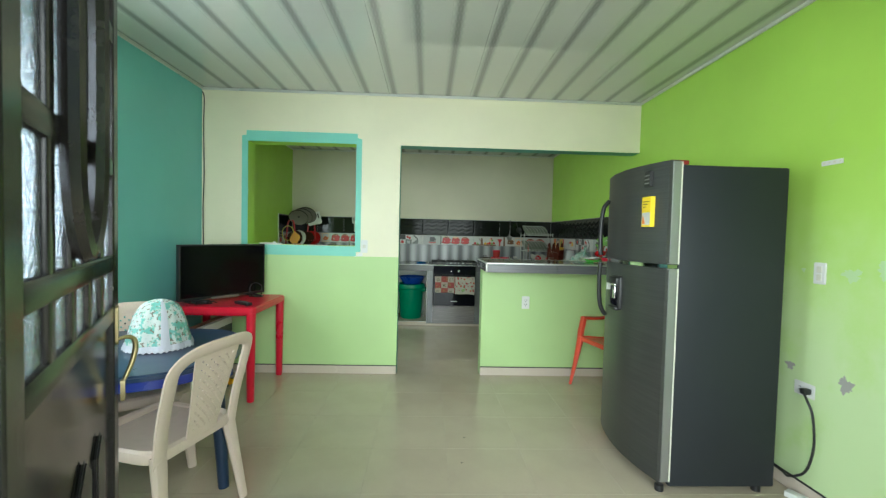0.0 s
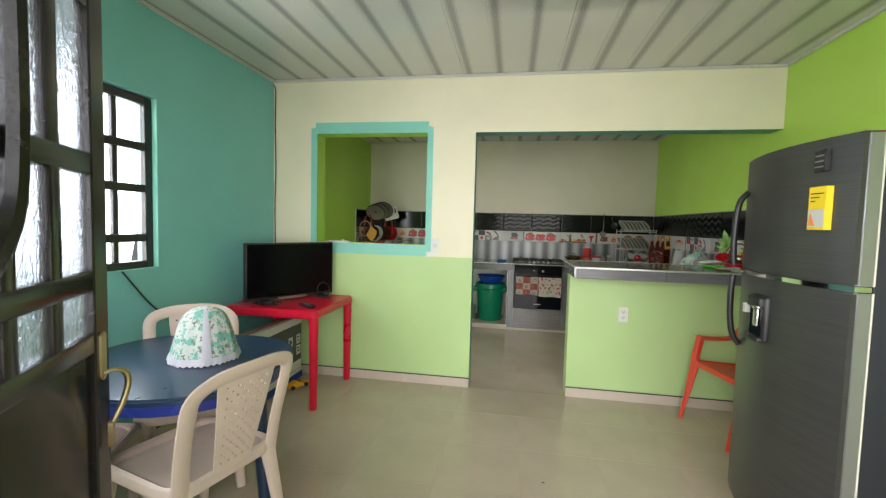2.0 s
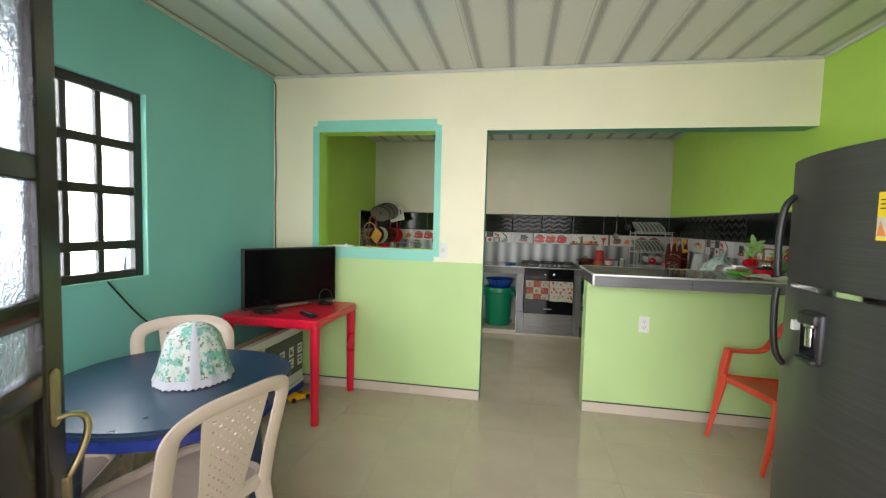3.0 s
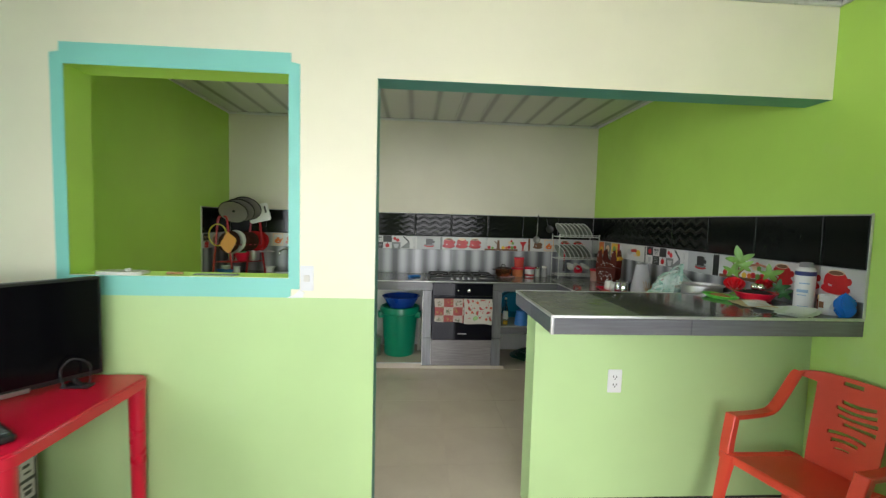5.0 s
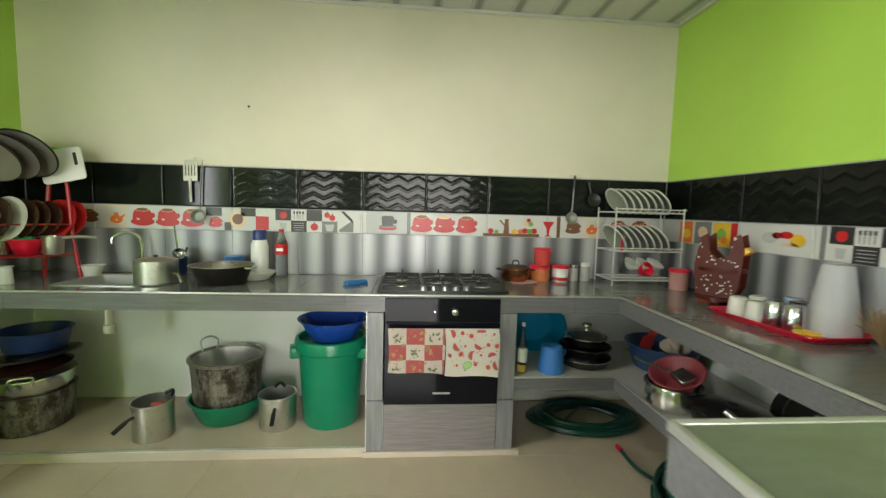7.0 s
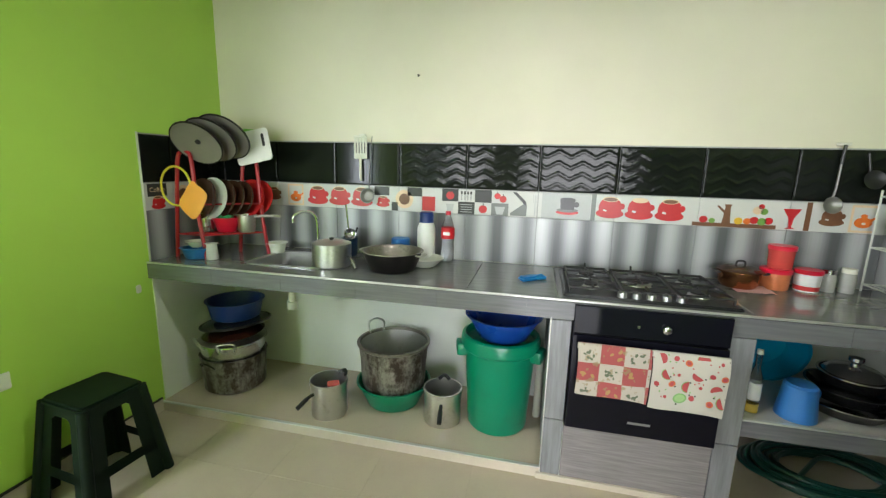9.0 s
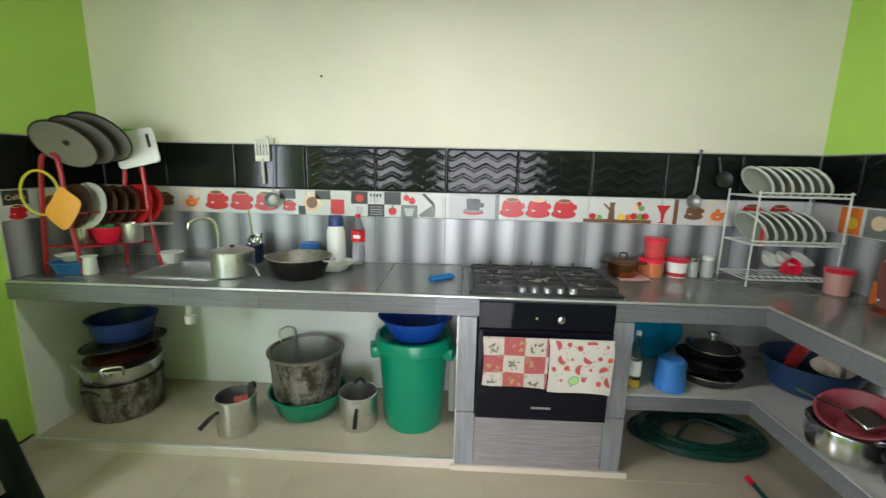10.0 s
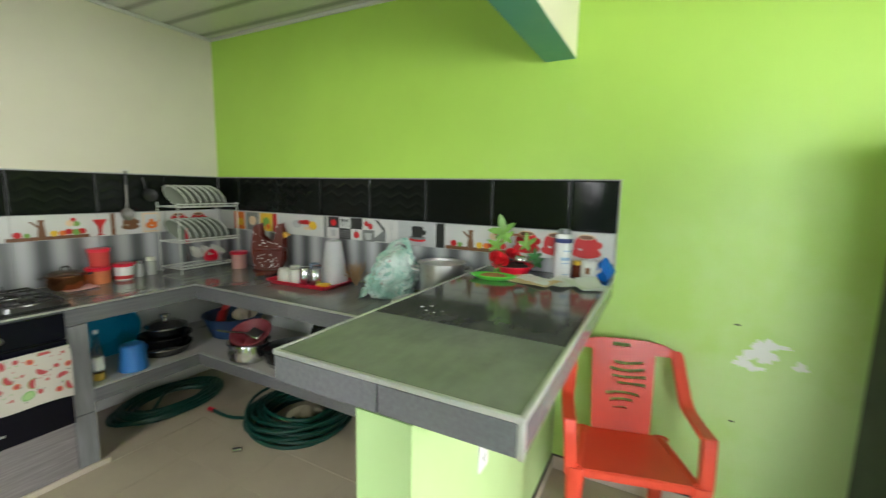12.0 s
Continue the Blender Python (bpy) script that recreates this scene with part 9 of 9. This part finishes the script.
splash = thing("backsplash", "black relief tiles over printed and steel-look tiles", "backsplash", kind="structure")
part("mortar", box((KW, BY - 0.003, CZ), (RW, BY, 1.545), 0, 1, box((RW - 0.003, BF, BZ), (RW, BB, 1.545), 0, 1, box((RW - 0.003, BB, CZ + 0.001), (RW, BY - 0.003, 1.545), 0, 1, box((KW, CY + 0.02, CZ), (KW + 0.003, BY - 0.003, 1.545))))), DARK_GROUT, splash)
part("edge_strip", box((RW - 0.014, BF - 0.004, BZ), (RW, BF, 1.548), 0.002, 1, box((KW, CY + 0.015, CZ), (KW + 0.014, CY + 0.02, 1.548), 0.002, 1)), ALU_TRIM, splash)
cuts_b = [KW + 0.012] + [-0.012 + 0.4058 * k for k in range(-4, 6)] + [RW - 0.012]
cuts_r = [BF + 0.002] + [3.920 + 0.4125 * k for k in range(7)] + [BY - 0.012]
cuts_l = [CY + 0.022, 6.24, BY - 0.012]
cache = {}


def tile_meshes(w, steel, depth):
    key = (round(w, 3), steel.name, depth)
    if key not in cache:
        cache[key] = (shared("black_tile", relief(w - 0.003, 0.246, depth), BLACK_TILE),
                      shared("strip_tile", box((0, -0.008, 0), (w - 0.003, 0, 0.142), 0.001, 1), PRINT_WHITE))
    return cache[key]


for cuts, place, steel in ((cuts_b, lambda s: (s, BY - 0.003, 0), STEEL_TILE_X), (cuts_r, lambda s: (RW - 0.003, s, -90), STEEL_TILE_Y), (cuts_l, lambda s: (KW + 0.003, s, 90), STEEL_TILE_Y)):
    for s0, s1 in zip(cuts, cuts[1:]):
        flat = place(0)[2] == 90 or place(0)[2] == 0 and s1 < -0.7 or place(0)[2] == -90 and s1 < 4.77
        bl, stp = tile_meshes(s1 - s0, steel, 0.0 if flat else 0.0018)
        start = s1 if place(0)[2] == -90 else s0
        px, py, rot = place(start + (-0.0015 if place(0)[2] == -90 else 0.0015))
        piece("black_tile", bl, splash, (px, py, 1.292), rot)
        piece("strip_tile", stp, splash, (px, py, 1.145), rot)
        z0 = CZ + 0.001
        if rot == 0:
            part("steel_tile", box((s0 + 0.0015, BY - 0.010, z0), (s1 - 0.0015, BY - 0.003, 1.142), 0.001, 1), steel, splash)
        elif rot == -90:
            if s1 <= BB + 0.02:
                z0 = BZ + 0.001
            part("steel_tile", box((RW - 0.010, s0 + 0.0015, z0), (RW - 0.003, s1 - 0.0015, 1.142), 0.001, 1), steel, splash)
        else:
            part("steel_tile", box((KW + 0.003, s0 + 0.0015, z0), (KW + 0.010, s1 - 0.0015, 1.142), 0.001, 1), steel, splash)
